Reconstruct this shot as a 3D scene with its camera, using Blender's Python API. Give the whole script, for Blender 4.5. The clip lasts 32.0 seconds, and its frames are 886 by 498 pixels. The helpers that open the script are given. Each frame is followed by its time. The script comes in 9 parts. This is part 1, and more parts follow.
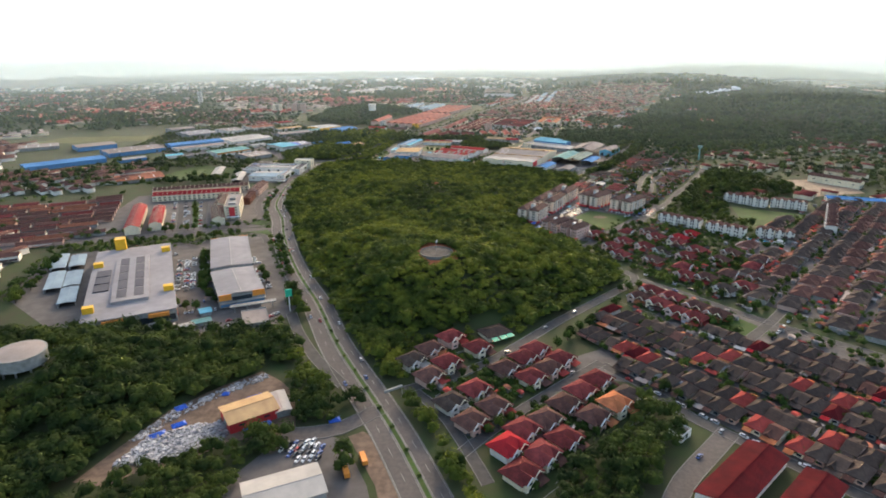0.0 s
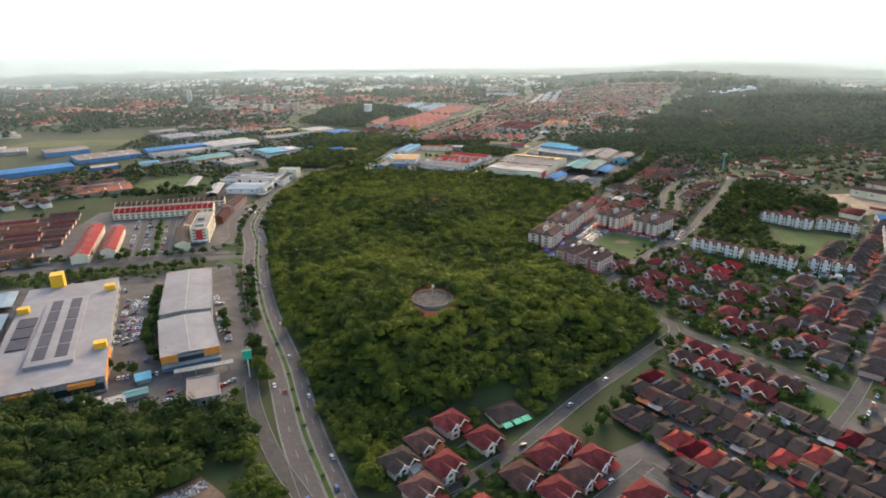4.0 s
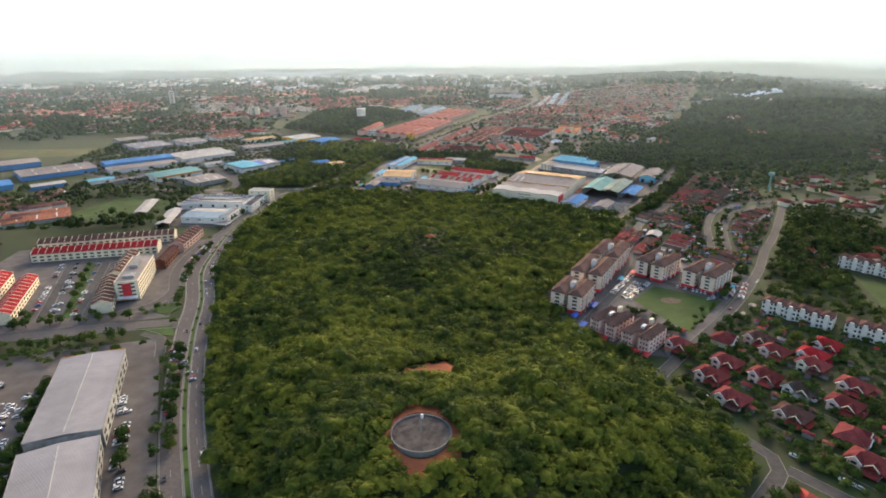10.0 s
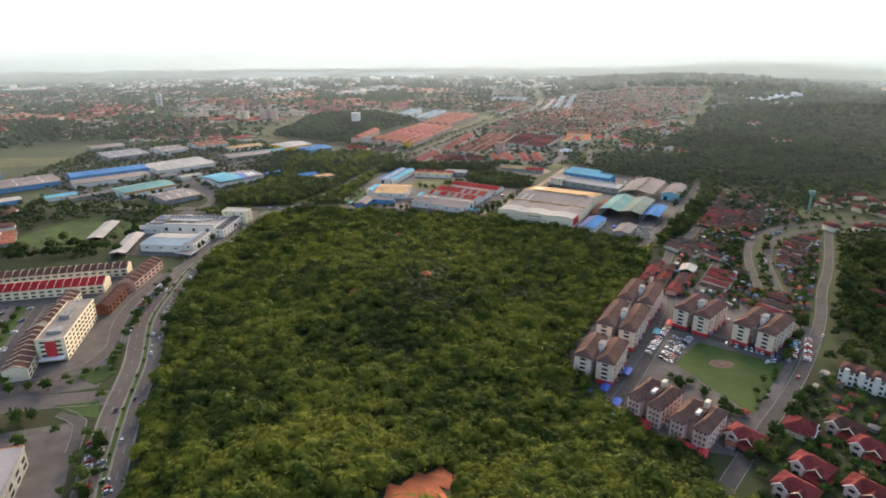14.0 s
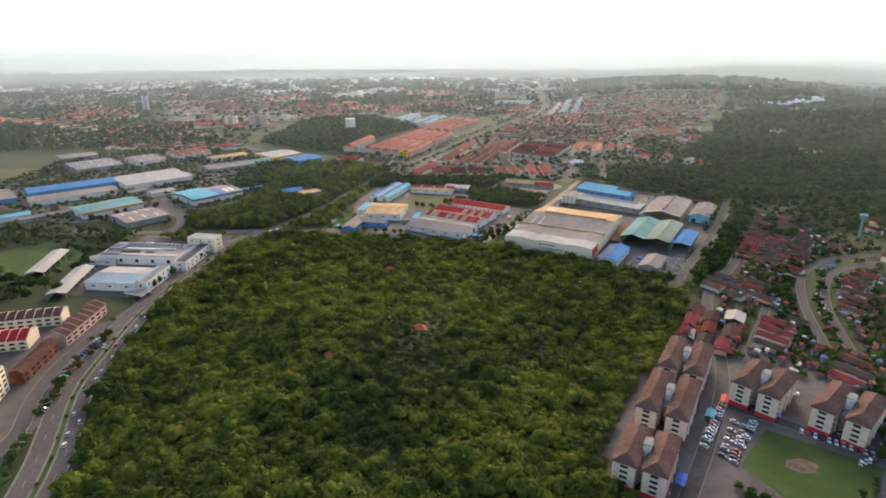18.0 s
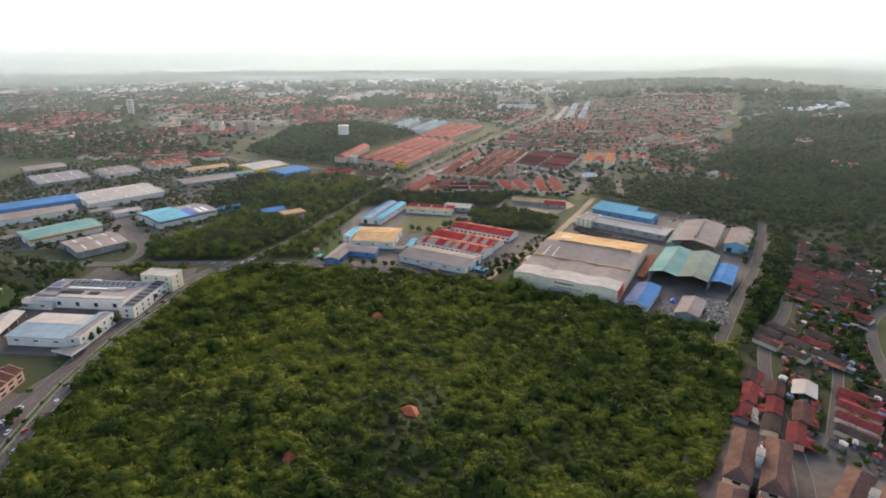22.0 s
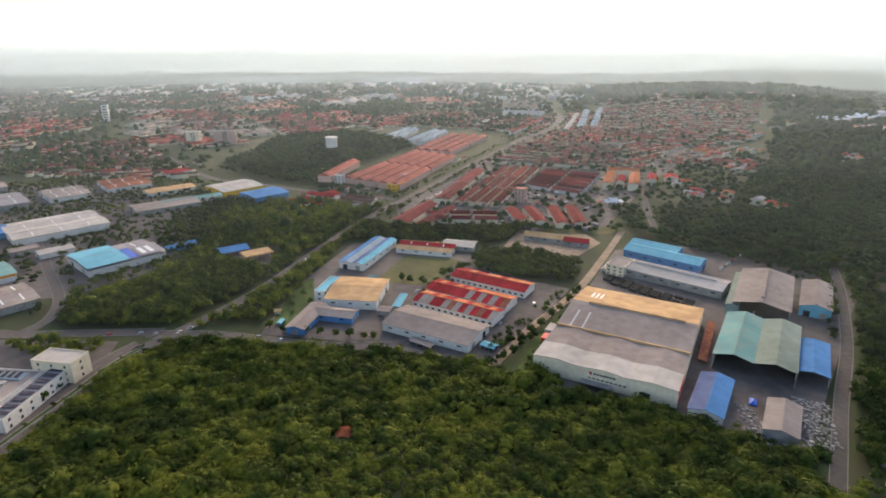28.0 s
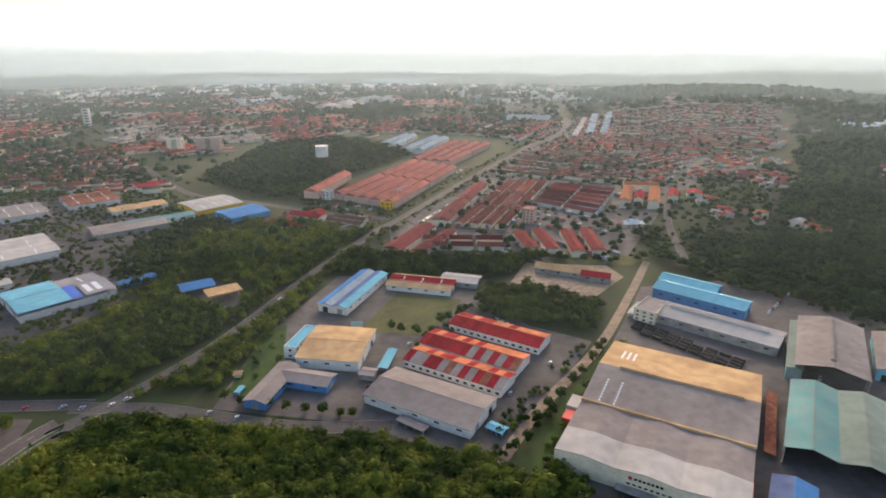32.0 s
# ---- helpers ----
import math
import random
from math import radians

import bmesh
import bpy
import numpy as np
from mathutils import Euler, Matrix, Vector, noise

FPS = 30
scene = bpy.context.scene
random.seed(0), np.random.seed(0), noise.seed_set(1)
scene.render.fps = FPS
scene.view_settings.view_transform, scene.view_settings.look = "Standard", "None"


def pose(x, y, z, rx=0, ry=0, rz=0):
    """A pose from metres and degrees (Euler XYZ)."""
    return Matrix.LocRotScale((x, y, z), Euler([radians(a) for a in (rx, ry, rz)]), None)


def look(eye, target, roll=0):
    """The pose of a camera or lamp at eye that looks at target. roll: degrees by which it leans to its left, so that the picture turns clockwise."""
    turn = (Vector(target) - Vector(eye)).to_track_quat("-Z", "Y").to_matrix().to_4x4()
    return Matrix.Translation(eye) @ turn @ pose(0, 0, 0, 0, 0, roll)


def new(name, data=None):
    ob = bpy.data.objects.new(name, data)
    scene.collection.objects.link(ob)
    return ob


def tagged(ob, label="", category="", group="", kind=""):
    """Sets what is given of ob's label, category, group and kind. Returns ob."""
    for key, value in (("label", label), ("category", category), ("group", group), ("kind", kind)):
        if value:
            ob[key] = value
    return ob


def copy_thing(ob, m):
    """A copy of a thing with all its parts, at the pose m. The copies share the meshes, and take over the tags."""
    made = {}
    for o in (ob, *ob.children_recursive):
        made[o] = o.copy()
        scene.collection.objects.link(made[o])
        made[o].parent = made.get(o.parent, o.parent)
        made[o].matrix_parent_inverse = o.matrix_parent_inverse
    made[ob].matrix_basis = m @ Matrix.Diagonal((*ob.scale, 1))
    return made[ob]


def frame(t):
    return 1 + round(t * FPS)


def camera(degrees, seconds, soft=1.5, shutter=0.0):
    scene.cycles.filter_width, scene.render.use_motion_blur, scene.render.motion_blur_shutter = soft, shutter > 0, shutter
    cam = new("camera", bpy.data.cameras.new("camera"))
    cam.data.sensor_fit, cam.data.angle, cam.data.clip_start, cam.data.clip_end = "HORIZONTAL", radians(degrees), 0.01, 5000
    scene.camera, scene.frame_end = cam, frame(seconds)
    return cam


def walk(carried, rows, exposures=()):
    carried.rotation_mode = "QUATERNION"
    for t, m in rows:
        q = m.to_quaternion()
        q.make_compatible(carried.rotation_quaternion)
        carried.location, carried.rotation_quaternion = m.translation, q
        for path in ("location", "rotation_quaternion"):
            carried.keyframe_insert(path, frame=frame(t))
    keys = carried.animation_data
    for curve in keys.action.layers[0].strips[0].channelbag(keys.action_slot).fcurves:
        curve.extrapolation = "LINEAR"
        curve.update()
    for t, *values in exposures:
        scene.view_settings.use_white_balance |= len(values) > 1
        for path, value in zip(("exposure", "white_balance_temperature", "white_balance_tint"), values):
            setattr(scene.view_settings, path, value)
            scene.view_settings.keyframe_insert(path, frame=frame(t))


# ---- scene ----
# camera and its walk
PATH = [
    (0, (0.00, 0.00, 184.00), (-1.88, 94.55, 151.49), -0.45),
    (2, (0.00, 46.31, 184.92), (-1.91, 140.76, 152.11), -0.40),
    (4, (0.00, 92.48, 185.77), (-1.94, 186.84, 152.73), -0.36),
    (6, (0.00, 138.49, 186.57), (-1.97, 232.79, 153.36), -0.31),
    (8, (0.00, 184.34, 187.33), (-2.01, 278.60, 153.99), -0.27),
    (12, (0.00, 275.55, 188.76), (-2.11, 369.75, 155.28), -0.18),
    (16, (0.00, 366.02, 190.14), (-2.24, 460.21, 156.63), -0.08),
    (20, (0.00, 455.70, 191.54), (-2.38, 549.91, 158.07), 0.01),
    (24, (0.00, 544.53, 193.04), (-2.54, 638.75, 159.62), 0.10),
    (28, (0.00, 632.45, 194.72), (-2.73, 726.66, 161.30), 0.19),
    (32, (0.00, 719.40, 196.65), (-2.94, 813.57, 163.14), 0.28),
]
cam = camera(73.75, 32.0, soft=1.8)
walk(cam, [(t, look(e, g, r)) for t, e, g, r in PATH], exposures=[(0, 1.33, 6850, 8), (10, 1.24, 6830, 10), (20, 1.11, 6830, 12), (32, 0.95, 6850, 14)])

# ---------------------------------------------------------------- light
SUN_EL, SUN_AZ = 22.0, 8.0       # degrees; azimuth from +y towards +x
sky_world = bpy.data.worlds.new("evening_sky")
scene.world = sky_world
sky_world.use_nodes = True
_n = sky_world.node_tree.nodes
_sky = _n.new("ShaderNodeTexSky")
_sky.sky_type = "NISHITA"
_sky.sun_disc = False
_sky.sun_elevation, _sky.sun_rotation = radians(SUN_EL), radians(SUN_AZ)
_sky.dust_density, _sky.air_density, _sky.ozone_density = 3.0, 1.0, 1.0
sky_world.node_tree.links.new(_sky.outputs[0], _n["Background"].inputs[0])
_n["Background"].inputs[1].default_value = 0.15
sun = new("sun", bpy.data.lights.new("sun", "SUN"))
sun.data.energy, sun.data.angle, sun.data.color = 0.85, radians(14), (1.0, 0.80, 0.56)
_d = Vector((math.sin(radians(SUN_AZ)) * math.cos(radians(SUN_EL)), math.cos(radians(SUN_AZ)) * math.cos(radians(SUN_EL)), math.sin(radians(SUN_EL))))
sun.matrix_world = look(_d * 800 + Vector((0, 400, 0)), (0, 400, 0))

# ---------------------------------------------------------------- materials
def nodes_of(name):
    m = bpy.data.materials.new(name)
    m.use_nodes = True
    nt = m.node_tree
    return m, nt, nt.nodes["Principled BSDF"]


def mat(name, col, rough=0.8, var=0.3, scale=0.4, col2=None, big=0.04, bump=0.0, bscale=3.0, metal=0.0, ribs=0.0, rnd=0.0, spec=0.3):
    """Procedural surface: grain at scale, stains at big, optional ribs across local x, per-object variation rnd."""
    m, nt, b = nodes_of(name)
    if ribs:
        rough, spec = max(rough, 0.9), 0.03      # dull weathered sheets and tiles
    N, L = nt.nodes.new, nt.links.new
    tc = N("ShaderNodeTexCoord")
    n1 = N("ShaderNodeTexNoise"); n1.inputs["Scale"].default_value = scale; n1.inputs["Detail"].default_value = 6
    n2 = N("ShaderNodeTexNoise"); n2.inputs["Scale"].default_value = big; n2.inputs["Detail"].default_value = 3
    L(tc.outputs["Object"], n1.inputs["Vector"]); L(tc.outputs["Object"], n2.inputs["Vector"])
    c2 = col2 or tuple(c * (1 - var) for c in col)
    mx = N("ShaderNodeMix"); mx.data_type = "RGBA"
    mx.inputs[6].default_value, mx.inputs[7].default_value = (*col, 1), (*c2, 1)
    r1 = N("ShaderNodeMapRange"); r1.inputs[1].default_value, r1.inputs[2].default_value = 0.35, 0.65
    L(n1.outputs["Fac"], r1.inputs[0]); L(r1.outputs[0], mx.inputs[0])
    hs = N("ShaderNodeHueSaturation")
    r2 = N("ShaderNodeMapRange"); r2.inputs[1].default_value, r2.inputs[2].default_value = 0.3, 0.7
    r2.inputs[3].default_value, r2.inputs[4].default_value = 1 - var * 0.8, 1 + var * 0.5
    L(n2.outputs["Fac"], r2.inputs[0])
    out = r2.outputs[0]
    if rnd:
        oi = N("ShaderNodeObjectInfo")
        r3 = N("ShaderNodeMapRange"); r3.inputs[3].default_value, r3.inputs[4].default_value = 1 - 1.6 * rnd, 1 + 1.6 * rnd
        gi, sm = N("ShaderNodeNewGeometry"), N("ShaderNodeMath"); sm.operation = "ADD"
        r3.inputs[2].default_value = 2.0
        L(oi.outputs["Random"], sm.inputs[0]); L(gi.outputs["Random Per Island"], sm.inputs[1]); L(sm.outputs[0], r3.inputs[0])
        mu = N("ShaderNodeMath"); mu.operation = "MULTIPLY"
        L(out, mu.inputs[0]); L(r3.outputs[0], mu.inputs[1]); out = mu.outputs[0]
    L(out, hs.inputs["Value"]); L(mx.outputs[2], hs.inputs["Color"]); L(hs.outputs[0], b.inputs["Base Color"])
    b.inputs["Roughness"].default_value, b.inputs["Metallic"].default_value = rough, metal
    b.inputs["Specular IOR Level"].default_value = spec
    if bump or ribs:
        bp = N("ShaderNodeBump"); bp.inputs["Strength"].default_value = max(bump, 0.35 if ribs else 0)
        bp.inputs["Distance"].default_value = 0.15
        if ribs:
            wv = N("ShaderNodeTexWave"); wv.inputs["Scale"].default_value = ribs
            L(tc.outputs["Object"], wv.inputs["Vector"]); L(wv.outputs["Fac"], bp.inputs["Height"])
        else:
            n3 = N("ShaderNodeTexNoise"); n3.inputs["Scale"].default_value = bscale
            L(tc.outputs["Object"], n3.inputs["Vector"]); L(n3.outputs["Fac"], bp.inputs["Height"])
        L(bp.outputs[0], b.inputs["Normal"])
    return m


def leaf_mat(name, a, c, d, scale=0.085, fine=0.9):
    """Foliage: tree-to-tree variation by noise at crown size and leaf-to-leaf by island."""
    m, nt, b = nodes_of(name)
    N, L = nt.nodes.new, nt.links.new
    tc, ge = N("ShaderNodeTexCoord"), N("ShaderNodeNewGeometry")
    n1 = N("ShaderNodeTexNoise"); n1.inputs["Scale"].default_value = scale; n1.inputs["Detail"].default_value = 2
    n2 = N("ShaderNodeTexNoise"); n2.inputs["Scale"].default_value = 0.012; n2.inputs["Detail"].default_value = 3
    L(tc.outputs["Object"], n1.inputs["Vector"]); L(tc.outputs["Object"], n2.inputs["Vector"])
    rp = N("ShaderNodeValToRGB")
    e = rp.color_ramp.elements
    e[0].position, e[0].color = 0.33, (*a, 1)
    e[1].position, e[1].color = 0.66, (*d, 1)
    k = e.new(0.5); k.color = (*c, 1)
    ad = N("ShaderNodeMath"); ad.operation = "ADD"
    mu = N("ShaderNodeMath"); mu.operation = "MULTIPLY_ADD"; mu.inputs[1].default_value, mu.inputs[2].default_value = 0.8, -0.4
    L(n2.outputs["Fac"], mu.inputs[0]); L(n1.outputs["Fac"], ad.inputs[0]); L(mu.outputs[0], ad.inputs[1]); L(ad.outputs[0], rp.inputs[0])
    hs = N("ShaderNodeHueSaturation")
    mr = N("ShaderNodeMapRange"); mr.inputs[3].default_value, mr.inputs[4].default_value = 0.84, 1.16
    L(ge.outputs["Random Per Island"], mr.inputs[0]); L(mr.outputs[0], hs.inputs["Value"])
    L(rp.outputs[0], hs.inputs["Color"]); L(hs.outputs[0], b.inputs["Base Color"])
    b.inputs["Roughness"].default_value = 0.85; b.inputs["Specular IOR Level"].default_value = 0.1
    tl, ms = N("ShaderNodeBsdfTranslucent"), N("ShaderNodeMixShader")
    ms.inputs[0].default_value = 0.35
    L(hs.outputs[0], tl.inputs["Color"]); L(b.outputs[0], ms.inputs[1]); L(tl.outputs[0], ms.inputs[2]); L(ms.outputs[0], nt.nodes["Material Output"].inputs[0])
    bp = N("ShaderNodeBump"); bp.inputs["Strength"].default_value, bp.inputs["Distance"].default_value = 0.5, 0.5
    n3 = N("ShaderNodeTexNoise"); n3.inputs["Scale"].default_value = fine
    L(tc.outputs["Object"], n3.inputs["Vector"]); L(n3.outputs["Fac"], bp.inputs["Height"]); L(bp.outputs[0], b.inputs["Normal"])
    return m


M = {}
M["ground"] = mat("grass_and_earth", (0.036, 0.058, 0.015), 0.95, 0.4, 0.06, (0.050, 0.050, 0.022), big=0.008, bump=0.5, bscale=0.7)
M["grass"] = mat("mown_grass", (0.038, 0.086, 0.013), 0.95, 0.35, 0.4, (0.060, 0.084, 0.019), big=0.06)
M["field"] = mat("dry_playing_field", (0.115, 0.105, 0.036), 0.95, 0.35, 0.2, (0.078, 0.092, 0.026), big=0.03)
M["earth"] = mat("bare_red_earth", (0.42, 0.12, 0.05), 0.95, 0.3, 0.3, (0.32, 0.10, 0.05), bump=0.4)
M["yard_earth"] = mat("trodden_brown_earth", (0.20, 0.135, 0.095), 0.95, 0.4, 0.3, (0.125, 0.085, 0.062), big=0.05, bump=0.4)
M["sand"] = mat("pale_sandy_earth", (0.36, 0.27, 0.19), 0.95, 0.3, 0.2, (0.24, 0.17, 0.12), bump=0.4)
M["asphalt"] = mat("worn_asphalt", (0.118, 0.100, 0.092), 0.9, 0.25, 0.5, (0.088, 0.076, 0.072), big=0.02)
M["paving"] = mat("concrete_yard", (0.138, 0.120, 0.112), 0.9, 0.35, 0.12, (0.090, 0.078, 0.073), big=0.03)
M["street"] = mat("old_grey_street", (0.090, 0.081, 0.076), 0.9, 0.3, 0.3, big=0.03)
M["kerb"] = mat("concrete_kerb", (0.22, 0.205, 0.19), 0.9, 0.2, 1.0)
M["paint"] = mat("road_paint", (0.42, 0.40, 0.37), 0.7, 0.3, 1.5)
M["concrete"] = mat("weathered_concrete", (0.34, 0.33, 0.31), 0.9, 0.3, 0.4, big=0.08)
M["bark"] = mat("bark", (0.12, 0.09, 0.065), 0.95, 0.4, 3.0, bump=0.5)
M["leaf"] = leaf_mat("jungle_leaves", (0.038, 0.060, 0.014), (0.084, 0.112, 0.019), (0.165, 0.182, 0.026))
M["leaf_dark"] = leaf_mat("dark_leaves", (0.020, 0.036, 0.012), (0.042, 0.065, 0.016), (0.076, 0.100, 0.021))
M["leaf_far"] = leaf_mat("far_leaves", (0.022, 0.042, 0.016), (0.036, 0.062, 0.021), (0.056, 0.086, 0.027), 0.05, 0.3)
M["leaf_street"] = leaf_mat("street_tree_leaves", (0.034, 0.062, 0.015), (0.060, 0.098, 0.022), (0.105, 0.140, 0.032))
M["cream"] = mat("cream_render", (0.86, 0.74, 0.54), 0.85, 0.15, 0.5)
M["white"] = mat("white_render", (0.79, 0.74, 0.67), 0.85, 0.15, 0.5)
M["apart_cream"] = mat("pale_salmon_render", (0.86, 0.70, 0.54), 0.85, 0.15, 0.5)
M["apart_pink"] = mat("pinkish_white_render", (0.80, 0.56, 0.47), 0.85, 0.15, 0.5)
M["pink"] = mat("pink_render", (0.62, 0.40, 0.32), 0.85, 0.15, 0.5)
M["orange"] = mat("orange_cladding", (0.80, 0.28, 0.05), 0.6, 0.15, 0.5)
M["yellow"] = mat("yellow_cladding", (0.85, 0.46, 0.03), 0.55, 0.12, 0.5)
M["red"] = mat("red_cladding", (0.62, 0.045, 0.05), 0.6, 0.15, 0.5)
M["bluewall"] = mat("blue_cladding", (0.09, 0.26, 0.50), 0.6, 0.2, 0.5)
M["glass"] = mat("dark_window_glass", (0.035, 0.045, 0.055), 0.12, 0.3, 1.0, spec=0.6)
M["frame_white"] = mat("white_frame", (0.75, 0.75, 0.74), 0.6, 0.1, 2.0)
M["tank_floor"] = mat("silted_tank_floor", (0.10, 0.085, 0.08), 0.9, 0.5, 0.35, (0.035, 0.030, 0.030), big=0.12)
M["dark"] = mat("dark_opening", (0.03, 0.03, 0.032), 0.8, 0.3, 1.0)
M["solar"] = mat("solar_panel", (0.055, 0.048, 0.065), 0.55, 0.2, 0.8, spec=0.2)
M["roof_lightgrey"] = mat("light_grey_metal_roof", (0.33, 0.305, 0.31), 0.55, 0.2, 0.15, (0.28, 0.26, 0.265), ribs=0.6)
M["roof_grey"] = mat("grey_metal_roof", (0.335, 0.282, 0.255), 0.6, 0.22, 0.15, (0.265, 0.22, 0.20), ribs=0.6, rnd=0.12)
M["roof_white"] = mat("white_metal_roof", (0.52, 0.475, 0.43), 0.5, 0.18, 0.15, ribs=0.6)
M["roof_tan"] = mat("tan_metal_roof", (0.64, 0.42, 0.22), 0.6, 0.25, 0.12, (0.48, 0.30, 0.16), ribs=0.6)
M["roof_blue"] = mat("blue_metal_roof", (0.10, 0.26, 0.52), 0.5, 0.2, 0.15, ribs=0.6)
M["roof_sky"] = mat("sky_blue_metal_roof", (0.20, 0.50, 0.62), 0.5, 0.2, 0.15, ribs=0.6)
M["roof_paleblue"] = mat("pale_blue_metal_roof", (0.34, 0.42, 0.47), 0.55, 0.2, 0.15, ribs=0.6)
M["roof_green"] = mat("pale_green_metal_roof", (0.17, 0.36, 0.34), 0.55, 0.25, 0.15, (0.23, 0.33, 0.30), ribs=0.6)
M["roof_sage"] = mat("grey_green_metal_roof", (0.26, 0.31, 0.26), 0.6, 0.25, 0.15, (0.22, 0.25, 0.21), ribs=0.6)
M["roof_slate"] = mat("slate_blue_metal_roof", (0.16, 0.20, 0.34), 0.6, 0.25, 0.15, ribs=0.6)
M["roof_redmetal"] = mat("red_metal_roof", (0.38, 0.026, 0.032), 0.6, 0.25, 0.3, (0.27, 0.025, 0.03), ribs=0.6, rnd=0.2)
M["roof_darkred"] = mat("dark_red_metal_roof", (0.115, 0.014, 0.017), 0.7, 0.3, 0.2, (0.075, 0.012, 0.015), ribs=0.6)
M["roof_orangemetal"] = mat("orange_metal_roof", (0.62, 0.20, 0.10), 0.6, 0.25, 0.3, ribs=0.6, rnd=0.2)
M["roof_rust"] = mat("rusty_metal_roof", (0.30, 0.12, 0.07), 0.8, 0.4, 0.3, (0.18, 0.07, 0.05), ribs=0.6, rnd=0.3)
M["tile_brown"] = mat("brown_roof_tiles", (0.135, 0.066, 0.054), 0.85, 0.3, 0.8, (0.085, 0.048, 0.043), big=0.2, ribs=1.2, rnd=0.25)
M["tile_darkgrey"] = mat("weathered_dark_roof_tiles", (0.090, 0.066, 0.056), 0.9, 0.3, 0.8, (0.058, 0.044, 0.039), big=0.2, ribs=1.2, rnd=0.25)
M["tile_red"] = mat("red_roof_tiles", (0.33, 0.056, 0.048), 0.85, 0.3, 0.8, (0.22, 0.046, 0.042), big=0.2, ribs=1.2, rnd=0.25)
M["tile_maroon"] = mat("maroon_roof_tiles", (0.215, 0.048, 0.046), 0.85, 0.3, 0.8, (0.135, 0.036, 0.036), big=0.2, ribs=1.2, rnd=0.3)
M["tile_orange"] = mat("terracotta_roof_tiles", (0.48, 0.17, 0.08), 0.85, 0.25, 0.8, big=0.2, ribs=1.2, rnd=0.15)
M["tile_apart"] = mat("purple_brown_roof_tiles", (0.18, 0.105, 0.082), 0.9, 0.3, 0.6, (0.12, 0.07, 0.06), big=0.15, ribs=1.0)
M["roof_terracotta"] = mat("faded_terracotta_roof", (0.50, 0.175, 0.125), 0.8, 0.25, 0.1, (0.36, 0.125, 0.10), big=0.03, ribs=0.4, rnd=0.12)
M["tarp_blue"] = mat("blue_tarpaulin", (0.04, 0.14, 0.62), 0.5, 0.3, 1.0, rnd=0.2)
M["rubbish"] = mat("pale_scrap", (0.50, 0.48, 0.48), 0.8, 0.5, 2.0, rnd=0.4)
M["pool"] = mat("pool_water", (0.05, 0.45, 0.62), 0.1, 0.1, 0.5)
M["awning_green"] = mat("green_paint", (0.02, 0.42, 0.25), 0.5, 0.1, 1.0)
M["tyre"] = mat("tyre_rubber", (0.02, 0.02, 0.02), 0.9)
for _k, _c in dict(white=(0.75, 0.75, 0.75), silver=(0.45, 0.46, 0.48), black=(0.03, 0.03, 0.035), red=(0.45, 0.03, 0.03), blue=(0.05, 0.10, 0.30)).items():
    M["car_" + _k] = mat(_k + "_car_paint", _c, 0.3, 0.05, 1.0, spec=0.6)


# ---------------------------------------------------------------- view-fitted grid
# Plan fits an earlier camera's view; plan() refits it to this camera, in metres.
FIT_GRID = np.array([[0.966633, 0.0120746, -8.03205], [-0.0592555, 1.14926, 44.1247], [-1.05393e-05, 3.86259e-05, 1]])
FIT_GRID_BACK = np.linalg.inv(FIT_GRID)
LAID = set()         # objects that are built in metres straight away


def plan(x, y, grid=FIT_GRID):
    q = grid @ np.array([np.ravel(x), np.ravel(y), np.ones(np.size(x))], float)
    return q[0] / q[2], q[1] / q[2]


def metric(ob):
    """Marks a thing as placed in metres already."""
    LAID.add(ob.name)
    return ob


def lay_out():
    """Moves everything drawn on the view-fitted grid to its place in metres; buildings take the grid's stretch, small
    things keep their size.
    """
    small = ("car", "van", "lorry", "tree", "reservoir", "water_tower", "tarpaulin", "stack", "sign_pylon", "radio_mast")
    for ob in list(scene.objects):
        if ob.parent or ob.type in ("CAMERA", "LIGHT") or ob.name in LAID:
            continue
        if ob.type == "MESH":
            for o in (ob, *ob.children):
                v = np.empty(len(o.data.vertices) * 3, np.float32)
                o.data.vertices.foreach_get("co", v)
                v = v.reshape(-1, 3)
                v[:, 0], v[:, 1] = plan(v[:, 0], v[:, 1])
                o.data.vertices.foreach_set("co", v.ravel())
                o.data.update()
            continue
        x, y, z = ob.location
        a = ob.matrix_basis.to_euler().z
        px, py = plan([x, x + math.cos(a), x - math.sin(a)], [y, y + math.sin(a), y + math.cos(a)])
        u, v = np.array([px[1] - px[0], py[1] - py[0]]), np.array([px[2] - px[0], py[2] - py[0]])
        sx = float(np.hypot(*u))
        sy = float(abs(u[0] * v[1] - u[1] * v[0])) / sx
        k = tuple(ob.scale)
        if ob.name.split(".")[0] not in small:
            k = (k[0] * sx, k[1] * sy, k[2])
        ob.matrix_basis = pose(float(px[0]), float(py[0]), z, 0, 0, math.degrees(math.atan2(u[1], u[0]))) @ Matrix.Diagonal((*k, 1))


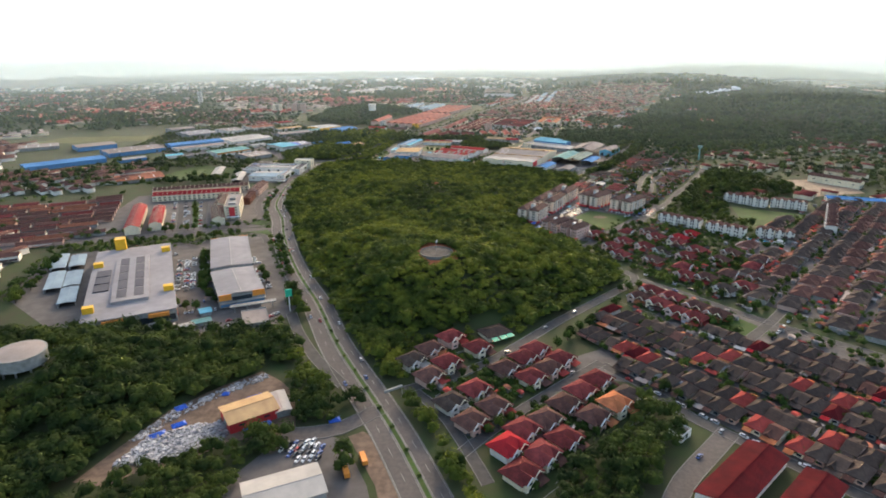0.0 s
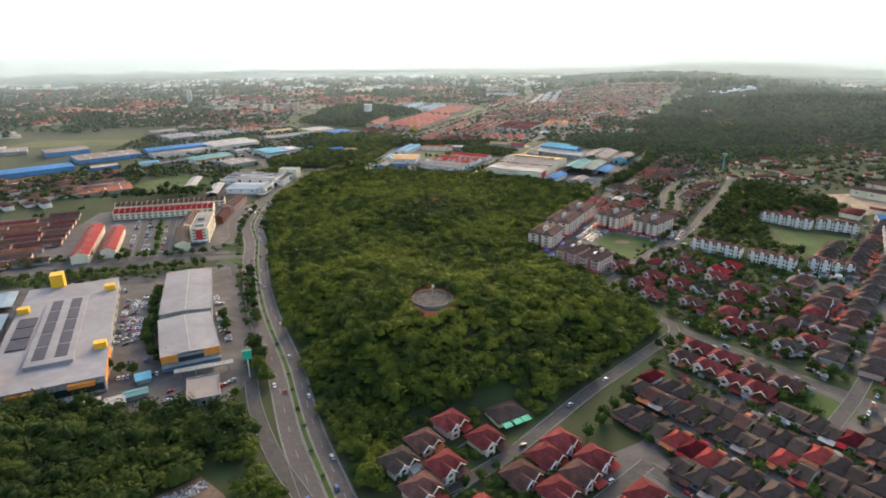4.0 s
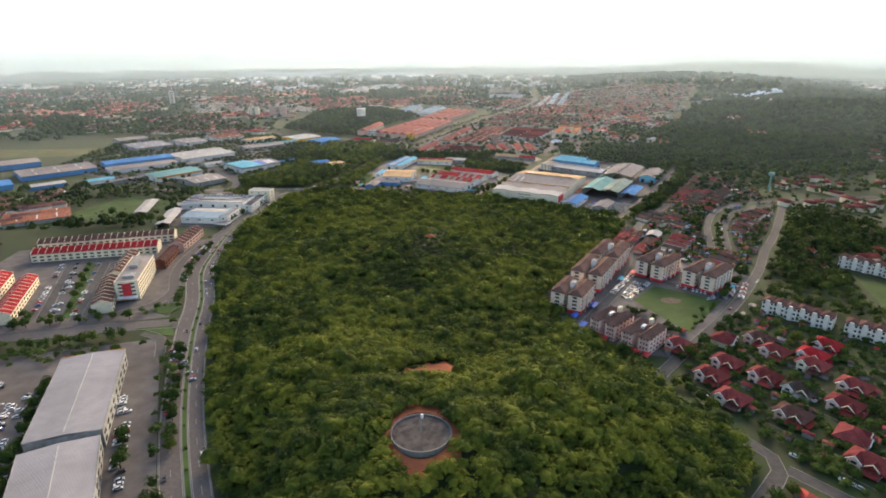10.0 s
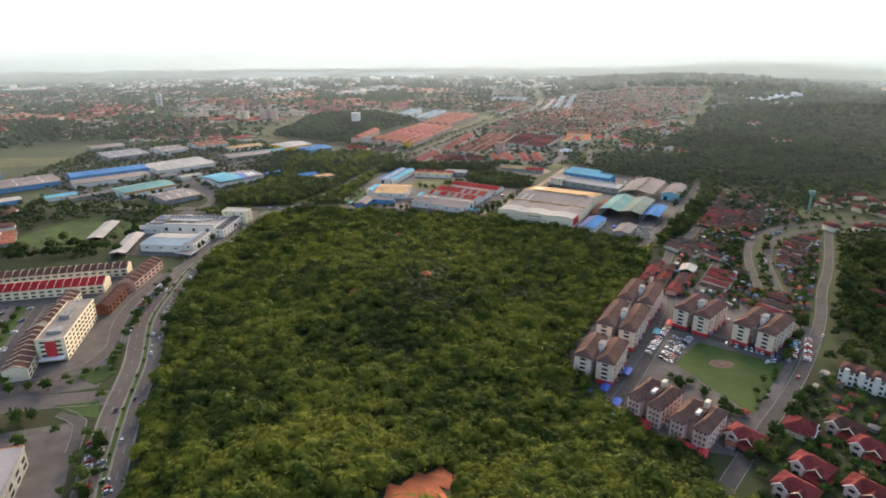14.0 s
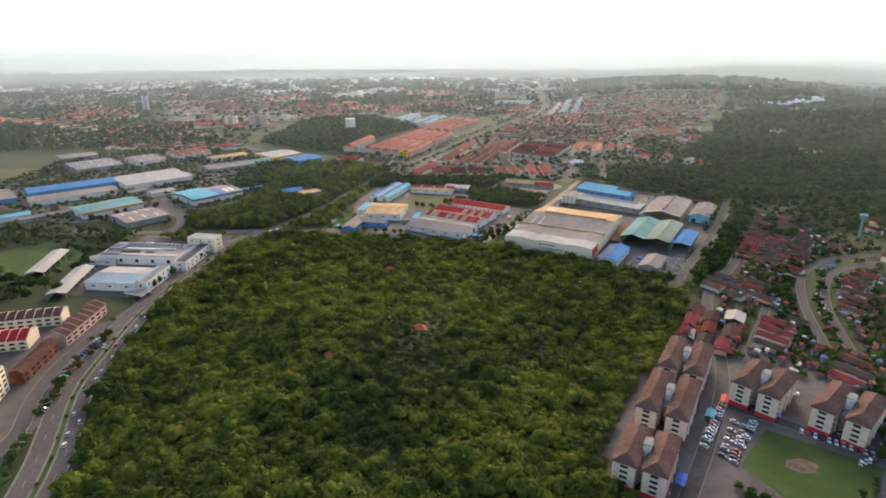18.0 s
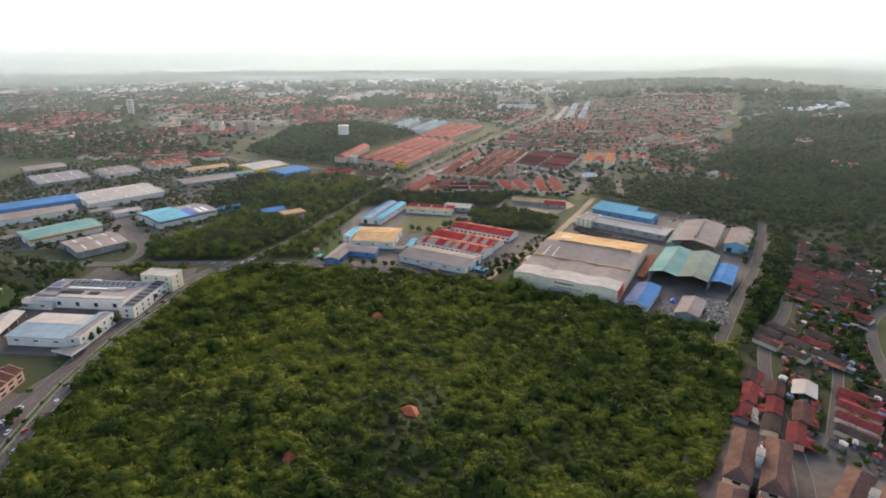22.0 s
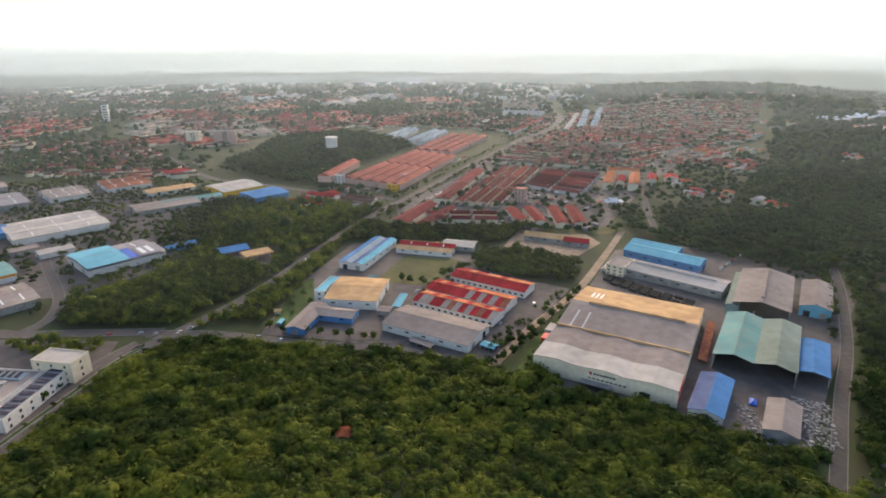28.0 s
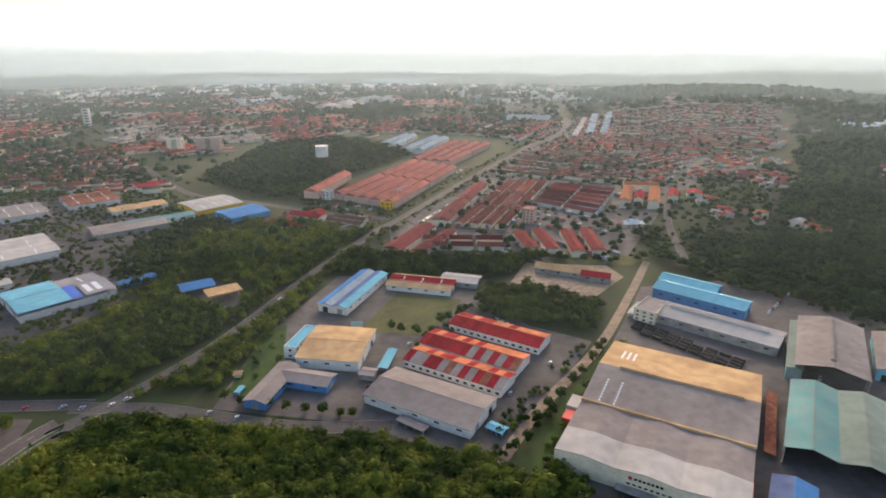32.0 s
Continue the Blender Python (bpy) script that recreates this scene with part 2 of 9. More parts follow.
# ---------------------------------------------------------------- mesh helpers
class Geo:
    """Collects vertices and faces for one mesh."""

    def __init__(self):
        self.v, self.f = [], []

    def add(self, pts, faces):
        o = len(self.v)
        self.v += [tuple(p) for p in pts]
        self.f += [tuple(o + i for i in f) for f in faces]
        return self

    def hexa(self, bottom, top):
        return self.add(list(bottom) + list(top), [(3, 2, 1, 0), (4, 5, 6, 7), (0, 1, 5, 4), (1, 2, 6, 5), (2, 3, 7, 6), (3, 0, 4, 7)])

    def box(self, x0, x1, y0, y1, z0, z1):
        q = [(x0, y0), (x1, y0), (x1, y1), (x0, y1)]
        return self.hexa([(x, y, z0) for x, y in q], [(x, y, z1) for x, y in q])

    def slab(self, a, b, c, d, th):
        """A sheet with corners a, b, c, d (top) and thickness th downwards."""
        return self.hexa([(p[0], p[1], p[2] - th) for p in (a, b, c, d)], (a, b, c, d))

    def gable(self, x0, x1, y0, y1, ze, zr, th=0.3):
        """Pitched roof, ridge along x."""
        ym = (y0 + y1) / 2
        self.slab((x0, y0, ze), (x1, y0, ze), (x1, ym, zr), (x0, ym, zr), th)
        return self.slab((x0, ym, zr), (x1, ym, zr), (x1, y1, ze), (x0, y1, ze), th)

    def hip(self, x0, x1, y0, y1, ze, zr, th=0.3):
        """Hipped roof, ridge along the longer side."""
        lx, ly = x1 - x0, y1 - y0
        k = min(lx, ly) / 2 * 0.98
        if lx >= ly:
            r = [(x0 + k, (y0 + y1) / 2, zr), (x1 - k, (y0 + y1) / 2, zr)]
        else:
            r = [((x0 + x1) / 2, y0 + k, zr), ((x0 + x1) / 2, y1 - k, zr)]
        e = [(x0, y0, ze), (x1, y0, ze), (x1, y1, ze), (x0, y1, ze)]
        lo = [(p[0], p[1], ze - th) for p in e]
        fs = [(0, 1, 5, 4), (2, 3, 4, 5), (1, 2, 5), (3, 0, 4)] if lx >= ly else [(0, 1, 4), (1, 2, 5, 4), (2, 3, 5), (3, 0, 4, 5)]
        return self.add(e + r + lo, fs + [(6, 7, 1, 0), (7, 8, 2, 1), (8, 9, 3, 2), (9, 6, 0, 3), (9, 8, 7, 6)])

    def walls(self, x0, x1, y0, y1, z0, ze, zr):
        """A closed body with gable ends under a ridge along x."""
        ym = (y0 + y1) / 2
        return self.add([(x0, y0, z0), (x1, y0, z0), (x1, y1, z0), (x0, y1, z0), (x0, y0, ze), (x1, y0, ze), (x1, y1, ze), (x0, y1, ze), (x0, ym, zr), (x1, ym, zr)],
                        [(3, 2, 1, 0), (0, 1, 5, 4), (1, 2, 6, 9, 5), (2, 3, 7, 6), (3, 0, 4, 8, 7), (4, 5, 9, 8), (6, 7, 8, 9)])

    def cyl(self, x, y, z0, z1, r0, r1=None, n=12):
        r1 = r0 if r1 is None else r1
        a = [2 * math.pi * i / n for i in range(n)]
        return self.add([(x + r0 * math.cos(t), y + r0 * math.sin(t), z0) for t in a] + [(x + r1 * math.cos(t), y + r1 * math.sin(t), z1) for t in a],
                        [tuple(range(n - 1, -1, -1)), tuple(range(n, 2 * n))] + [(i, (i + 1) % n, n + (i + 1) % n, n + i) for i in range(n)])

    def mesh(self, name, material):
        me = bpy.data.meshes.new(name)
        me.from_pydata(self.v, [], self.f)
        me.materials.append(material)
        return me


def part(name, geo, material, parent, label="", at=None):
    me = geo.mesh(name, M[material]) if isinstance(geo, Geo) else geo
    ob = new(name, me)
    ob.parent = parent
    if at is not None:
        ob.matrix_basis = at
    return tagged(ob, label)


def thing(name, label, category, group="", m=None, kind=""):
    if len(label.split()) < 4:
        label += " beside a paved yard"
    ob = new(name)
    ob.empty_display_size = 0.5
    if m is not None:
        ob.matrix_basis = m
    return tagged(ob, label, category, group, kind)


def np_mesh(name, verts, faces, material, smooth=False):
    """A mesh from arrays: faces all of one size."""
    me = bpy.data.meshes.new(name)
    n, k = faces.shape
    me.vertices.add(len(verts)); me.vertices.foreach_set("co", np.asarray(verts, np.float32).ravel())
    me.loops.add(n * k); me.loops.foreach_set("vertex_index", faces.astype(np.int32).ravel())
    me.polygons.add(n); me.polygons.foreach_set("loop_start", np.arange(0, n * k, k, dtype=np.int32))
    me.polygons.foreach_set("loop_total", np.full(n, k, np.int32))
    if smooth:
        me.polygons.foreach_set("use_smooth", np.ones(n, bool))
    me.materials.append(material)
    me.update(calc_edges=True)
    return me


def inside(px, py, poly):
    r = np.zeros(len(px), bool)
    for (x0, y0), (x1, y1) in zip(poly, poly[1:] + poly[:1]):
        c = (y0 > py) != (y1 > py)
        r ^= c & (px < (x1 - x0) * (py - y0) / ((y1 - y0) or 1e-9) + x0)
    return r


def edge_distance(px, py, line):
    d = np.full(len(px), 1e9)
    for (x0, y0), (x1, y1) in zip(line, line[1:]):
        dx, dy = x1 - x0, y1 - y0
        t = np.clip(((px - x0) * dx + (py - y0) * dy) / (dx * dx + dy * dy), 0, 1)
        d = np.minimum(d, np.hypot(px - x0 - t * dx, py - y0 - t * dy))
    return d


# ---------------------------------------------------------------- ground
MAIN = [(42, 20), (22, 70), (5, 120), (-18, 167), (-36, 198), (-57, 231), (-76, 262), (-102, 313), (-122, 346), (-143, 382), (-165, 426), (-187, 476), (-204, 521), (-230, 573),
        (-241, 620), (-248, 660), (-250, 711), (-247, 740), (-241, 775), (-234, 815), (-214, 850), (-195, 885), (-180, 920), (-168, 960), (-155, 1010), (-140, 1060), (-120, 1120),
        (-104, 1165), (-80, 1218), (-30, 1337), (32, 1486), (119, 1671), (210, 1836), (280, 2095), (305, 2439), (365, 2981)]


HILLS = [(-12, 356, 30, 78, 60), (60, 395, 22, 66, 48), (-60, 410, 18, 66, 60), (-45, 610, 15, 88, 120), (-70, 490, 10, 90, 70), (-236, 212, 11, 50, 40),
         (1050, 1500, 46, 380, 480), (950, 2300, 52, 480, 640), (-300, 1560, 14, 120, 140), (1700, 3300, 60, 800, 600), (-2600, 3600, 40, 800, 600), (560, 1250, 14, 170, 180)]


def hz(x, y, rise=True):
    """Height of the ground: hills, and the far plain bent up to fit the camera's horizon."""
    z = np.zeros_like(np.asarray(x, float))
    for cx, cy, h, sx, sy in HILLS:
        g = np.exp(-0.5 * (((x - cx) / sx) ** 2 + ((y - cy) / sy) ** 2))
        z = np.maximum(z, h * np.maximum(0, (g - 0.38) / 0.62))
    d = np.full(z.shape, 1e9)
    for (x0, y0), (x1, y1) in zip(MAIN[5:20], MAIN[6:21]):
        dx, dy = x1 - x0, y1 - y0
        t = np.clip(((x - x0) * dx + (y - y0) * dy) / (dx * dx + dy * dy), 0, 1)
        d = np.minimum(d, np.hypot(x - x0 - t * dx, y - y0 - t * dy))
    z = z * np.clip((d - 21) / 22, 0, 1)
    far = np.hypot(x, np.asarray(y, float) - 300)
    return np.maximum(z, 92 * np.clip((far - 3100) / 1300, 0, 1) ** 1.2) if rise else z


def build_ground():
    xs = np.concatenate([-np.geomspace(760, 5200, 24)[::-1], np.arange(-750, 751, 10.0), np.geomspace(760, 5200, 24)])
    ys = np.concatenate([np.linspace(-4000, -60, 12), np.arange(-50, 1151, 10.0), np.geomspace(1165, 5400, 60)])
    X, Y = np.meshgrid(xs, ys)
    Z = hz(X, Y)
    v = np.stack([X.ravel(), Y.ravel(), Z.ravel()], 1)
    w = len(xs)
    i = (np.arange(len(ys) - 1)[:, None] * w + np.arange(w - 1)[None]).ravel()
    f = np.stack([i, i + 1, i + 1 + w, i + w], 1)
    ob = new("ground", np_mesh("ground", v, f, M["ground"], True))
    tagged(ob, "green and brown grassy earth reaching the horizon", "ground", kind="structure")


build_ground()


def smooth_line(pts, step=8.0):
    """A Catmull-Rom line through pts with even steps."""
    P = [np.array(p, float) for p in pts]
    P = [2 * P[0] - P[1]] + P + [2 * P[-1] - P[-2]]
    out = []
    for i in range(1, len(P) - 2):
        n = max(1, int(np.hypot(*(P[i + 1] - P[i])) / step))
        for k in range(n):
            t = k / n
            out.append(0.5 * (2 * P[i] + (P[i + 1] - P[i - 1]) * t + (2 * P[i - 1] - 5 * P[i] + 4 * P[i + 1] - P[i + 2]) * t * t + (3 * P[i] - P[i - 1] - 3 * P[i + 1] + P[i + 2]) * t ** 3))
    out.append(P[-2])
    return np.array(out)


def offset(line, d):
    """The line moved d metres to its right."""
    t = np.gradient(line, axis=0)
    t /= np.linalg.norm(t, axis=1)[:, None]
    return line + np.stack([t[:, 1], -t[:, 0]], 1) * d


def strip(line, half, z, th=0.0):
    a, b = offset(line, -half), offset(line, half)
    g = Geo()
    for i in range(len(line) - 1):
        q = [(*a[i], z), (*b[i], z), (*b[i + 1], z), (*a[i + 1], z)]
        if th:
            g.slab(*q, th)
        else:
            g.add(q, [(0, 1, 2, 3)])
    return g


def road(name, pts, width, label, z=0.14, material="asphalt", kerbs=True, step=8.0):
    ln = smooth_line(pts, step)
    ob = new(name, strip(ln, width / 2, z, 0.1).mesh(name, M[material]))
    tagged(ob, label, "road", kind="structure")
    if kerbs:
        for s in (-1, 1):
            part("kerb", strip(offset(ln, s * (width / 2 + 0.2)), 0.2, z + 0.12, 0.24), "kerb", ob)
    return ln


def sheet(name, poly, z, material, label, category="ground"):
    g = Geo().add([(x, y, z) for x, y in poly] + [(x, y, z - 0.3) for x, y in poly],
                  [tuple(range(len(poly)))] + [(i, i + len(poly), (i + 1) % len(poly) + len(poly), (i + 1) % len(poly)) for i in range(len(poly))])
    me = g.mesh(name, M[material])
    bm = bmesh.new(); bm.from_mesh(me); bmesh.ops.recalc_face_normals(bm, faces=bm.faces)
    top = [f for f in bm.faces if len(f.verts) == len(poly)]
    bmesh.ops.triangulate(bm, faces=top)
    if sum(f.normal.z for f in bm.faces) < 0:
        bmesh.ops.reverse_faces(bm, faces=bm.faces)
    bm.to_mesh(me); bm.free()
    return tagged(new(name, me), label, category, kind="structure")


main_line = smooth_line(MAIN)

# ---------------------------------------------------------------- roads
def cut(line, y0, y1):
    return line[(line[:, 1] >= y0) & (line[:, 1] <= y1)]


def main_road():
    near = cut(main_line, -50, 830)
    for s, half, off, lab in ((-1, 5.2, 7.0, "worn grey carriageway of a dual road, traffic coming"), (1, 4.1, 5.8, "worn grey carriageway of a dual road, traffic going")):
        ln = offset(near, s * off)
        ob = tagged(new("road", strip(ln, half, 0.14, 0.1).mesh("road", M["asphalt"])), lab, "road", kind="structure")
        for e in (-half - 0.2, half + 0.2):
            part("kerb", strip(offset(ln, e), 0.2, 0.26, 0.24), "kerb", ob)
        g = Geo()
        for e, dash in ((-half + 0.4, 0), (half - 0.4, 0), (0.0, 1)):
            lo = offset(ln, e)
            for i in range(len(lo) - 1):
                if dash and i % 2:
                    continue
                a = np.stack([lo[i], lo[i + 1] if not dash else lo[i] + (lo[i + 1] - lo[i]) * 0.6])
                d = a[1] - a[0]; n = np.array([d[1], -d[0]]) / np.hypot(*d) * 0.09
                g.add([(*(a[0] - n), 0.155), (*(a[0] + n), 0.155), (*(a[1] + n), 0.155), (*(a[1] - n), 0.155)], [(0, 1, 2, 3)])
        part("lane_marking", g, "paint", ob, "white painted lane lines")
    med = tagged(new("median", strip(near, 1.2, 0.28, 0.25).mesh("median", M["grass"])), "grassy strip between the two carriageways", "median", kind="structure")
    part("kerb", strip(offset(near, 1.35), 0.2, 0.3, 0.28), "kerb", med)
    part("kerb", strip(offset(near, -1.35), 0.2, 0.3, 0.28), "kerb", med)
    far = cut(main_line, 822, 2700)
    ob = tagged(new("road", strip(far, 4.4, 0.14, 0.1).mesh("road", M["asphalt"])), "long straight road towards the town", "road", kind="structure")
    for e in (-4.6, 4.6):
        part("kerb", strip(offset(far, e), 0.2, 0.26, 0.24), "kerb", ob)


main_road()
STREETS = [  # points, width, label
    ([(-200, 486), (-242, 478), (-290, 466), (-335, 455), (-420, 428), (-520, 396)], 12, "tree-lined side street beside the shops"),
    ([(41, 258), (62, 279), (84, 301), (120, 333), (160, 370), (162, 380), (148, 398), (130, 420), (127, 437), (146, 459), (174, 487), (197, 510), (235, 552), (276, 604), (308, 652), (347, 704), (412, 803)], 6.6, "grey local road round the wooded hill"),
    ([(165, 372), (191, 347), (224, 313), (262, 280), (320, 235)], 6.6, "grey estate road with grass verges"),
    ([(-25, 214), (9, 232), (35, 252), (62, 279)], 6, "narrow estate street between houses"),
    ([(-17, 213), (-1, 196), (13, 170), (22, 150)], 6, "narrow estate street curving between houses"),
    ([(10, 168), (29, 188), (65, 220), (99, 248)], 6, "narrow estate street with parked cars"),
    ([(99, 246), (118, 226), (135, 200), (160, 178), (187, 154), (230, 118)], 7, "estate street beside dark-roofed terraces"),
    ([(100, 140), (112, 156), (138, 180), (149, 190)], 9, "wide street end beside red-roofed hall"),
    ([(192, 268), (230, 300), (262, 330), (330, 392), (420, 480)], 6, "long straight terrace street"),
    ([(205, 648), (246, 705), (254, 722)], 5, "narrow lane between terraces"),
    ([(258, 655), (284, 722), (318, 776), (362, 808), (414, 822), (560, 850)], 6, "local road with a median between terraces"),
    ([(272, 650), (298, 714), (332, 765), (370, 792), (420, 808), (560, 836)], 5.5, "second lane of the local road"),
    ([(186, 737), (231, 803), (279, 870), (331, 955), (360, 1010)], 7, "access road beside factories and trees"),
    ([(-234, 846), (-189, 849), (-161, 847), (-99, 841), (-40, 846)], 9, "road in front of the factories"),
    ([(-440, 838), (-334, 838), (-288, 843), (-225, 850)], 9, "industrial estate road"),
    ([(-330, 842), (-325, 858), (-343, 894), (-407, 957), (-446, 996), (-520, 1060)], 8, "winding industrial access road"),
    ([(-34, 199), (-44, 190), (-54, 182), (-70, 177), (-84, 175)], 9, "wide junction to the scrap yard"),
    ([(-61, 217), (-85, 243), (-107, 275), (-120, 300)], 7, "slip road beside the dual road"),
    ([(-310, 482), (-363, 583)], 7, "parking aisle between shop rows"),
    ([(-285, 484), (-332, 588)], 7, "parking aisle behind the corner block"),
    ([(-222, 471), (-205, 464), (-194, 444)], 6, "curved slip lane to the side street"),
    ([(-262, 492), (-240, 510), (-236, 535), (-250, 562), (-259, 590), (-262, 620), (-260, 660), (-250, 690)], 8, "service road with parked cars before the shops"),
    ([(95, 498), (111, 520), (140, 562), (165, 603), (180, 640), (194, 690), (221, 742), (258, 785), (300, 850), (361, 940)], 7, "apartment street"),
    ([(150, 590), (180, 575), (222, 552), (245, 565)], 7, "apartment car-park street"),
    ([(-96, 1207), (-196, 1229), (-310, 1265), (-394, 1291), (-465, 1348), (-598, 1476), (-704, 1567)], 9, "cross road to the left town"),
    ([(-84, 1212), (-40, 1174), (50, 1170), (150, 1180), (180, 1255), (210, 1330)], 7, "cross road by red-roofed terraces"),
    ([(225, 1110), (245, 1207), (278, 1307), (317, 1399), (367, 1491), (468, 1635), (605, 1746)], 7, "light road through the trees"),
]
for _i, (_p, _w, _l) in enumerate(STREETS):
    road("road", _p, _w, _l, material="street" if _w < 8 else "asphalt", z=0.10 + 0.004 * _i)
road("dirt_road", [(14, 812), (47, 868), (100, 941), (150, 1033), (183, 1098)], 7, "brown unpaved track between factory yards", material="sand", kerbs=False)

# paved yards and fields
sheet("pavement_stores", [(-128, 268), (-118, 312), (-206, 465), (-335, 425), (-400, 395), (-360, 310), (-290, 268), (-220, 262)], 0.05, "paving", "grey asphalt car park round the stores", "car park")
sheet("pavement_shops", [(-216, 494), (-262, 650), (-330, 660), (-440, 610), (-410, 430)], 0.05, "paving", "grey paved shop area", "car park")
sheet("pavement_flats", [(62, 522), (95, 470), (150, 462), (262, 590), (225, 640), (180, 660), (130, 650)], 0.05, "paving", "grey paved apartment yard", "yard")
sheet("pavement_factory", [(28, 806), (180, 752), (345, 955), (330, 1000), (240, 1060), (160, 1040), (110, 945)], 0.05, "paving", "grey concrete factory yard", "yard")
sheet("pavement_works", [(-150, 852), (-60, 846), (20, 818), (95, 945), (50, 965), (-10, 1045), (-120, 1040), (-150, 930)], 0.05, "paving", "stained concrete works yard", "yard")
sheet("pavement_white_works", [(-345, 690), (-258, 690), (-240, 800), (-250, 835), (-345, 830)], 0.05, "paving", "grey yard of the white works", "yard")
sheet("pavement_industry", [(-330, 900), (-290, 960), (-330, 1110), (-520, 1300), (-720, 1200), (-680, 950), (-470, 860)], 0.05, "paving", "grey industrial estate yards", "yard")
sheet("forecourt", [(-258, 1010), (-232, 1022), (-198, 1002), (-184, 962), (-200, 962), (-226, 985)], 0.06, "paving", "paved forecourt of the filling station", "yard")
sheet("scrap_yard", [(-172, 140), (-163, 165), (-153, 191), (-135, 211), (-115, 228), (-100, 219), (-88, 208), (-79, 182), (-84, 172), (-109, 170), (-125, 155), (-147, 146), (-154, 138)], 0.08, "yard_earth", "bare brown earth of the scrap yard", "yard")
sheet("workshop_lot", [(-84, 172), (-58, 176), (-50, 172), (-34, 146), (-28, 130), (-100, 130), (-97, 150)], 0.06, "paving", "oily grey workshop lot crowded with old vehicles", "yard")
sheet("earth_patch", [(-49, 176), (-42, 180), (-32, 174), (-18, 146), (-2, 112), (-18, 112), (-30, 146)], 0.07, "yard_earth", "bare red-brown earth beside the road", "earth")
sheet("lawn", [(145, 541), (169, 494), (215, 543), (171, 567)], 0.09, "grass", "green lawn between the apartment blocks", "lawn")
sheet("bare_patch", [(166, 541), (172, 537), (179, 538), (184, 543), (178, 547), (170, 546)], 0.12, "yard_earth", "worn bare patch in the lawn", "earth")
sheet("parking_strip", [(-297, 487), (-289, 487), (-341, 586), (-350, 585)], 0.11, "grass", "grass strip between parking rows", "verge")
sheet("verge_island", [(-238, 503), (-226, 516), (-214, 509), (-219, 496)], 0.2, "grass", "triangular grass island at the junction", "verge")
sheet("verge_corner", [(-231, 476), (-207, 482), (-197, 468), (-216, 470)], 0.2, "grass", "grass corner beside the slip lane", "verge")
sheet("field", [(-80, 946), (-28, 942), (-2, 1002), (-60, 1008)], 0.11, "field", "yellow-green playing field among factories", "field")
sheet("field_terrace", [(186, 300), (208, 278), (228, 292), (205, 322)], 0.07, "grass", "rough grass square among terraces", "field")
sheet("field_left", [(-480, 720), (-400, 690), (-360, 770), (-450, 810)], 0.07, "grass", "rough open grass field", "field")
sheet("field_far", [(-960, 1000), (-700, 1060), (-660, 1130), (-930, 1100)], 0.07, "field", "wide olive-brown open field", "field")
sheet("field_townhouse", [(330, 520), (400, 500), (420, 560), (350, 590)], 0.07, "grass", "green field between white townhouses", "field")
sheet("field_school", [(480, 640), (560, 660), (580, 740), (500, 730)], 0.07, "sand", "pale school playing field", "field")
sheet("quarry", [(42, 1040), (110, 1012), (150, 1060), (140, 1085), (60, 1085)], 0.07, "sand", "bare sandy ground with tracks", "yard")
sheet("verge", [(85, 1088), (165, 1088), (190, 1110), (110, 1120)], 0.07, "field", "dry brown grass slope", "verge")

sheet("pavement_town", [(-75, 1095), (155, 1088), (240, 1240), (300, 1360), (420, 1440), (590, 1640), (810, 2020), (650, 2140), (260, 2140), (190, 1890), (20, 1440), (-50, 1260), (-92, 1175)], 0.05, "paving", "worn paved streets between red terraces", "streets")
sheet("pavement_estate", [(52, 238), (116, 228), (232, 112), (330, 215), (250, 290), (192, 344), (100, 262)], 0.045, "paving", "grey paved lanes and yards between terraces", "streets")
sheet("pavement_rows", [(236, 338), (262, 318), (330, 250), (640, 560), (520, 640), (300, 465)], 0.045, "paving", "grey lanes between long dark terraces", "streets")
sheet("pavement_west", [(-430, 400), (-455, 600), (-560, 570), (-720, 540), (-620, 430), (-560, 240), (-420, 220), (-392, 300)], 0.045, "paving", "grey lanes among western terraces", "streets")

# ---------------------------------------------------------------- trees
rng = np.random.default_rng(4)


def lump(n, r, flat, rs):
    """One clump of foliage: an uneven dome of n sides."""
    a = np.linspace(0, 2 * np.pi, n, endpoint=False) + rs.uniform(0, 1)
    k = rs.uniform(0.7, 1.15, n)
    ring = np.stack([np.cos(a) * r * k, np.sin(a) * r * k, rs.uniform(-0.25, 0.1, n) * r], 1)
    mid = np.stack([np.cos(a + 0.4) * r * 0.6, np.sin(a + 0.4) * r * 0.6, np.full(n, flat * r * 0.7) + rs.uniform(-0.1, 0.1, n) * r], 1)
    v = np.concatenate([ring, mid, [[0, 0, flat * r]]])
    f = []
    for i in range(n):
        j = (i + 1) % n
        f += [(i, j, n + i), (j, n + j, n + i), (n + i, n + j, 2 * n)]
    return v, np.array(f)


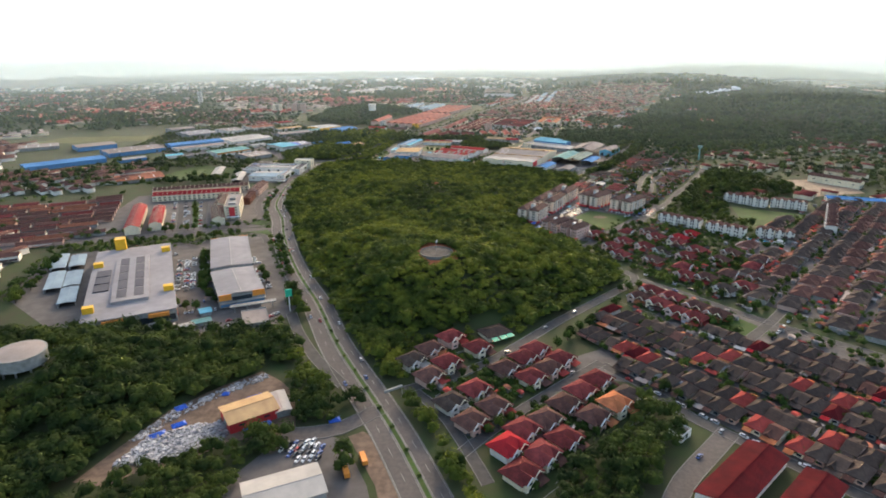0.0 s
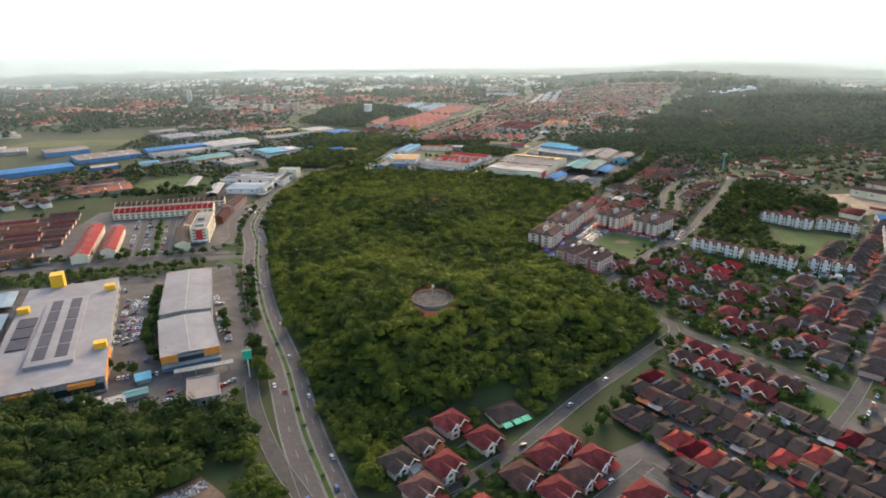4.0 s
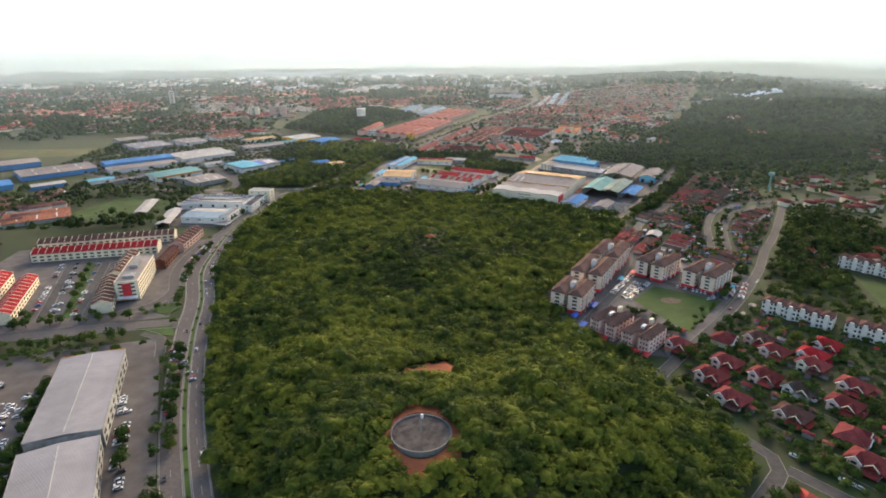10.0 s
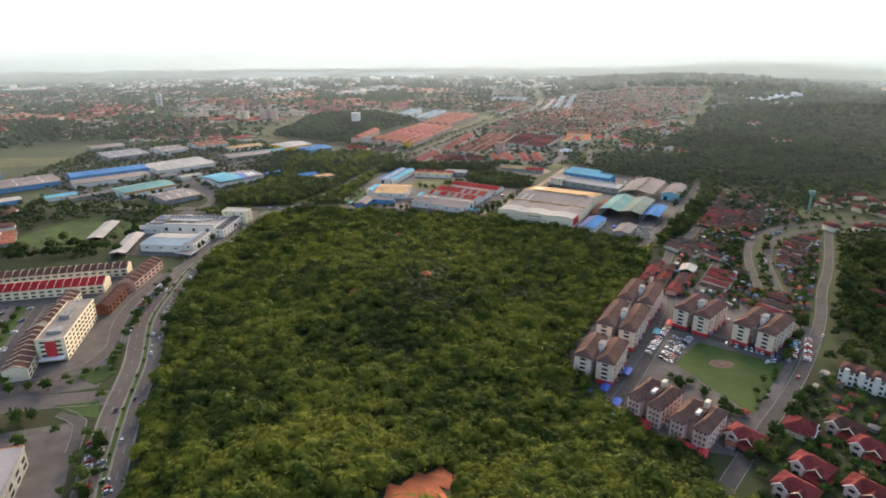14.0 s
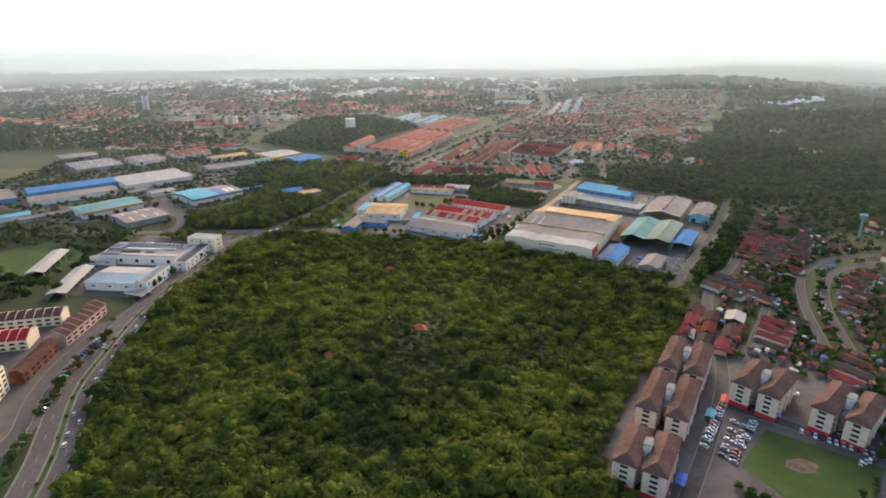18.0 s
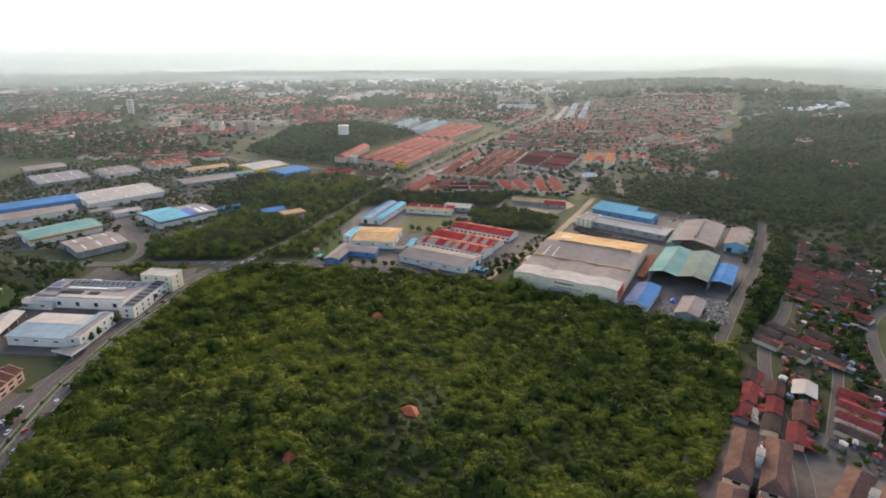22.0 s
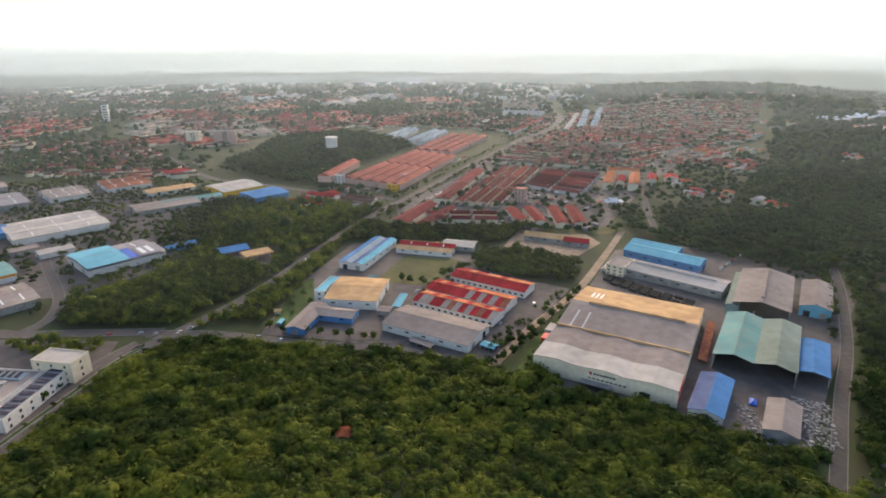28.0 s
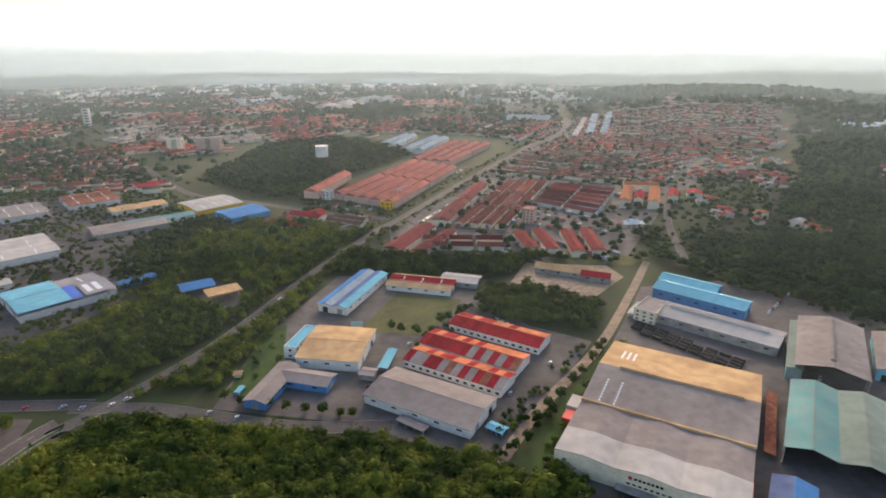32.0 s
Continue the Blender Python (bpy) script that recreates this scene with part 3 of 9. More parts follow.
def crown(seed, lumps, sides, leaves, radius=1.0, tall=0.9):
    """A crown of unit radius with its base at 0: uneven clumps and loose sprays of leaves."""
    rs = np.random.default_rng(seed)
    V, F, o = [], [], 0
    for i in range(lumps):
        a, d = rs.uniform(0, 6.28), (0.62 * math.sqrt((i + 0.3) / lumps) if i else 0.0)
        h = tall * (1.05 - 0.9 * d * d * 1.6) * rs.uniform(0.72, 1.12)
        v, f = lump(sides, radius * rs.uniform(0.34, 0.56), rs.uniform(0.7, 1.0), rs)
        V.append(v + [math.cos(a) * d, math.sin(a) * d, h * 0.62]); F.append(f + o); o += len(v)
    for i in range(leaves):
        a, u = rs.uniform(0, 6.28), rs.uniform(0.05, 1)
        rr = math.sqrt(u) * 0.98
        c = np.array([math.cos(a) * rr, math.sin(a) * rr, tall * (0.40 + 0.82 * math.sqrt(max(0, 1 - rr * rr))) * rs.uniform(0.75, 1.16)])
        out = np.array([math.cos(a) * rr, math.sin(a) * rr, 0.75]) + rs.normal(size=3) * 0.3
        e1 = np.cross(out, rs.normal(size=3)); e1 /= np.linalg.norm(e1)
        e2 = np.cross(out, e1); e2 /= np.linalg.norm(e2)
        s = radius * rs.uniform(0.12, 0.30)
        V.append(np.array([c - e1 * s, c + e2 * s * 0.7, c + e1 * s])); F.append(np.array([[0, 1, 2]]) + o); o += 3
    return np.concatenate(V), np.concatenate(F)


CROWNS = [crown(i, 5, 6, 44) for i in range(9)]
CROWNS_LOW = [crown(20 + i, 4, 5, 8) for i in range(5)]
CROWNS_FAR = [crown(40 + i, 1, 6, 2, 1.9, 0.8) for i in range(9)]


GLADES = [(-238, 1003, 19), (-209, 990, 19), (-197, 972, 15)]     # filling station forecourt


def wood(name, xy, size, material, label, low=False, lift=0.35, category="trees", tall=(0.8, 1.35)):
    """A stand of many trees as one mesh."""
    sets = {False: CROWNS, True: CROWNS_LOW, 2: CROWNS_FAR}[low]
    if not hasattr(size, "__len__"):
        for cx, cy, r in GLADES:
            xy = xy[np.hypot(xy[:, 0] - cx, xy[:, 1] - cy) > r]
    which = rng.integers(0, len(sets), len(xy))
    VV, FF, o = [], [], 0
    for k, (v, f) in enumerate(sets):
        p = xy[which == k]
        n = len(p)
        if not n:
            continue
        s = size[which == k] if hasattr(size, "__len__") else size * rng.uniform(0.65, 1.3, n)
        a = rng.uniform(0, 6.28, n)
        c, sn = np.cos(a)[:, None], np.sin(a)[:, None]
        h = rng.uniform(*tall, n)
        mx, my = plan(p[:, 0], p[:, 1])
        X = (v[None, :, 0] * c - v[None, :, 1] * sn) * s[:, None] + mx[:, None]
        Y = (v[None, :, 0] * sn + v[None, :, 1] * c) * s[:, None] + my[:, None]
        Z = v[None, :, 2] * (s * h)[:, None] + (hz(p[:, 0], p[:, 1]) + lift * s * h)[:, None]
        VV.append(np.stack([X, Y, Z], 2).reshape(-1, 3))
        FF.append((f[None] + (np.arange(n) * len(v))[:, None, None]).reshape(-1, 3) + o)
        o += n * len(v)
    if not VV:
        return None
    ob = new(name, np_mesh(name, np.concatenate(VV), np.concatenate(FF), M[material]))
    LAID.add(ob.name)
    return tagged(ob, label, category, kind="stuff")


def scatter(poly, spacing, keep_out=(), chance=1.0):
    p = np.array(poly)
    x0, y0 = p.min(0); x1, y1 = p.max(0)
    X, Y = np.meshgrid(np.arange(x0, x1, spacing), np.arange(y0, y1, spacing))
    xy = np.stack([X.ravel(), Y.ravel()], 1) + rng.uniform(-0.45, 0.45, (X.size, 2)) * spacing
    ok = inside(xy[:, 0], xy[:, 1], list(poly)) & (rng.uniform(size=len(xy)) < chance)
    for q in keep_out:
        if len(q) == 3:
            ok &= np.hypot(xy[:, 0] - q[0], xy[:, 1] - q[1]) > q[2]
        elif len(q) == 2:
            ok &= edge_distance(xy[:, 0], xy[:, 1], q[0]) > q[1]
    return xy[ok]


road_keep = (list(map(tuple, main_line[::2])), 13.5)
far_keep = (list(map(tuple, main_line[::2])), 7.0)
street_keep = [(p, w / 2 + 4) for p, w, l in STREETS]
TANK = (-11, 350)
HILL_WOOD = [(-55, 262), (0, 284), (35, 298), (60, 292), (113, 336), (150, 376), (142, 415), (128, 450), (98, 486), (80, 514), (76, 545), (102, 586), (128, 622), (155, 656), (188, 712), (205, 752), (190, 758), (125, 782),
             (64, 798), (20, 824), (-50, 838), (-103, 832), (-180, 842), (-214, 836), (-236, 770), (-244, 715), (-241, 650), (-225, 585), (-200, 520), (-175, 462), (-140, 385), (-110, 338), (-70, 262)]
SCARS = [(-11, 350, 17), (-27, 403, 8), (-20, 411, 10), (-9, 421, 11), (-1, 430, 8), (-63, 750, 9), (-24, 630, 8), (-79, 595, 7)]
hill_xy = scatter(HILL_WOOD, 4.75, [(list(map(tuple, main_line[main_line[:, 1] < 650][::2])), 13.5), (list(map(tuple, main_line[main_line[:, 1] > 640][::2])), 10.0), *SCARS, *street_keep])
wood("works_grove", np.concatenate([scatter([(-348, 832), (-440, 850), (-560, 835), (-640, 700), (-470, 650), (-365, 676), (-350, 690)], 7.5, [*street_keep, (-430, 745, 44), (-500, 705, 46), (-389, 745, 30), (-338, 709, 30), (-342, 768, 18)], 0.5), scatter([(-300, 1100), (-262, 1172), (-330, 1180), (-360, 1095), (-330, 1020), (-300, 960), (-270, 1000)], 6.5, [*street_keep, (-346, 975, 46), (-395, 1144, 42), (-342, 1236, 38), (-238, 1001, 20)], 0.9), scatter([(-480, 862), (-330, 862), (-310, 900), (-345, 935), (-300, 945), (-330, 905)], 6.5, [*street_keep, (-447, 911, 40), (-383, 878, 32), (-346, 975, 44)], 0.6)]), 4.6, "leaf_dark", "trees and thickets round the works", low=True)
wood("lawn_trees", scatter([(214, 538), (189, 508), (165, 486), (160, 492), (204, 540)], 5.5, street_keep, 0.5), 2.3, "leaf_street", "trees along the edge of the lawn")
# taller trees towards the road and the works, scrub in the middle of the plateau
_h = np.array([noise.noise(Vector((x * 0.02, y * 0.02, 0))) for x, y in hill_xy])
_scrub = np.exp(-0.5 * (((hill_xy[:, 0] + 20) / 70) ** 2 + ((hill_xy[:, 1] - 640) / 90) ** 2))
hill_size = (3.8 + 1.2 * _h - 1.4 * _scrub) * rng.lognormal(0, 0.25, len(hill_xy))
wood("hill_forest", hill_xy, np.clip(hill_size * 1.28, 2.0, 9.0), "leaf", "dense tropical forest covering the low hill", category="forest", tall=(0.5, 0.95))
wood("verge_trees", scatter([(-66, 270), (-28, 264), (-27, 228), (-12, 202), (4, 172), (14, 148), (30, 100), (20, 95), (-5, 150), (-30, 205)], 5, [road_keep, *street_keep], 0.85), 4.5, "leaf", "trees and shrubs along the road verge")
wood("mound_wood", scatter([(-300, 264), (-112, 272), (-92, 240), (-113, 230), (-134, 213), (-155, 193), (-165, 166), (-176, 140), (-180, 110), (-340, 90), (-360, 240)], 6.2, [road_keep, *street_keep, (-253, 208, 17), (-246, 196, 13)]), 6.2, "leaf_dark", "dark mature trees on a mound", tall=(0.6, 1.1))
wood("yard_trees", np.concatenate([scatter([(-108, 175), (-88, 180), (-80, 174), (-75, 166), (-87, 159), (-100, 166)], 5, [], 0.9), scatter([(-91, 212), (-74, 218), (-62, 205), (-56, 194), (-62, 184), (-79, 182)], 5, [], 0.95), scatter([(-59, 207), (-47, 208), (-44, 198), (-52, 192)], 5, [], 0.9), scatter([(-146, 147), (-139, 155), (-112, 167), (-97, 160), (-93, 142), (-110, 120), (-180, 110), (-160, 138)], 5.5, [], 0.9), scatter([(-54, 162), (-47, 163), (-42, 155), (-50, 151)], 4.5, [], 1)]), 4.2, "leaf_dark", "trees beside the scrap yard")
wood("slip_trees", scatter([(-66, 214), (-62, 206), (-84, 212), (-100, 226), (-116, 262), (-130, 300), (-129, 322), (-112, 314), (-101, 288), (-92, 270)], 6, [*street_keep, road_keep], 0.9), 4.5, "leaf", "trees between slip road and main road")
wood("estate_wood", scatter([(62, 160), (100, 192), (118, 218), (128, 190), (112, 168), (92, 140), (60, 120), (50, 145)], 6.5, street_keep), 5.0, "leaf_dark", "dark trees behind the houses")
wood("junction_wood", scatter([(-195, 905), (-170, 960), (-150, 1040), (-120, 1125), (-180, 1180), (-260, 1170), (-300, 1100), (-270, 1000), (-290, 930), (-330, 870), (-300, 852), (-215, 866)], 7.5, [road_keep, (-238, 1001, 20), (-209, 992, 24), (-188, 985, 16), *street_keep]), 5.6, "leaf", "dense trees beside the industrial road", category="forest")
wood("tree_belt", scatter([(-140, 1048), (-108, 1046), (-60, 1042), (-16, 1050), (30, 1050), (46, 1062), (70, 1092), (110, 1100), (60, 1096), (-10, 1088), (-85, 1088), (-128, 1100)], 5.5, [road_keep]), 5.2, "leaf_dark", "belt of trees behind the works")
wood("yard_belt", scatter([(10, 985), (30, 968), (100, 960), (118, 1005), (60, 1030), (20, 1030)], 6.5, []), 5.0, "leaf_dark", "clump of trees in the works yard")
wood("factory_belt", scatter([(200, 752), (222, 752), (262, 790), (352, 925), (385, 1010), (356, 1025), (300, 930), (258, 850), (215, 790)], 6, street_keep), 4.6, "leaf_dark", "trees along the factory access road")
wood("verge_belt", np.concatenate([scatter([(-317, 850), (-328, 862), (-277, 872), (-200, 876), (-184, 868), (-200, 858), (-222, 853)], 6, [far_keep, *street_keep], 0.95), scatter([(-322, 818), (-336, 831), (-307, 830), (-256, 830), (-252, 818), (-280, 806)], 6, [far_keep, *street_keep], 0.8), scatter([(46, 826), (65, 806), (127, 785), (121, 777), (60, 795), (42, 819)], 5, [], 0.7), scatter([(-200, 866), (-176, 940), (-150, 1040), (-126, 1110), (-98, 1085), (-130, 1040), (-140, 960), (-156, 868)], 5.5, [far_keep]), scatter([(-225, 866), (-196, 905), (-176, 960), (-160, 1020), (-140, 1080), (-108, 1172), (-130, 1180), (-175, 1060), (-200, 960), (-230, 900)], 6, [far_keep]), scatter([(-122, 1120), (-96, 1120), (-66, 1200), (-86, 1200)], 9, [far_keep], 0.5)]), 4.2, "leaf", "bushes beside the road to the works")

wood("road_side_trees", offset(cut(main_line, 300, 470), -14.5)[::2] + rng.uniform(-1.5, 1.5, (len(cut(main_line, 300, 470)[::2]), 2)), 3.2, "leaf_street", "small trees and hedges along the road")
wood("foot_trees", scatter([(-52, 258), (-20, 278), (2, 286), (36, 300), (62, 294), (52, 274), (40, 264), (18, 268), (-2, 256), (-20, 250), (-30, 228), (-40, 240)], 5.5, [*street_keep, (33, 277, 13), (3, 266, 9), (21, 256, 9), (-10, 251, 9), (-21, 238, 9), road_keep], 0.85), 3.4, "leaf", "scrub and trees at the foot of the hill")
wood("island_trees", offset(cut(main_line, 490, 700), -14.5)[::3] + rng.uniform(-2, 2, (len(cut(main_line, 490, 700)[::3]), 2)), 2.8, "leaf_street", "bushes on the verge before the shops")
wood("east_wood", scatter([(285, 580), (330, 560), (345, 640), (420, 660), (470, 640), (480, 700), (430, 760), (350, 720), (326, 680)], 9, street_keep, 0.9), 5.5, "leaf_dark", "dark trees beside the local road")
wood("median_shrubs", cut(main_line, 150, 830)[::2] + rng.uniform(-0.6, 0.6, (len(cut(main_line, 150, 830)[::2]), 2)), 1.3, "leaf_street", "low shrubs along the grassy median", lift=0.2)
for _x, _y, _r in ((-63, 754, 7), (-24, 634, 6), (-79, 599, 5)):
    _rs = random.Random(_y)
    _ring = [(_x + _r * _rs.uniform(0.6, 1.1) * math.cos(0.45 * i), _y + _r * _rs.uniform(0.6, 1.1) * math.sin(0.45 * i)) for i in range(14)]
    _g = Geo().add([(px, py, float(hz(np.array(px), np.array(py))) + 0.5) for px, py in _ring] + [(_x, _y, float(hz(np.array(_x), np.array(_y))) + 3.0)], [(i, (i + 1) % 14, 14) for i in range(14)])
    tagged(new("earth_scar", _g.mesh("earth_scar", M["earth"])), "small bare reddish clearing in the forest", "earth", kind="structure")

# grass strips and bushes between the works
sheet("verge_works", [(-148, 868), (-132, 862), (-125, 905), (-138, 950), (-150, 935)], 0.09, "grass", "rough grass beside the works", "verge")
sheet("verge_factory", [(30, 806), (60, 795), (62, 812), (110, 905), (122, 950), (108, 944), (60, 872)], 0.09, "grass", "grass strip along the dirt track", "verge")
wood("works_bushes", np.concatenate([scatter([(-148, 868), (-132, 862), (-125, 905), (-138, 950), (-150, 935)], 7, [], 0.35), scatter([(34, 812), (58, 802), (110, 915), (118, 945), (100, 925), (62, 868)], 5, [], 0.6), scatter([(10, 830), (24, 824), (45, 870), (90, 935), (84, 940), (36, 880)], 5, [], 0.5),
     scatter([(-20, 905), (-40, 935), (-30, 945), (-8, 965), (0, 958), (-12, 935)], 5, [], 0.7), scatter([(60, 800), (130, 778), (190, 752), (200, 762), (135, 785), (62, 808)], 6, [], 0.75)]), 2.6, "leaf_street", "bushes and young trees between the works", lift=0.15)

# ---------------------------------------------------------------- large buildings
def windows(bm_parent, wall_y, xs, zs, w, h, x_axis=True, flip=1, at=0.0):
    """Rows of separate framed windows on a wall facing along local y (or x)."""
    for x in xs:
        for z in zs:
            g = Geo()
            if x_axis:
                y0, y1 = sorted((wall_y, wall_y + flip * 0.06))
                g.box(x - w / 2, x + w / 2, y0, y1, z, z + h)
            else:
                y0, y1 = sorted((wall_y, wall_y + flip * 0.06))
                g.box(y0, y1, x - w / 2, x + w / 2, z, z + h)
            part("window", g, "glass", bm_parent)


def warehouse(label, cx, cy, lx, ly, ang, he, hr, roof, wall="concrete", ridges=1, strips=0, doors=2, name="warehouse", band=None, open_sides=False, vent=False, group="", wins=True, roof2="", spans=()):
    """A shed with its ridge along local x, corrugated roof, doors and window bands."""
    t = thing(name, label, "warehouse" if name == "warehouse" else name.replace("_", " "), group, pose(cx, cy, float(hz(cx, cy)), 0, 0, ang))
    w = ly / ridges
    gw, slopes = Geo(), []
    for k in range(ridges):
        y0 = -ly / 2 + k * w
        if not open_sides:
            gw.walls(-lx / 2 + 0.3, lx / 2 - 0.3, y0 + (0.3 if k == 0 else 0), y0 + w - (0.3 if k == ridges - 1 else 0), 0, he - 0.35, hr - 0.4)
        ya, ym, yb = y0 - (0.5 if k == 0 else 0), y0 + w / 2, y0 + w + (0.5 if k == ridges - 1 else 0)
        x0, x1 = -lx / 2 - 0.5, lx / 2 + 0.5
        ra, rb = spans[k] if spans else (roof, roof2 or roof)
        slope = part("roof", Geo().slab((x0, ya, he), (x1, ya, he), (x1, ym, hr), (x0, ym, hr), 0.3), ra, t)
        slopes.append((slope, part("roof", Geo().slab((x0, ym, hr), (x1, ym, hr), (x1, yb, he), (x0, yb, he), 0.3), rb, t)))
    if open_sides:
        nx, ny = max(3, int(lx / 10)), 2 * ridges + 1
        for i in range(nx + 1):
            for j in (0, ny - 1):
                x, y = -lx / 2 + i * lx / nx, -ly / 2 + j * ly / (ny - 1)
                part("post", Geo().box(x - 0.2, x + 0.2, y - 0.2, y + 0.2, 0, he - 0.3), "concrete", t)
        part("back_wall", Geo().box(-lx / 2, lx / 2, ly / 2 - 0.5, ly / 2 - 0.3, 0, he - 0.4), wall, t)
    else:
        part("wall", gw, wall, t)
    for k in range(ridges):
        ym = -ly / 2 + (k + 0.5) * w
        part("ridge_cap", Geo().box(-lx / 2, lx / 2, ym - 0.4, ym + 0.4, hr - 0.06, hr + 0.1), roof, slopes[k][0])
        if vent:
            part("ridge_vent", Geo().walls(-lx / 2 * 0.8, lx / 2 * 0.8, ym - 1.4, ym + 1.4, hr - 0.6, hr + 0.8, hr + 1.5), roof, slopes[k][0])
        for i in range(strips):
            x = -lx / 2 + (i + 0.7) * lx / (strips + 0.4)
            for s in (-1, 1):
                y_a, y_b = ym + s * w * 0.12, ym + s * w * 0.40
                za, zb = hr - (hr - he) * 0.24, hr - (hr - he) * 0.80
                q = [(x - 0.6, y_a, za + 0.05), (x + 0.6, y_a, za + 0.05), (x + 0.6, y_b, zb + 0.05), (x - 0.6, y_b, zb + 0.05)]
                part("skylight", Geo().slab(*(q if s < 0 else q[::-1]), 0.08), "frame_white", slopes[k][0 if s < 0 else 1], "translucent white roof light")
    if not open_sides:
        for s in (-1, 1):
            for i in range(doors):
                y = -ly / 2 + (i + 0.5) * ly / doors
                x0, x1 = sorted((s * (lx / 2 - 0.3), s * (lx / 2 - 0.22)))
                part("roller_door", Geo().box(x0, x1, y - 2.2, y + 2.2, 0, min(4.5, he - 1)), "dark" if i % 2 else "concrete", t)
        if wins:
            n = max(2, int(lx / 13))
            for s in (-1, 1):
                y0 = s * (ly / 2 - 0.3)
                windows(t, y0, [-lx / 2 + (i + 0.5) * lx / n for i in range(n)], [he * 0.5], 3.2, 1.1, True, s)
    if band:
        for s in (-1, 1):
            y0, y1 = sorted((s * (ly / 2 - 0.3), s * (ly / 2 - 0.2)))
            part("colour_band", Geo().box(-lx / 2 + 0.3, lx / 2 - 0.3, y0, y1, he * 0.62, he - 0.4), band, t)
    return t


def panel_shed(label, cx, cy, lx, ly, ang, he, hr, palette, n, seed):
    """A long shed whose roof is laid in sheets of several colours."""
    rs = random.Random(seed)
    t = thing("factory_shed", label, "shed", "red works sheds", pose(cx, cy, 0, 0, 0, ang))
    part("wall", Geo().walls(-lx / 2 + 0.4, lx / 2 - 0.4, -ly / 2 + 0.4, ly / 2 - 0.4, 0, he - 0.3, hr - 0.4), "white", t)
    w = lx / n
    for s in (-1, 1):
        for i in range(n):
            x0, x1 = -lx / 2 + i * w, -lx / 2 + (i + 1) * w - 0.05
            q = [(x0, 0, hr), (x1, 0, hr), (x1, s * (ly / 2 + 0.4), he), (x0, s * (ly / 2 + 0.4), he)]
            part("roof_sheet", Geo().slab(*(q if s < 0 else q[::-1]), 0.2), rs.choice(palette[0 if s < 0 else 1]), t)
    part("ridge_cap", Geo().box(-lx / 2, lx / 2, -0.5, 0.5, hr - 0.05, hr + 0.15), "roof_orangemetal", t)
    k = int(lx / 5)
    for s in (-1, 1):
        windows(t, s * (ly / 2 - 0.4), [-lx / 2 + (i + 0.5) * lx / k for i in range(k)], [1.6], 2.4, 1.5, True, s)
    return t


def flat_block(label, cx, cy, lx, ly, ang, h, wall, roof="concrete", storeys=2, name="building", win=2.0, group="", par=0.8, gap=5.0):
    """A flat-roofed block with parapet, floors of windows and doors."""
    t = thing(name, label, name.replace("_", " "), group, pose(cx, cy, float(hz(cx, cy)), 0, 0, ang))
    part("wall", Geo().box(-lx / 2, lx / 2, -ly / 2, ly / 2, 0, h), wall, t)
    part("roof", Geo().box(-lx / 2 + 0.3, lx / 2 - 0.3, -ly / 2 + 0.3, ly / 2 - 0.3, h, h + 0.15), roof, t)
    for a, b, c, d in ((-lx / 2, lx / 2, -ly / 2, -ly / 2 + 0.3), (-lx / 2, lx / 2, ly / 2 - 0.3, ly / 2), (-lx / 2, -lx / 2 + 0.3, -ly / 2 + 0.3, ly / 2 - 0.3), (lx / 2 - 0.3, lx / 2, -ly / 2 + 0.3, ly / 2 - 0.3)):
        part("parapet", Geo().box(a, b, c, d, h, h + par), wall, t)
    zs = [h / storeys * (i + 0.3) for i in range(storeys)]
    for L, W, ax in ((lx, ly, True), (ly, lx, False)):
        n = max(1, int(L / gap))
        for s in (-1, 1):
            windows(t, s * W / 2, [-L / 2 + (i + 0.5) * L / n for i in range(n)], zs, win, h / storeys * 0.42, ax, s)
    return t


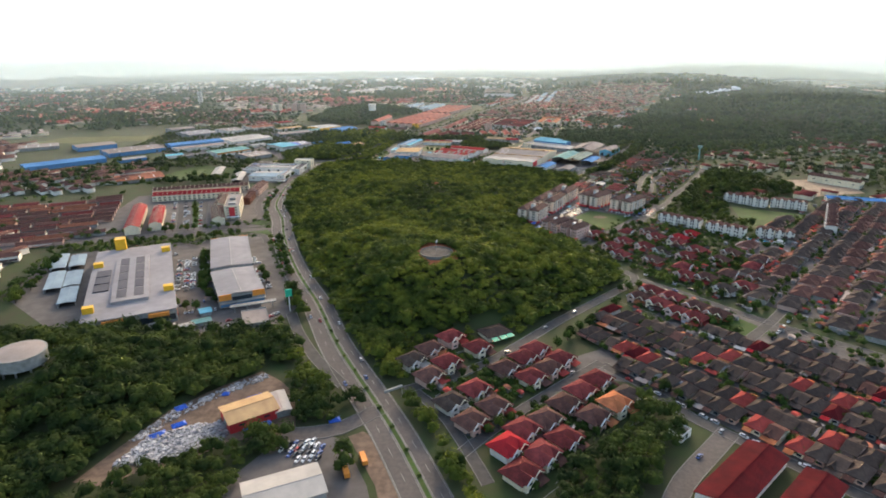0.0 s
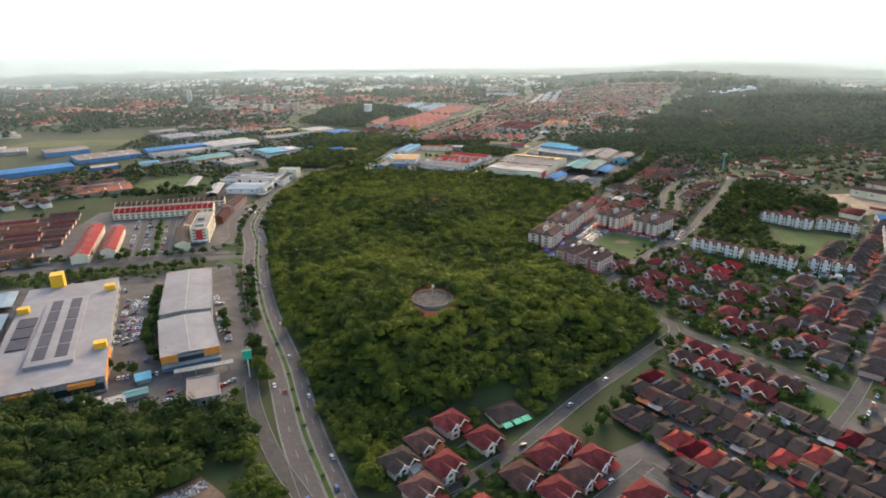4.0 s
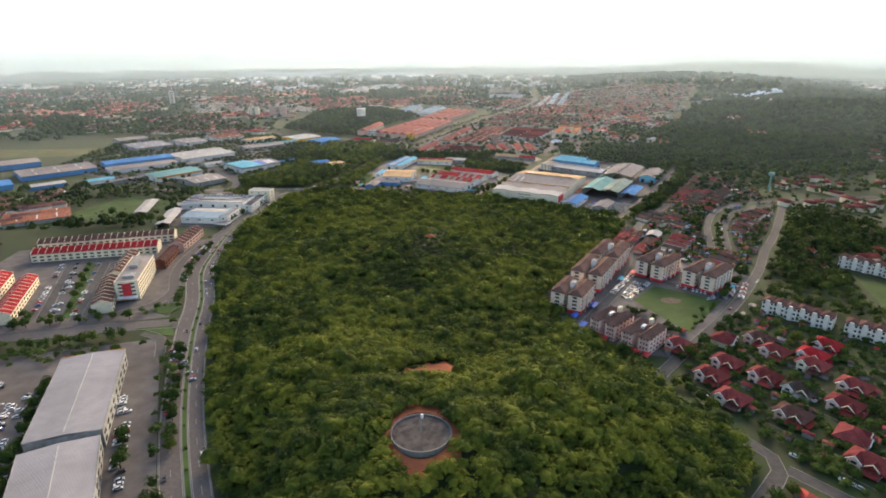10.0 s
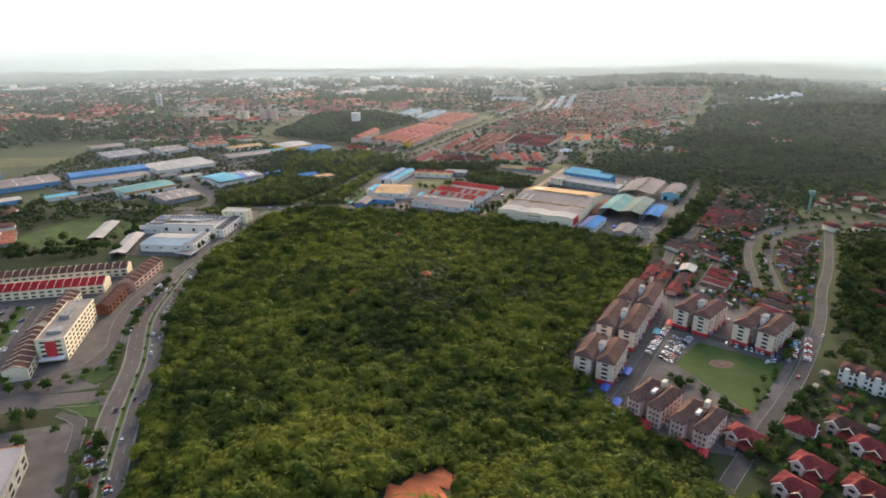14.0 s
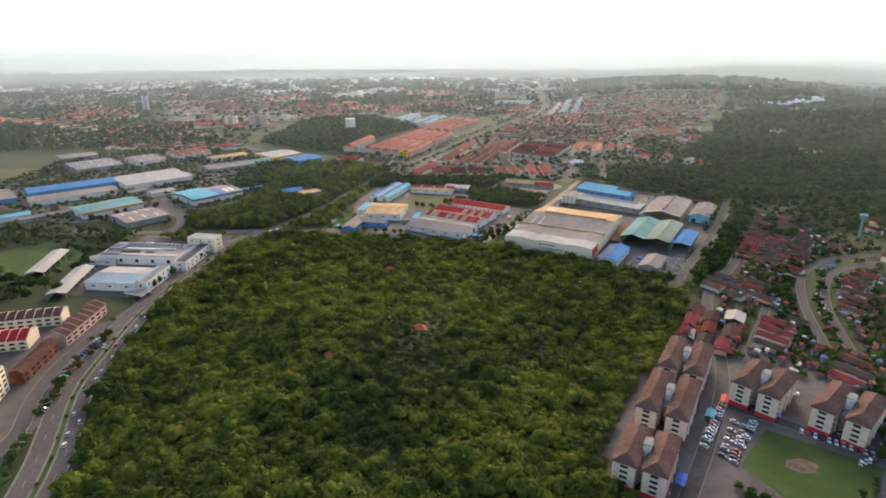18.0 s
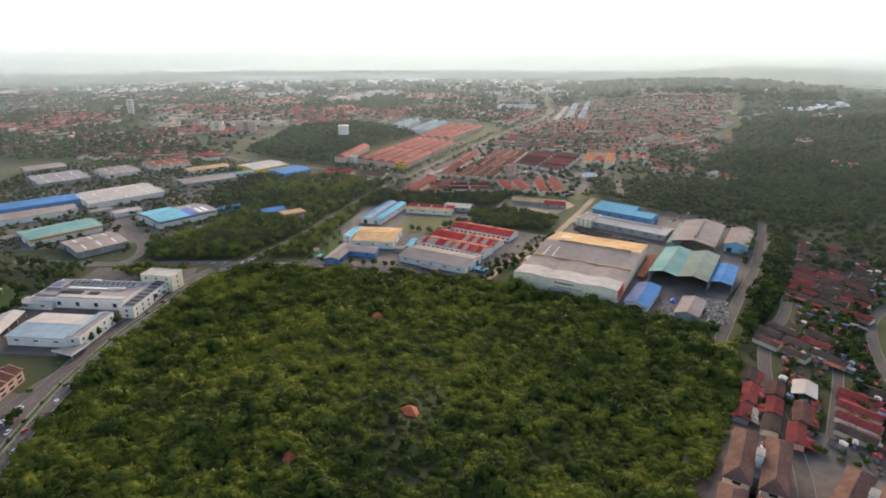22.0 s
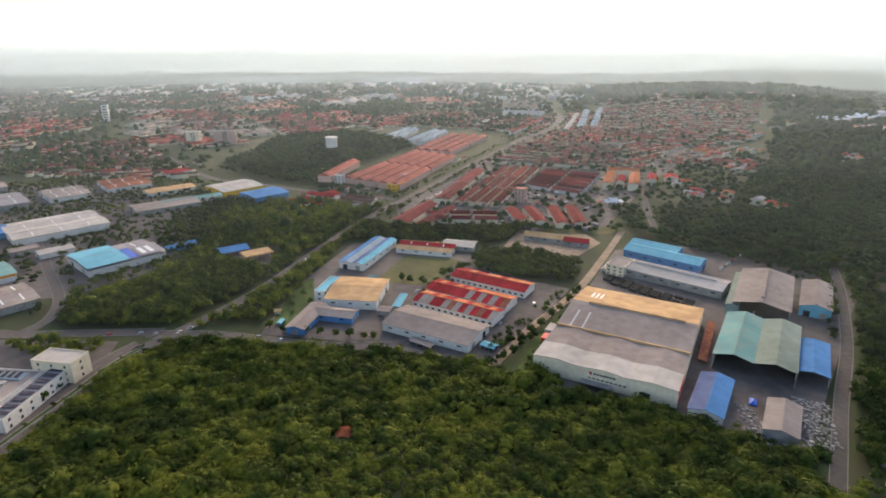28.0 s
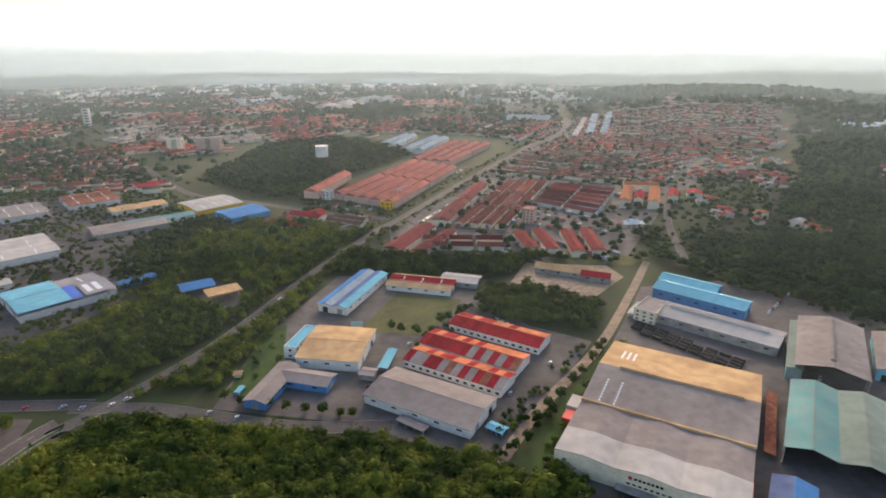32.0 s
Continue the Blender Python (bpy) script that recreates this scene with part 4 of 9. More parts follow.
# the two stores
def big_store():
    t = thing("superstore", "huge flat grey-roofed store with yellow corner boxes and solar panels", "store", m=pose(-259.4, 439, 0, 0, 0, 26) @ Matrix.Diagonal((0.96, 1.11, 1, 1)))
    metric(t)
    lx, ly, h = 62, 146, 10
    part("wall", Geo().box(-lx / 2, lx / 2, -ly / 2, ly / 2, 0, h - 0.6), "concrete", t)
    part("roof", Geo().gable(-lx / 2 - 0.5, lx / 2 + 0.5, -ly / 2 - 0.5, ly / 2 + 0.5, h, h + 1.6, 0.5), "roof_lightgrey", t, "light grey metal roof")
    part("raised_roof", Geo().box(-13, 13, -52, 40, h + 0.3, h + 2.6), "roof_lightgrey", t)
    for x in (-9.5, -2.4 + 5.0):
        for i in range(5):
            y = -46 + i * 17
            part("solar_panel", Geo().box(x, x + 6.8, y, y + 15.5, h + 2.62, h + 2.8), "solar", t)
    for i in range(3):
        part("solar_panel", Geo().box(-27, -16, -26 + i * 15, -12.5 + i * 15, h + 1.2, h + 1.9), "solar", t)
    for x, y in ((-27, -58), (27, -40), (-27, 30), (27, 50)):
        part("sign_box", Geo().box(x - 3.6, x + 3.6, y - 2.4, y + 2.4, h - 3, h + 4.6), "yellow", t, "bright yellow sign box")
    part("sign_tower", Geo().box(-16, -7, 70, 79, 0, h + 10), "yellow", t, "tall yellow square tower")
    for x0, x1 in ((-18, -4), (12, 26)):
        part("canopy", Geo().box(x0, x1, -ly / 2 - 2.5, -ly / 2 - 0.05, 6.4, 8.8), "orange", t, "orange entrance band")
    # dark glass band also puts the shade on this front into its colour
    part("wall_band", Geo().box(-lx / 2 + 1, lx / 2 - 1, -ly / 2 - 0.12, -ly / 2, 1.5, 6), "glass", t)
    part("wall_band", Geo().box(lx / 2, lx / 2 + 0.15, -ly / 2 + 3, -ly / 2 + 40, 3, 10), "orange", t)
    for i in range(10):
        y = -ly / 2 + 8 + i * 14
        for s in (-1, 1):
            x0, x1 = sorted((s * lx / 2, s * (lx / 2 + 0.1)))
            part("window", Geo().box(x0, x1, y - 3, y + 3, 2, 4), "glass", t)


big_store()


def second_store():
    for k, (cx, cy, lx, ly, an, h) in enumerate(((-202, 500.7, 33.5, 84, 21.3, 10.5), (-172.1, 430.9, 33.3, 56.6, 26.8, 10))):
        t = thing("store", "long store with pale flat roof and orange corner trim", "store", "pale-roofed stores", pose(cx, cy, 0, 0, 0, an))
        metric(t)
        part("wall", Geo().box(-lx / 2, lx / 2, -ly / 2, ly / 2, 0, h - 0.4), "concrete", t)
        g = Geo()
        for s in (-1, 1):
            q = [(0, -ly / 2, h + 1.0), (s * lx / 2, -ly / 2, h), (s * lx / 2, ly / 2, h), (0, ly / 2, h + 1.0)]
            g.slab(*(q if s > 0 else q[::-1]), 0.35)
        part("roof", g, "roof_lightgrey", t)
        part("ridge_cap", Geo().box(-0.22, 0.22, -ly / 2 + 2, ly / 2 - 2, h + 0.95, h + 1.12), "roof_white", t)
        for x0, x1, y0, y1 in ((-lx / 2 - 0.3, -lx / 2, -ly / 2, ly / 2), (lx / 2, lx / 2 + 0.3, -ly / 2, ly / 2)):
            part("trim", Geo().box(x0, x1, y0, y1, h - 1.0, h + 0.3), "concrete", t)
        if k:
            for x0, x1 in ((-lx / 2, -lx / 2 + 9), (lx / 2 - 9, lx / 2)):
                part("sign_band", Geo().box(x0, x1, -ly / 2 - 0.4, -ly / 2 - 0.02, h - 4, h + 0.6), "orange", t, "orange corner sign band")
            part("wall_band", Geo().box(-lx / 2 + 1, lx / 2 - 1, -ly / 2 - 0.25, -ly / 2, 1, 4.2), "bluewall", t)
            part("window_band", Geo().box(-lx / 2 + 9.5, lx / 2 - 9.5, -ly / 2 - 0.2, -ly / 2, 5, 8), "glass", t)
            part("awning", Geo().box(-lx / 2, lx / 2, -ly / 2 - 4, -ly / 2 - 0.3, 4.4, 4.8), "concrete", t)
        else:
            part("trim", Geo().box(-lx / 2, lx / 2, ly / 2, ly / 2 + 0.3, h - 1.6, h + 0.5), "orange", t)
        n = int(ly / 9)
        for s in (-1, 1):
            windows(t, s * lx / 2, [-ly / 2 + (i + 0.5) * ly / n for i in range(n)], [1.5, 5.0], 4.5, 1.8, False, s)


second_store()

# apartments
def apartment():
    """One slab: five floors, hipped brown roof, stair tower, windows."""
    t = thing("apartment_block", "five-storey cream apartment slab under a brown hipped roof", "apartment block", "cream apartments")
    lx, ly, h = 38, 9.8, 14.5
    wall = part("wall", Geo().box(-lx / 2, lx / 2, -ly / 2, ly / 2, 2.8, h), "apart_cream", t)
    part("ground_floor", Geo().box(-lx / 2 - 0.05, lx / 2 + 0.05, -ly / 2 - 0.05, ly / 2 + 0.05, 0, 2.8), "red", t, "red painted ground floor")
    part("roof", Geo().hip(-lx / 2 - 0.9, lx / 2 + 0.9, -ly / 2 - 0.9, ly / 2 + 0.9, h, h + 3.6), "tile_apart", t)
    for s in (-1, 1):
        windows(wall, s * ly / 2, [-lx / 2 + 4 + i * 6.0 for i in range(6)], [3.6 + 2.8 * k for k in range(4)], 2.2, 1.4, True, s)
        windows(wall, s * lx / 2, [0], [3.6 + 2.8 * k for k in range(4)], 3.4, 1.4, False, s)
        for k in range(4):
            y0, y1 = sorted((s * ly / 2, s * (ly / 2 + 0.35)))
            part("floor_band", Geo().box(-lx / 2, lx / 2, y0, y1, 2.65 + 2.8 * k, 2.85 + 2.8 * k), "pink", wall)
        for x in (-9, 0, 9):
            y0, y1 = sorted((s * (ly / 2), s * (ly / 2 + 0.7)))
            part("pier", Geo().box(x - 0.5, x + 0.5, y0, y1, 0, h - 0.4), "white", t)
    return t


_ap = apartment()
_first = True
AP = [(130.7, 726.4, 60.3, 1.05), (142.7, 719.1, 60.3, 1.05), (107.2, 686.5, 60.3, 1.1), (119.6, 678.7, 60.3, 1.1), (82.4, 640.1, 60.3, 0.82), (93.8, 633.7, 60.3, 0.82), (166.2, 703.4, 46, 0.86), (175.7, 693.1, 46, 0.86), (198.1, 681, 43.7, 0.92), (208.6, 670.3, 43.7, 0.92)]
for _x, _y, _a, _s in AP:
    _m = pose(_x, _y, 0, 0, 0, _a)
    if _first:
        _ap.matrix_basis = _m; _c = _ap; _first = False
    else:
        _c = copy_thing(_ap, _m)
    _c.scale = (_s, 1, 1)
    metric(_c)
for (_x, _y, _a, _s), (_x2, _y2, _a2, _s2) in zip(AP[::2], AP[1::2]):
    _t = thing("stair_tower", "pale stair and lift tower linking two apartment slabs", "stair tower", "stair towers", pose((_x + _x2) / 2, (_y + _y2) / 2, 0, 0, 0, _a))
    metric(_t)
    part("shaft", Geo().box(-3, 3, -1.6, 1.6, 0, 18.2), "white", _t)
    part("bridge", Geo().box(-10, 10, -1.2, 1.2, 2.8, 11.5), "concrete", _t)
    part("cap", Geo().box(-3.2, 3.2, -1.8, 1.8, 18.2, 18.5), "concrete", _t)


def pink_block(cx, cy, ang):
    t = thing("pink_apartment_block", "four-storey pink and white apartment block with brown cross-gabled roof", "apartment block", "pink apartments", pose(cx, cy, 0, 0, 0, ang) @ Matrix.Diagonal((0.6, 1.1, 1, 1)))
    metric(t)
    h = 12
    for x in (-9.5, 9.5):
        part("wing", Geo().box(x - 6, x + 6, -11, 11, 0, h), "apart_pink", t)
        part("roof", Geo().hip(x - 7, x + 7, -12, 12, h, h + 3.8), "tile_apart", t)
        for s in (-1, 1):
            windows(t, s * 11, [x - 3.4, x, x + 3.4], [1 + 3 * k for k in range(4)], 1.5, 1.4, True, s)
            y0, y1 = sorted((s * 11, s * 11.6))
            part("bay", Geo().box(x - 1.9, x - 1.5, y0, y1, 0, h - 0.3), "pink", t)
            part("bay", Geo().box(x + 1.5, x + 1.9, y0, y1, 0, h - 0.3), "pink", t)
        windows(t, x + (6 if x > 0 else -6), [-8, -4, 0, 4, 8], [1 + 3 * k for k in range(4)], 1.5, 1.4, False, 1 if x > 0 else -1)
    part("link", Geo().box(-3.5, 3.5, -6, 6, 0, h), "pink", t)
    part("link_roof", Geo().gable(-4, 4, -6.5, 6.5, h, h + 2.6), "tile_apart", t)
    part("roof_tank", Geo().box(-1.8, 1.8, 6.6, 10, h, h + 3.6), "cream", t)
    part("skylight", Geo().box(-1.6, 1.6, -3.5, 0.5, h + 1.4, h + 2.9), "frame_white", t)
    part("porch", Geo().box(-8, 8, -15, -11.7, 2.6, 3.0), "red", t, "red porch roof")


pink_block(106.6, 593.2, -45)
pink_block(122.5, 574.5, -43)

# works in the middle
FACT_A = -26.8


def main_factory():
    t = thing("factory", "large cream factory with stepped pale grey and tan roofs", "factory", m=pose(112.5, 992.5, 0, 0, 0, FACT_A))
    metric(t)
    lx, ly, h = 85.4, 122, 11
    part("wall", Geo().box(-lx / 2, lx / 2, -ly / 2, ly / 2, 0, h - 0.4), "cream", t)
    # three low gables at the front, ridges along y
    w = lx / 3
    for k in range(3):
        x0 = -lx / 2 + k * w
        g, g2 = Geo(), Geo()
        for ge, ya, yb in ((g, -ly / 2 - 0.2, -ly / 2 + 20), (g2, -ly / 2 + 20, -ly / 2 + 46)):
            ge.slab((x0, ya, h), (x0 + w / 2, ya, h + 1.4), (x0 + w / 2, yb, h + 1.4), (x0, yb, h), 0.35)
            ge.slab((x0 + w / 2, ya, h + 1.4), (x0 + w, ya, h), (x0 + w, yb, h), (x0 + w / 2, yb, h + 1.4), 0.35)
        part("front_roof", g, "roof_white", t, "whitish roof sheets over the front bays")
        part("middle_roof", g2, "roof_grey", t)
        part("gable_wall", Geo().add([(x0, -ly / 2, h - 0.5), (x0 + w, -ly / 2, h - 0.5), (x0 + w / 2, -ly / 2, h + 1.1), (x0, -ly / 2 + 0.3, h - 0.5), (x0 + w, -ly / 2 + 0.3, h - 0.5), (x0 + w / 2, -ly / 2 + 0.3, h + 1.1)],
                                      [(0, 1, 2), (5, 4, 3), (0, 2, 5, 3), (2, 1, 4, 5)]), "cream", t)
    ya, ym, yb = -ly / 2 + 46, 22, ly / 2
    part("rear_roof", Geo().slab((-lx / 2 - 0.4, ya, h + 0.3), (lx / 2 + 0.4, ya, h + 0.3), (lx / 2 + 0.4, ym, h + 4.6), (-lx / 2 - 0.4, ym, h + 4.6), 0.35), "roof_grey", t, "grey near slope of the main roof")
    # tan carries the low sun's warm light on the far slope
    part("rear_roof", Geo().slab((-lx / 2 - 0.4, ym, h + 4.6), (lx / 2 + 0.4, ym, h + 4.6), (lx / 2 + 0.4, yb + 0.4, h + 0.3), (-lx / 2 - 0.4, yb + 0.4, h + 0.3), 0.35), "roof_tan", t, "far slope of the main roof, warm sunlight painted in as tan")
    for s in (-1, 1):
        x0, x1 = sorted((s * lx / 2, s * (lx / 2 - 0.3)))
        part("end_wall", Geo().add([(x0, ya, h - 0.5), (x0, yb, h - 0.5), (x0, ym, h + 4.2), (x1, ya, h - 0.5), (x1, yb, h - 0.5), (x1, ym, h + 4.2)], [(0, 2, 1), (3, 4, 5), (0, 3, 5, 2), (2, 5, 4, 1)]), "cream", t)
    part("ridge_vent", Geo().box(-lx / 2 + 12, lx / 2 - 8, ym - 1.2, ym + 1.8, h + 4.2, h + 5.8), "roof_tan", t)
    part("gutter", Geo().box(-lx / 2, lx / 2, ya - 0.6, ya + 0.6, h + 0.3, h + 1.75), "roof_tan", t, "pale orange gutter strip")
    for i in range(3):
        x = -lx / 2 + 9 + i * 3.4
        part("skylight", Geo().slab((x, 36, h + 3.12), (x + 1.3, 36, h + 3.12), (x + 1.3, 48, h + 1.8), (x, 48, h + 1.8), 0.1), "frame_white", t)
    for x in (-lx / 2 + 8, -lx / 2 + 16):
        for i in range(8):
            y = ya + 3 + i * 2.7
            z = h + 0.38 + (y - ya) / (ym - ya) * 4.3
            part("skylight", Geo().slab((x, y, z + 0.05), (x + 1.1, y, z + 0.05), (x + 1.1, y + 1.5, z + 0.35), (x, y + 1.5, z + 0.35), 0.1), "frame_white", t)
    # sign: plain marks in the sign's colours
    part("sign_mark", Geo().box(-7.5, -5.8, -ly / 2 - 0.15, -ly / 2, 7.4, 9.2), "red", t, "small red emblem")
    for i in range(7):
        x = -4.9 + i * 1.9
        part("sign_bar", Geo().box(x, x + 1.35, -ly / 2 - 0.15, -ly / 2, 7.7, 8.9), "dark", t)
    for i in range(9):
        x = -8 + i * 2.6
        part("window", Geo().box(x, x + 1.6, -ly / 2 - 0.08, -ly / 2, 4.6, 5.5), "glass", t)
    part("porch", Geo().box(-12, 6, -ly / 2 - 5, -ly / 2 - 0.1, 3.2, 3.6), "concrete", t)
    part("roller_door", Geo().box(22, 28, -ly / 2 - 0.1, -ly / 2, 0, 4.5), "dark", t)
    part("side_trim", Geo().box(lx / 2, lx / 2 + 0.2, -ly / 2, -ly / 2 + 20, 3, h), "red", t)
    part("side_shed", Geo().box(-lx / 2 - 8, -lx / 2 - 0.1, -16, -4, 0, 6), "roof_white", t)
    part("side_shed", Geo().box(-lx / 2 - 7, -lx / 2 - 0.1, -27, -18, 0, 5), "red", t, "small red side store")
    part("lean_to", Geo().slab((lx / 2 + 4, -4, 4.4), (lx / 2 + 9.5, -4, 3.4), (lx / 2 + 9.5, 58, 3.4), (lx / 2 + 4, 58, 4.4), 0.3), "roof_rust", t, "rusty lean-to roof")


main_factory()
W = warehouse
metric(W("long pale shed with an open stock yard beside it", 184.3, 1105, 83, 28, -37, 7, 9.5, "roof_white", "concrete", strips=0, vent=True, doors=1, roof2="roof_lightgrey"))
metric(flat_block("three-storey cream office block at the shed end", 144, 1128, 16, 26, -37, 9, "cream", "roof_grey", 3))
metric(W("open blue-walled shed with sky-blue roof", 189.3, 1150, 69, 22, -37, 9, 12, "roof_sky", "bluewall", doors=2))
metric(W("smaller blue shed behind another", 190, 1176, 46, 18, -37, 8.5, 11, "roof_sky", "bluewall", doors=2))
metric(W("open-sided tall shed with brownish arched roof", 240.3, 1066, 78, 38, 61, 11.5, 15.5, "roof_grey", "roof_green", open_sides=True, vent=True, roof2="roof_grey"))
metric(W("pale green lean-to roof beside the tall shed", 222.5, 1073, 74, 9, 61, 8.6, 9.6, "roof_sage", "roof_green", wins=False, doors=1, name="lean_to_shed"))
metric(W("closed shed with brown roof and pale blue side", 279.4, 1063.5, 58, 21, 60, 8, 11, "roof_grey", "roof_sky", doors=2))
metric(W("big open shed with faded teal and grey-green roofs", 197.9, 984.6, 71, 46, 60.5, 9.6, 12.6, "roof_sage", "concrete", open_sides=True, ridges=2, spans=(("roof_sage", "roof_sage"), ("roof_green", "roof_green"))))
metric(W("low open shed with bright blue roof", 224.8, 968, 48, 17, 60.5, 6.8, 8.4, "roof_blue", "concrete", open_sides=True))
metric(W("blue-roofed workshop with white walls", 144.6, 925.8, 44, 18, 60, 5.6, 8, "roof_blue", "white", doors=1, roof2="roof_slate"))
metric(W("grey scrap workshop", 174, 905, 33, 16.5, 60, 5.2, 7.6, "roof_grey", "concrete", doors=1))
PAL = (("roof_redmetal", "roof_redmetal", "roof_redmetal", "roof_rust", "roof_grey"), ("roof_orangemetal", "roof_orangemetal", "roof_redmetal"))
metric(panel_shed("long works shed with patched red and orange sheet roof", 27.8, 1091.3, 69, 22, -29, 5.5, 8.2, (("roof_redmetal",), ("roof_orangemetal", "roof_redmetal")), 12, 1))
metric(panel_shed("long works shed with red roof and grey replacement sheets", 9.7, 1063, 71, 23, -29, 5.5, 8.2, PAL, 14, 2))
metric(panel_shed("long works shed with striped red and grey sheet roof", -0.3, 1040.2, 69, 21, -29, 5.5, 8.2, PAL, 14, 3))
metric(W("long grey works shed with low pitched roof", -15.9, 1006.5, 68, 34, -27, 6, 9, "roof_grey", "white", doors=2))
W("grey L-shaped workshop wing with blue walls", -120, 873, 40, 15, 78, 5, 7, "roof_grey", "bluewall", doors=1)
W("grey workshop wing", -100, 880, 34, 14, -8, 5, 7, "roof_grey", "bluewall", doors=1)
metric(W("works building with yellow-tan roof and white walls", -80.3, 1063.8, 41, 45, -6, 7.6, 9.6, "roof_tan", "white", doors=2, vent=False))
flat_block("narrow white two-storey office with blue roof", -117, 921, 9, 30, -8, 8, "white", "roof_sky", 2)
metric(W("shed with blue and white striped roof", -85.2, 1157.6, 74, 24.5, 72.5, 6.5, 8.2, "roof_blue", "white", ridges=2, doors=2, spans=(("roof_sky", "roof_slate"), ("roof_paleblue", "roof_blue"))))
metric(W("long shed with rusted patchwork roof", -31.7, 1175.4, 55, 26, -12, 5, 7.0, "roof_rust", "white", ridges=2, strips=3, spans=(("roof_tan", "roof_rust"), ("roof_redmetal", "roof_tan"))))
W("low white-roofed shed", -4, 1034, 34, 18, -10, 5, 6.5, "roof_white", "concrete")
W("tan and maroon roofed low shed", 98, 1062, 60, 14, -14, 5, 8, "roof_tan", "concrete")
W("small maroon shed", 122, 1052, 26, 13, -14, 5, 7.5, "roof_redmetal", "concrete")

# white works beside the main road
_t = metric(flat_block("white works hall with grey flat roofs and rows of solar panels", -285, 917, 74, 36, -4, 7.5, "white", "roof_grey", 1, name="works_hall", win=3.0, gap=14.0))
for _i in range(13):
    part("solar_panel", Geo().slab((-24 + _i * 4.2, 8, 9.0), (-21.4 + _i * 4.2, 8, 9.0), (-21.4 + _i * 4.2, 13.5, 9.5), (-24 + _i * 4.2, 13.5, 9.5), 0.15), "solar", _t)
for _x0, _x1, _y0, _y1, _z, _m in ((-26, 31, 7, 14.5, 8.5, "roof_paleblue"), (-36, -24, -2, 12, 9.4, "roof_lightgrey"), (-34, -28, 1, 9, 9.7, "roof_slate"), (-16, 36, -17.4, -12.5, 9.2, "roof_white"), (-20, 18, 0.5, 3.5, 8.6, "white"), (-22, -4, -8, -3, 8.1, "dark"), (2, 10, -9, -4, 8.1, "dark"), (12, 26, 1, 4.5, 9.0, "roof_white"), (-10, -3, 14.5, 17, 9.4, "white"), (-36, -20, -14, -10, 8.8, "roof_lightgrey")):
    part("roof_section", Geo().box(_x0, _x1, _y0, _y1, 7.66, _z), _m, _t)
_t = metric(flat_block("narrow white road-front wing of the works with roof lights", -239.5, 912, 56, 11, 88, 8, "white", "roof_lightgrey", 2, name="works_wing", win=1.8, gap=8.0))
for _i in range(8):
    part("solar_panel", Geo().slab((-24 + _i * 6.2, -4, 8.6), (-20.6 + _i * 6.2, -4, 8.6), (-20.6 + _i * 6.2, 3.5, 9.0), (-24 + _i * 6.2, 3.5, 9.0), 0.15), "solar", _t)
metric(flat_block("tall cream block at the end of the works", -241, 941, 27, 15, -8, 13, "cream", "roof_white", 3, name="works_block", win=1.4, gap=8.0))
metric(W("pale blue-roofed works hall", -277, 858, 42, 35, -4, 7, 8.4, "roof_paleblue", "white", doors=2, roof2="roof_white"))
_t = metric(flat_block("grey-roofed road-front office of the works", -250, 856, 38, 10, 88, 8.6, "white", "roof_grey", 2, name="works_office", win=1.6, gap=6.5))
part("roof_section", Geo().box(-18, 18, 1.0, 4.4, 8.8, 9.8), "roof_paleblue", _t)
_t = metric(thing("gate_canopy", "white angled canopy over the works gate", "canopy", m=pose(-248, 830, 0, 0, 0, 28)))
part("roof", Geo().add([(-11, 4, 4), (1, -9, 4), (10, 4, 4), (-11, 4, 4.5), (1, -9, 4.5), (10, 4, 4.5)], [(2, 1, 0), (3, 4, 5), (0, 1, 4, 3), (1, 2, 5, 4), (2, 0, 3, 5)]), "roof_grey", _t)
part("fascia", Geo().add([(-11.3, 4, 3.6), (1, -9.4, 3.6), (10.4, 4, 3.6), (-11.3, 4, 4.8), (1, -9.4, 4.8), (10.4, 4, 4.8)], [(0, 1, 4, 3), (1, 2, 5, 4)]), "frame_white", _t)
for _x, _y in ((-9, 3), (1, -7.5), (8.5, 3)):
    part("column", Geo().box(_x - 0.3, _x + 0.3, _y - 0.3, _y + 0.3, 0, 4), "concrete", _t)
metric(W("low white wing of the works", -318, 902.5, 27, 12, -3, 5, 5.8, "roof_white", "white", doors=1))
W("long open white-roofed shed", -389, 745, 54, 15, 107, 5, 6.5, "roof_white", "concrete", open_sides=True)
W("white-roofed long shed in the trees", -338, 709, 56, 15, 105, 5, 6.5, "roof_white", "concrete", open_sides=True)

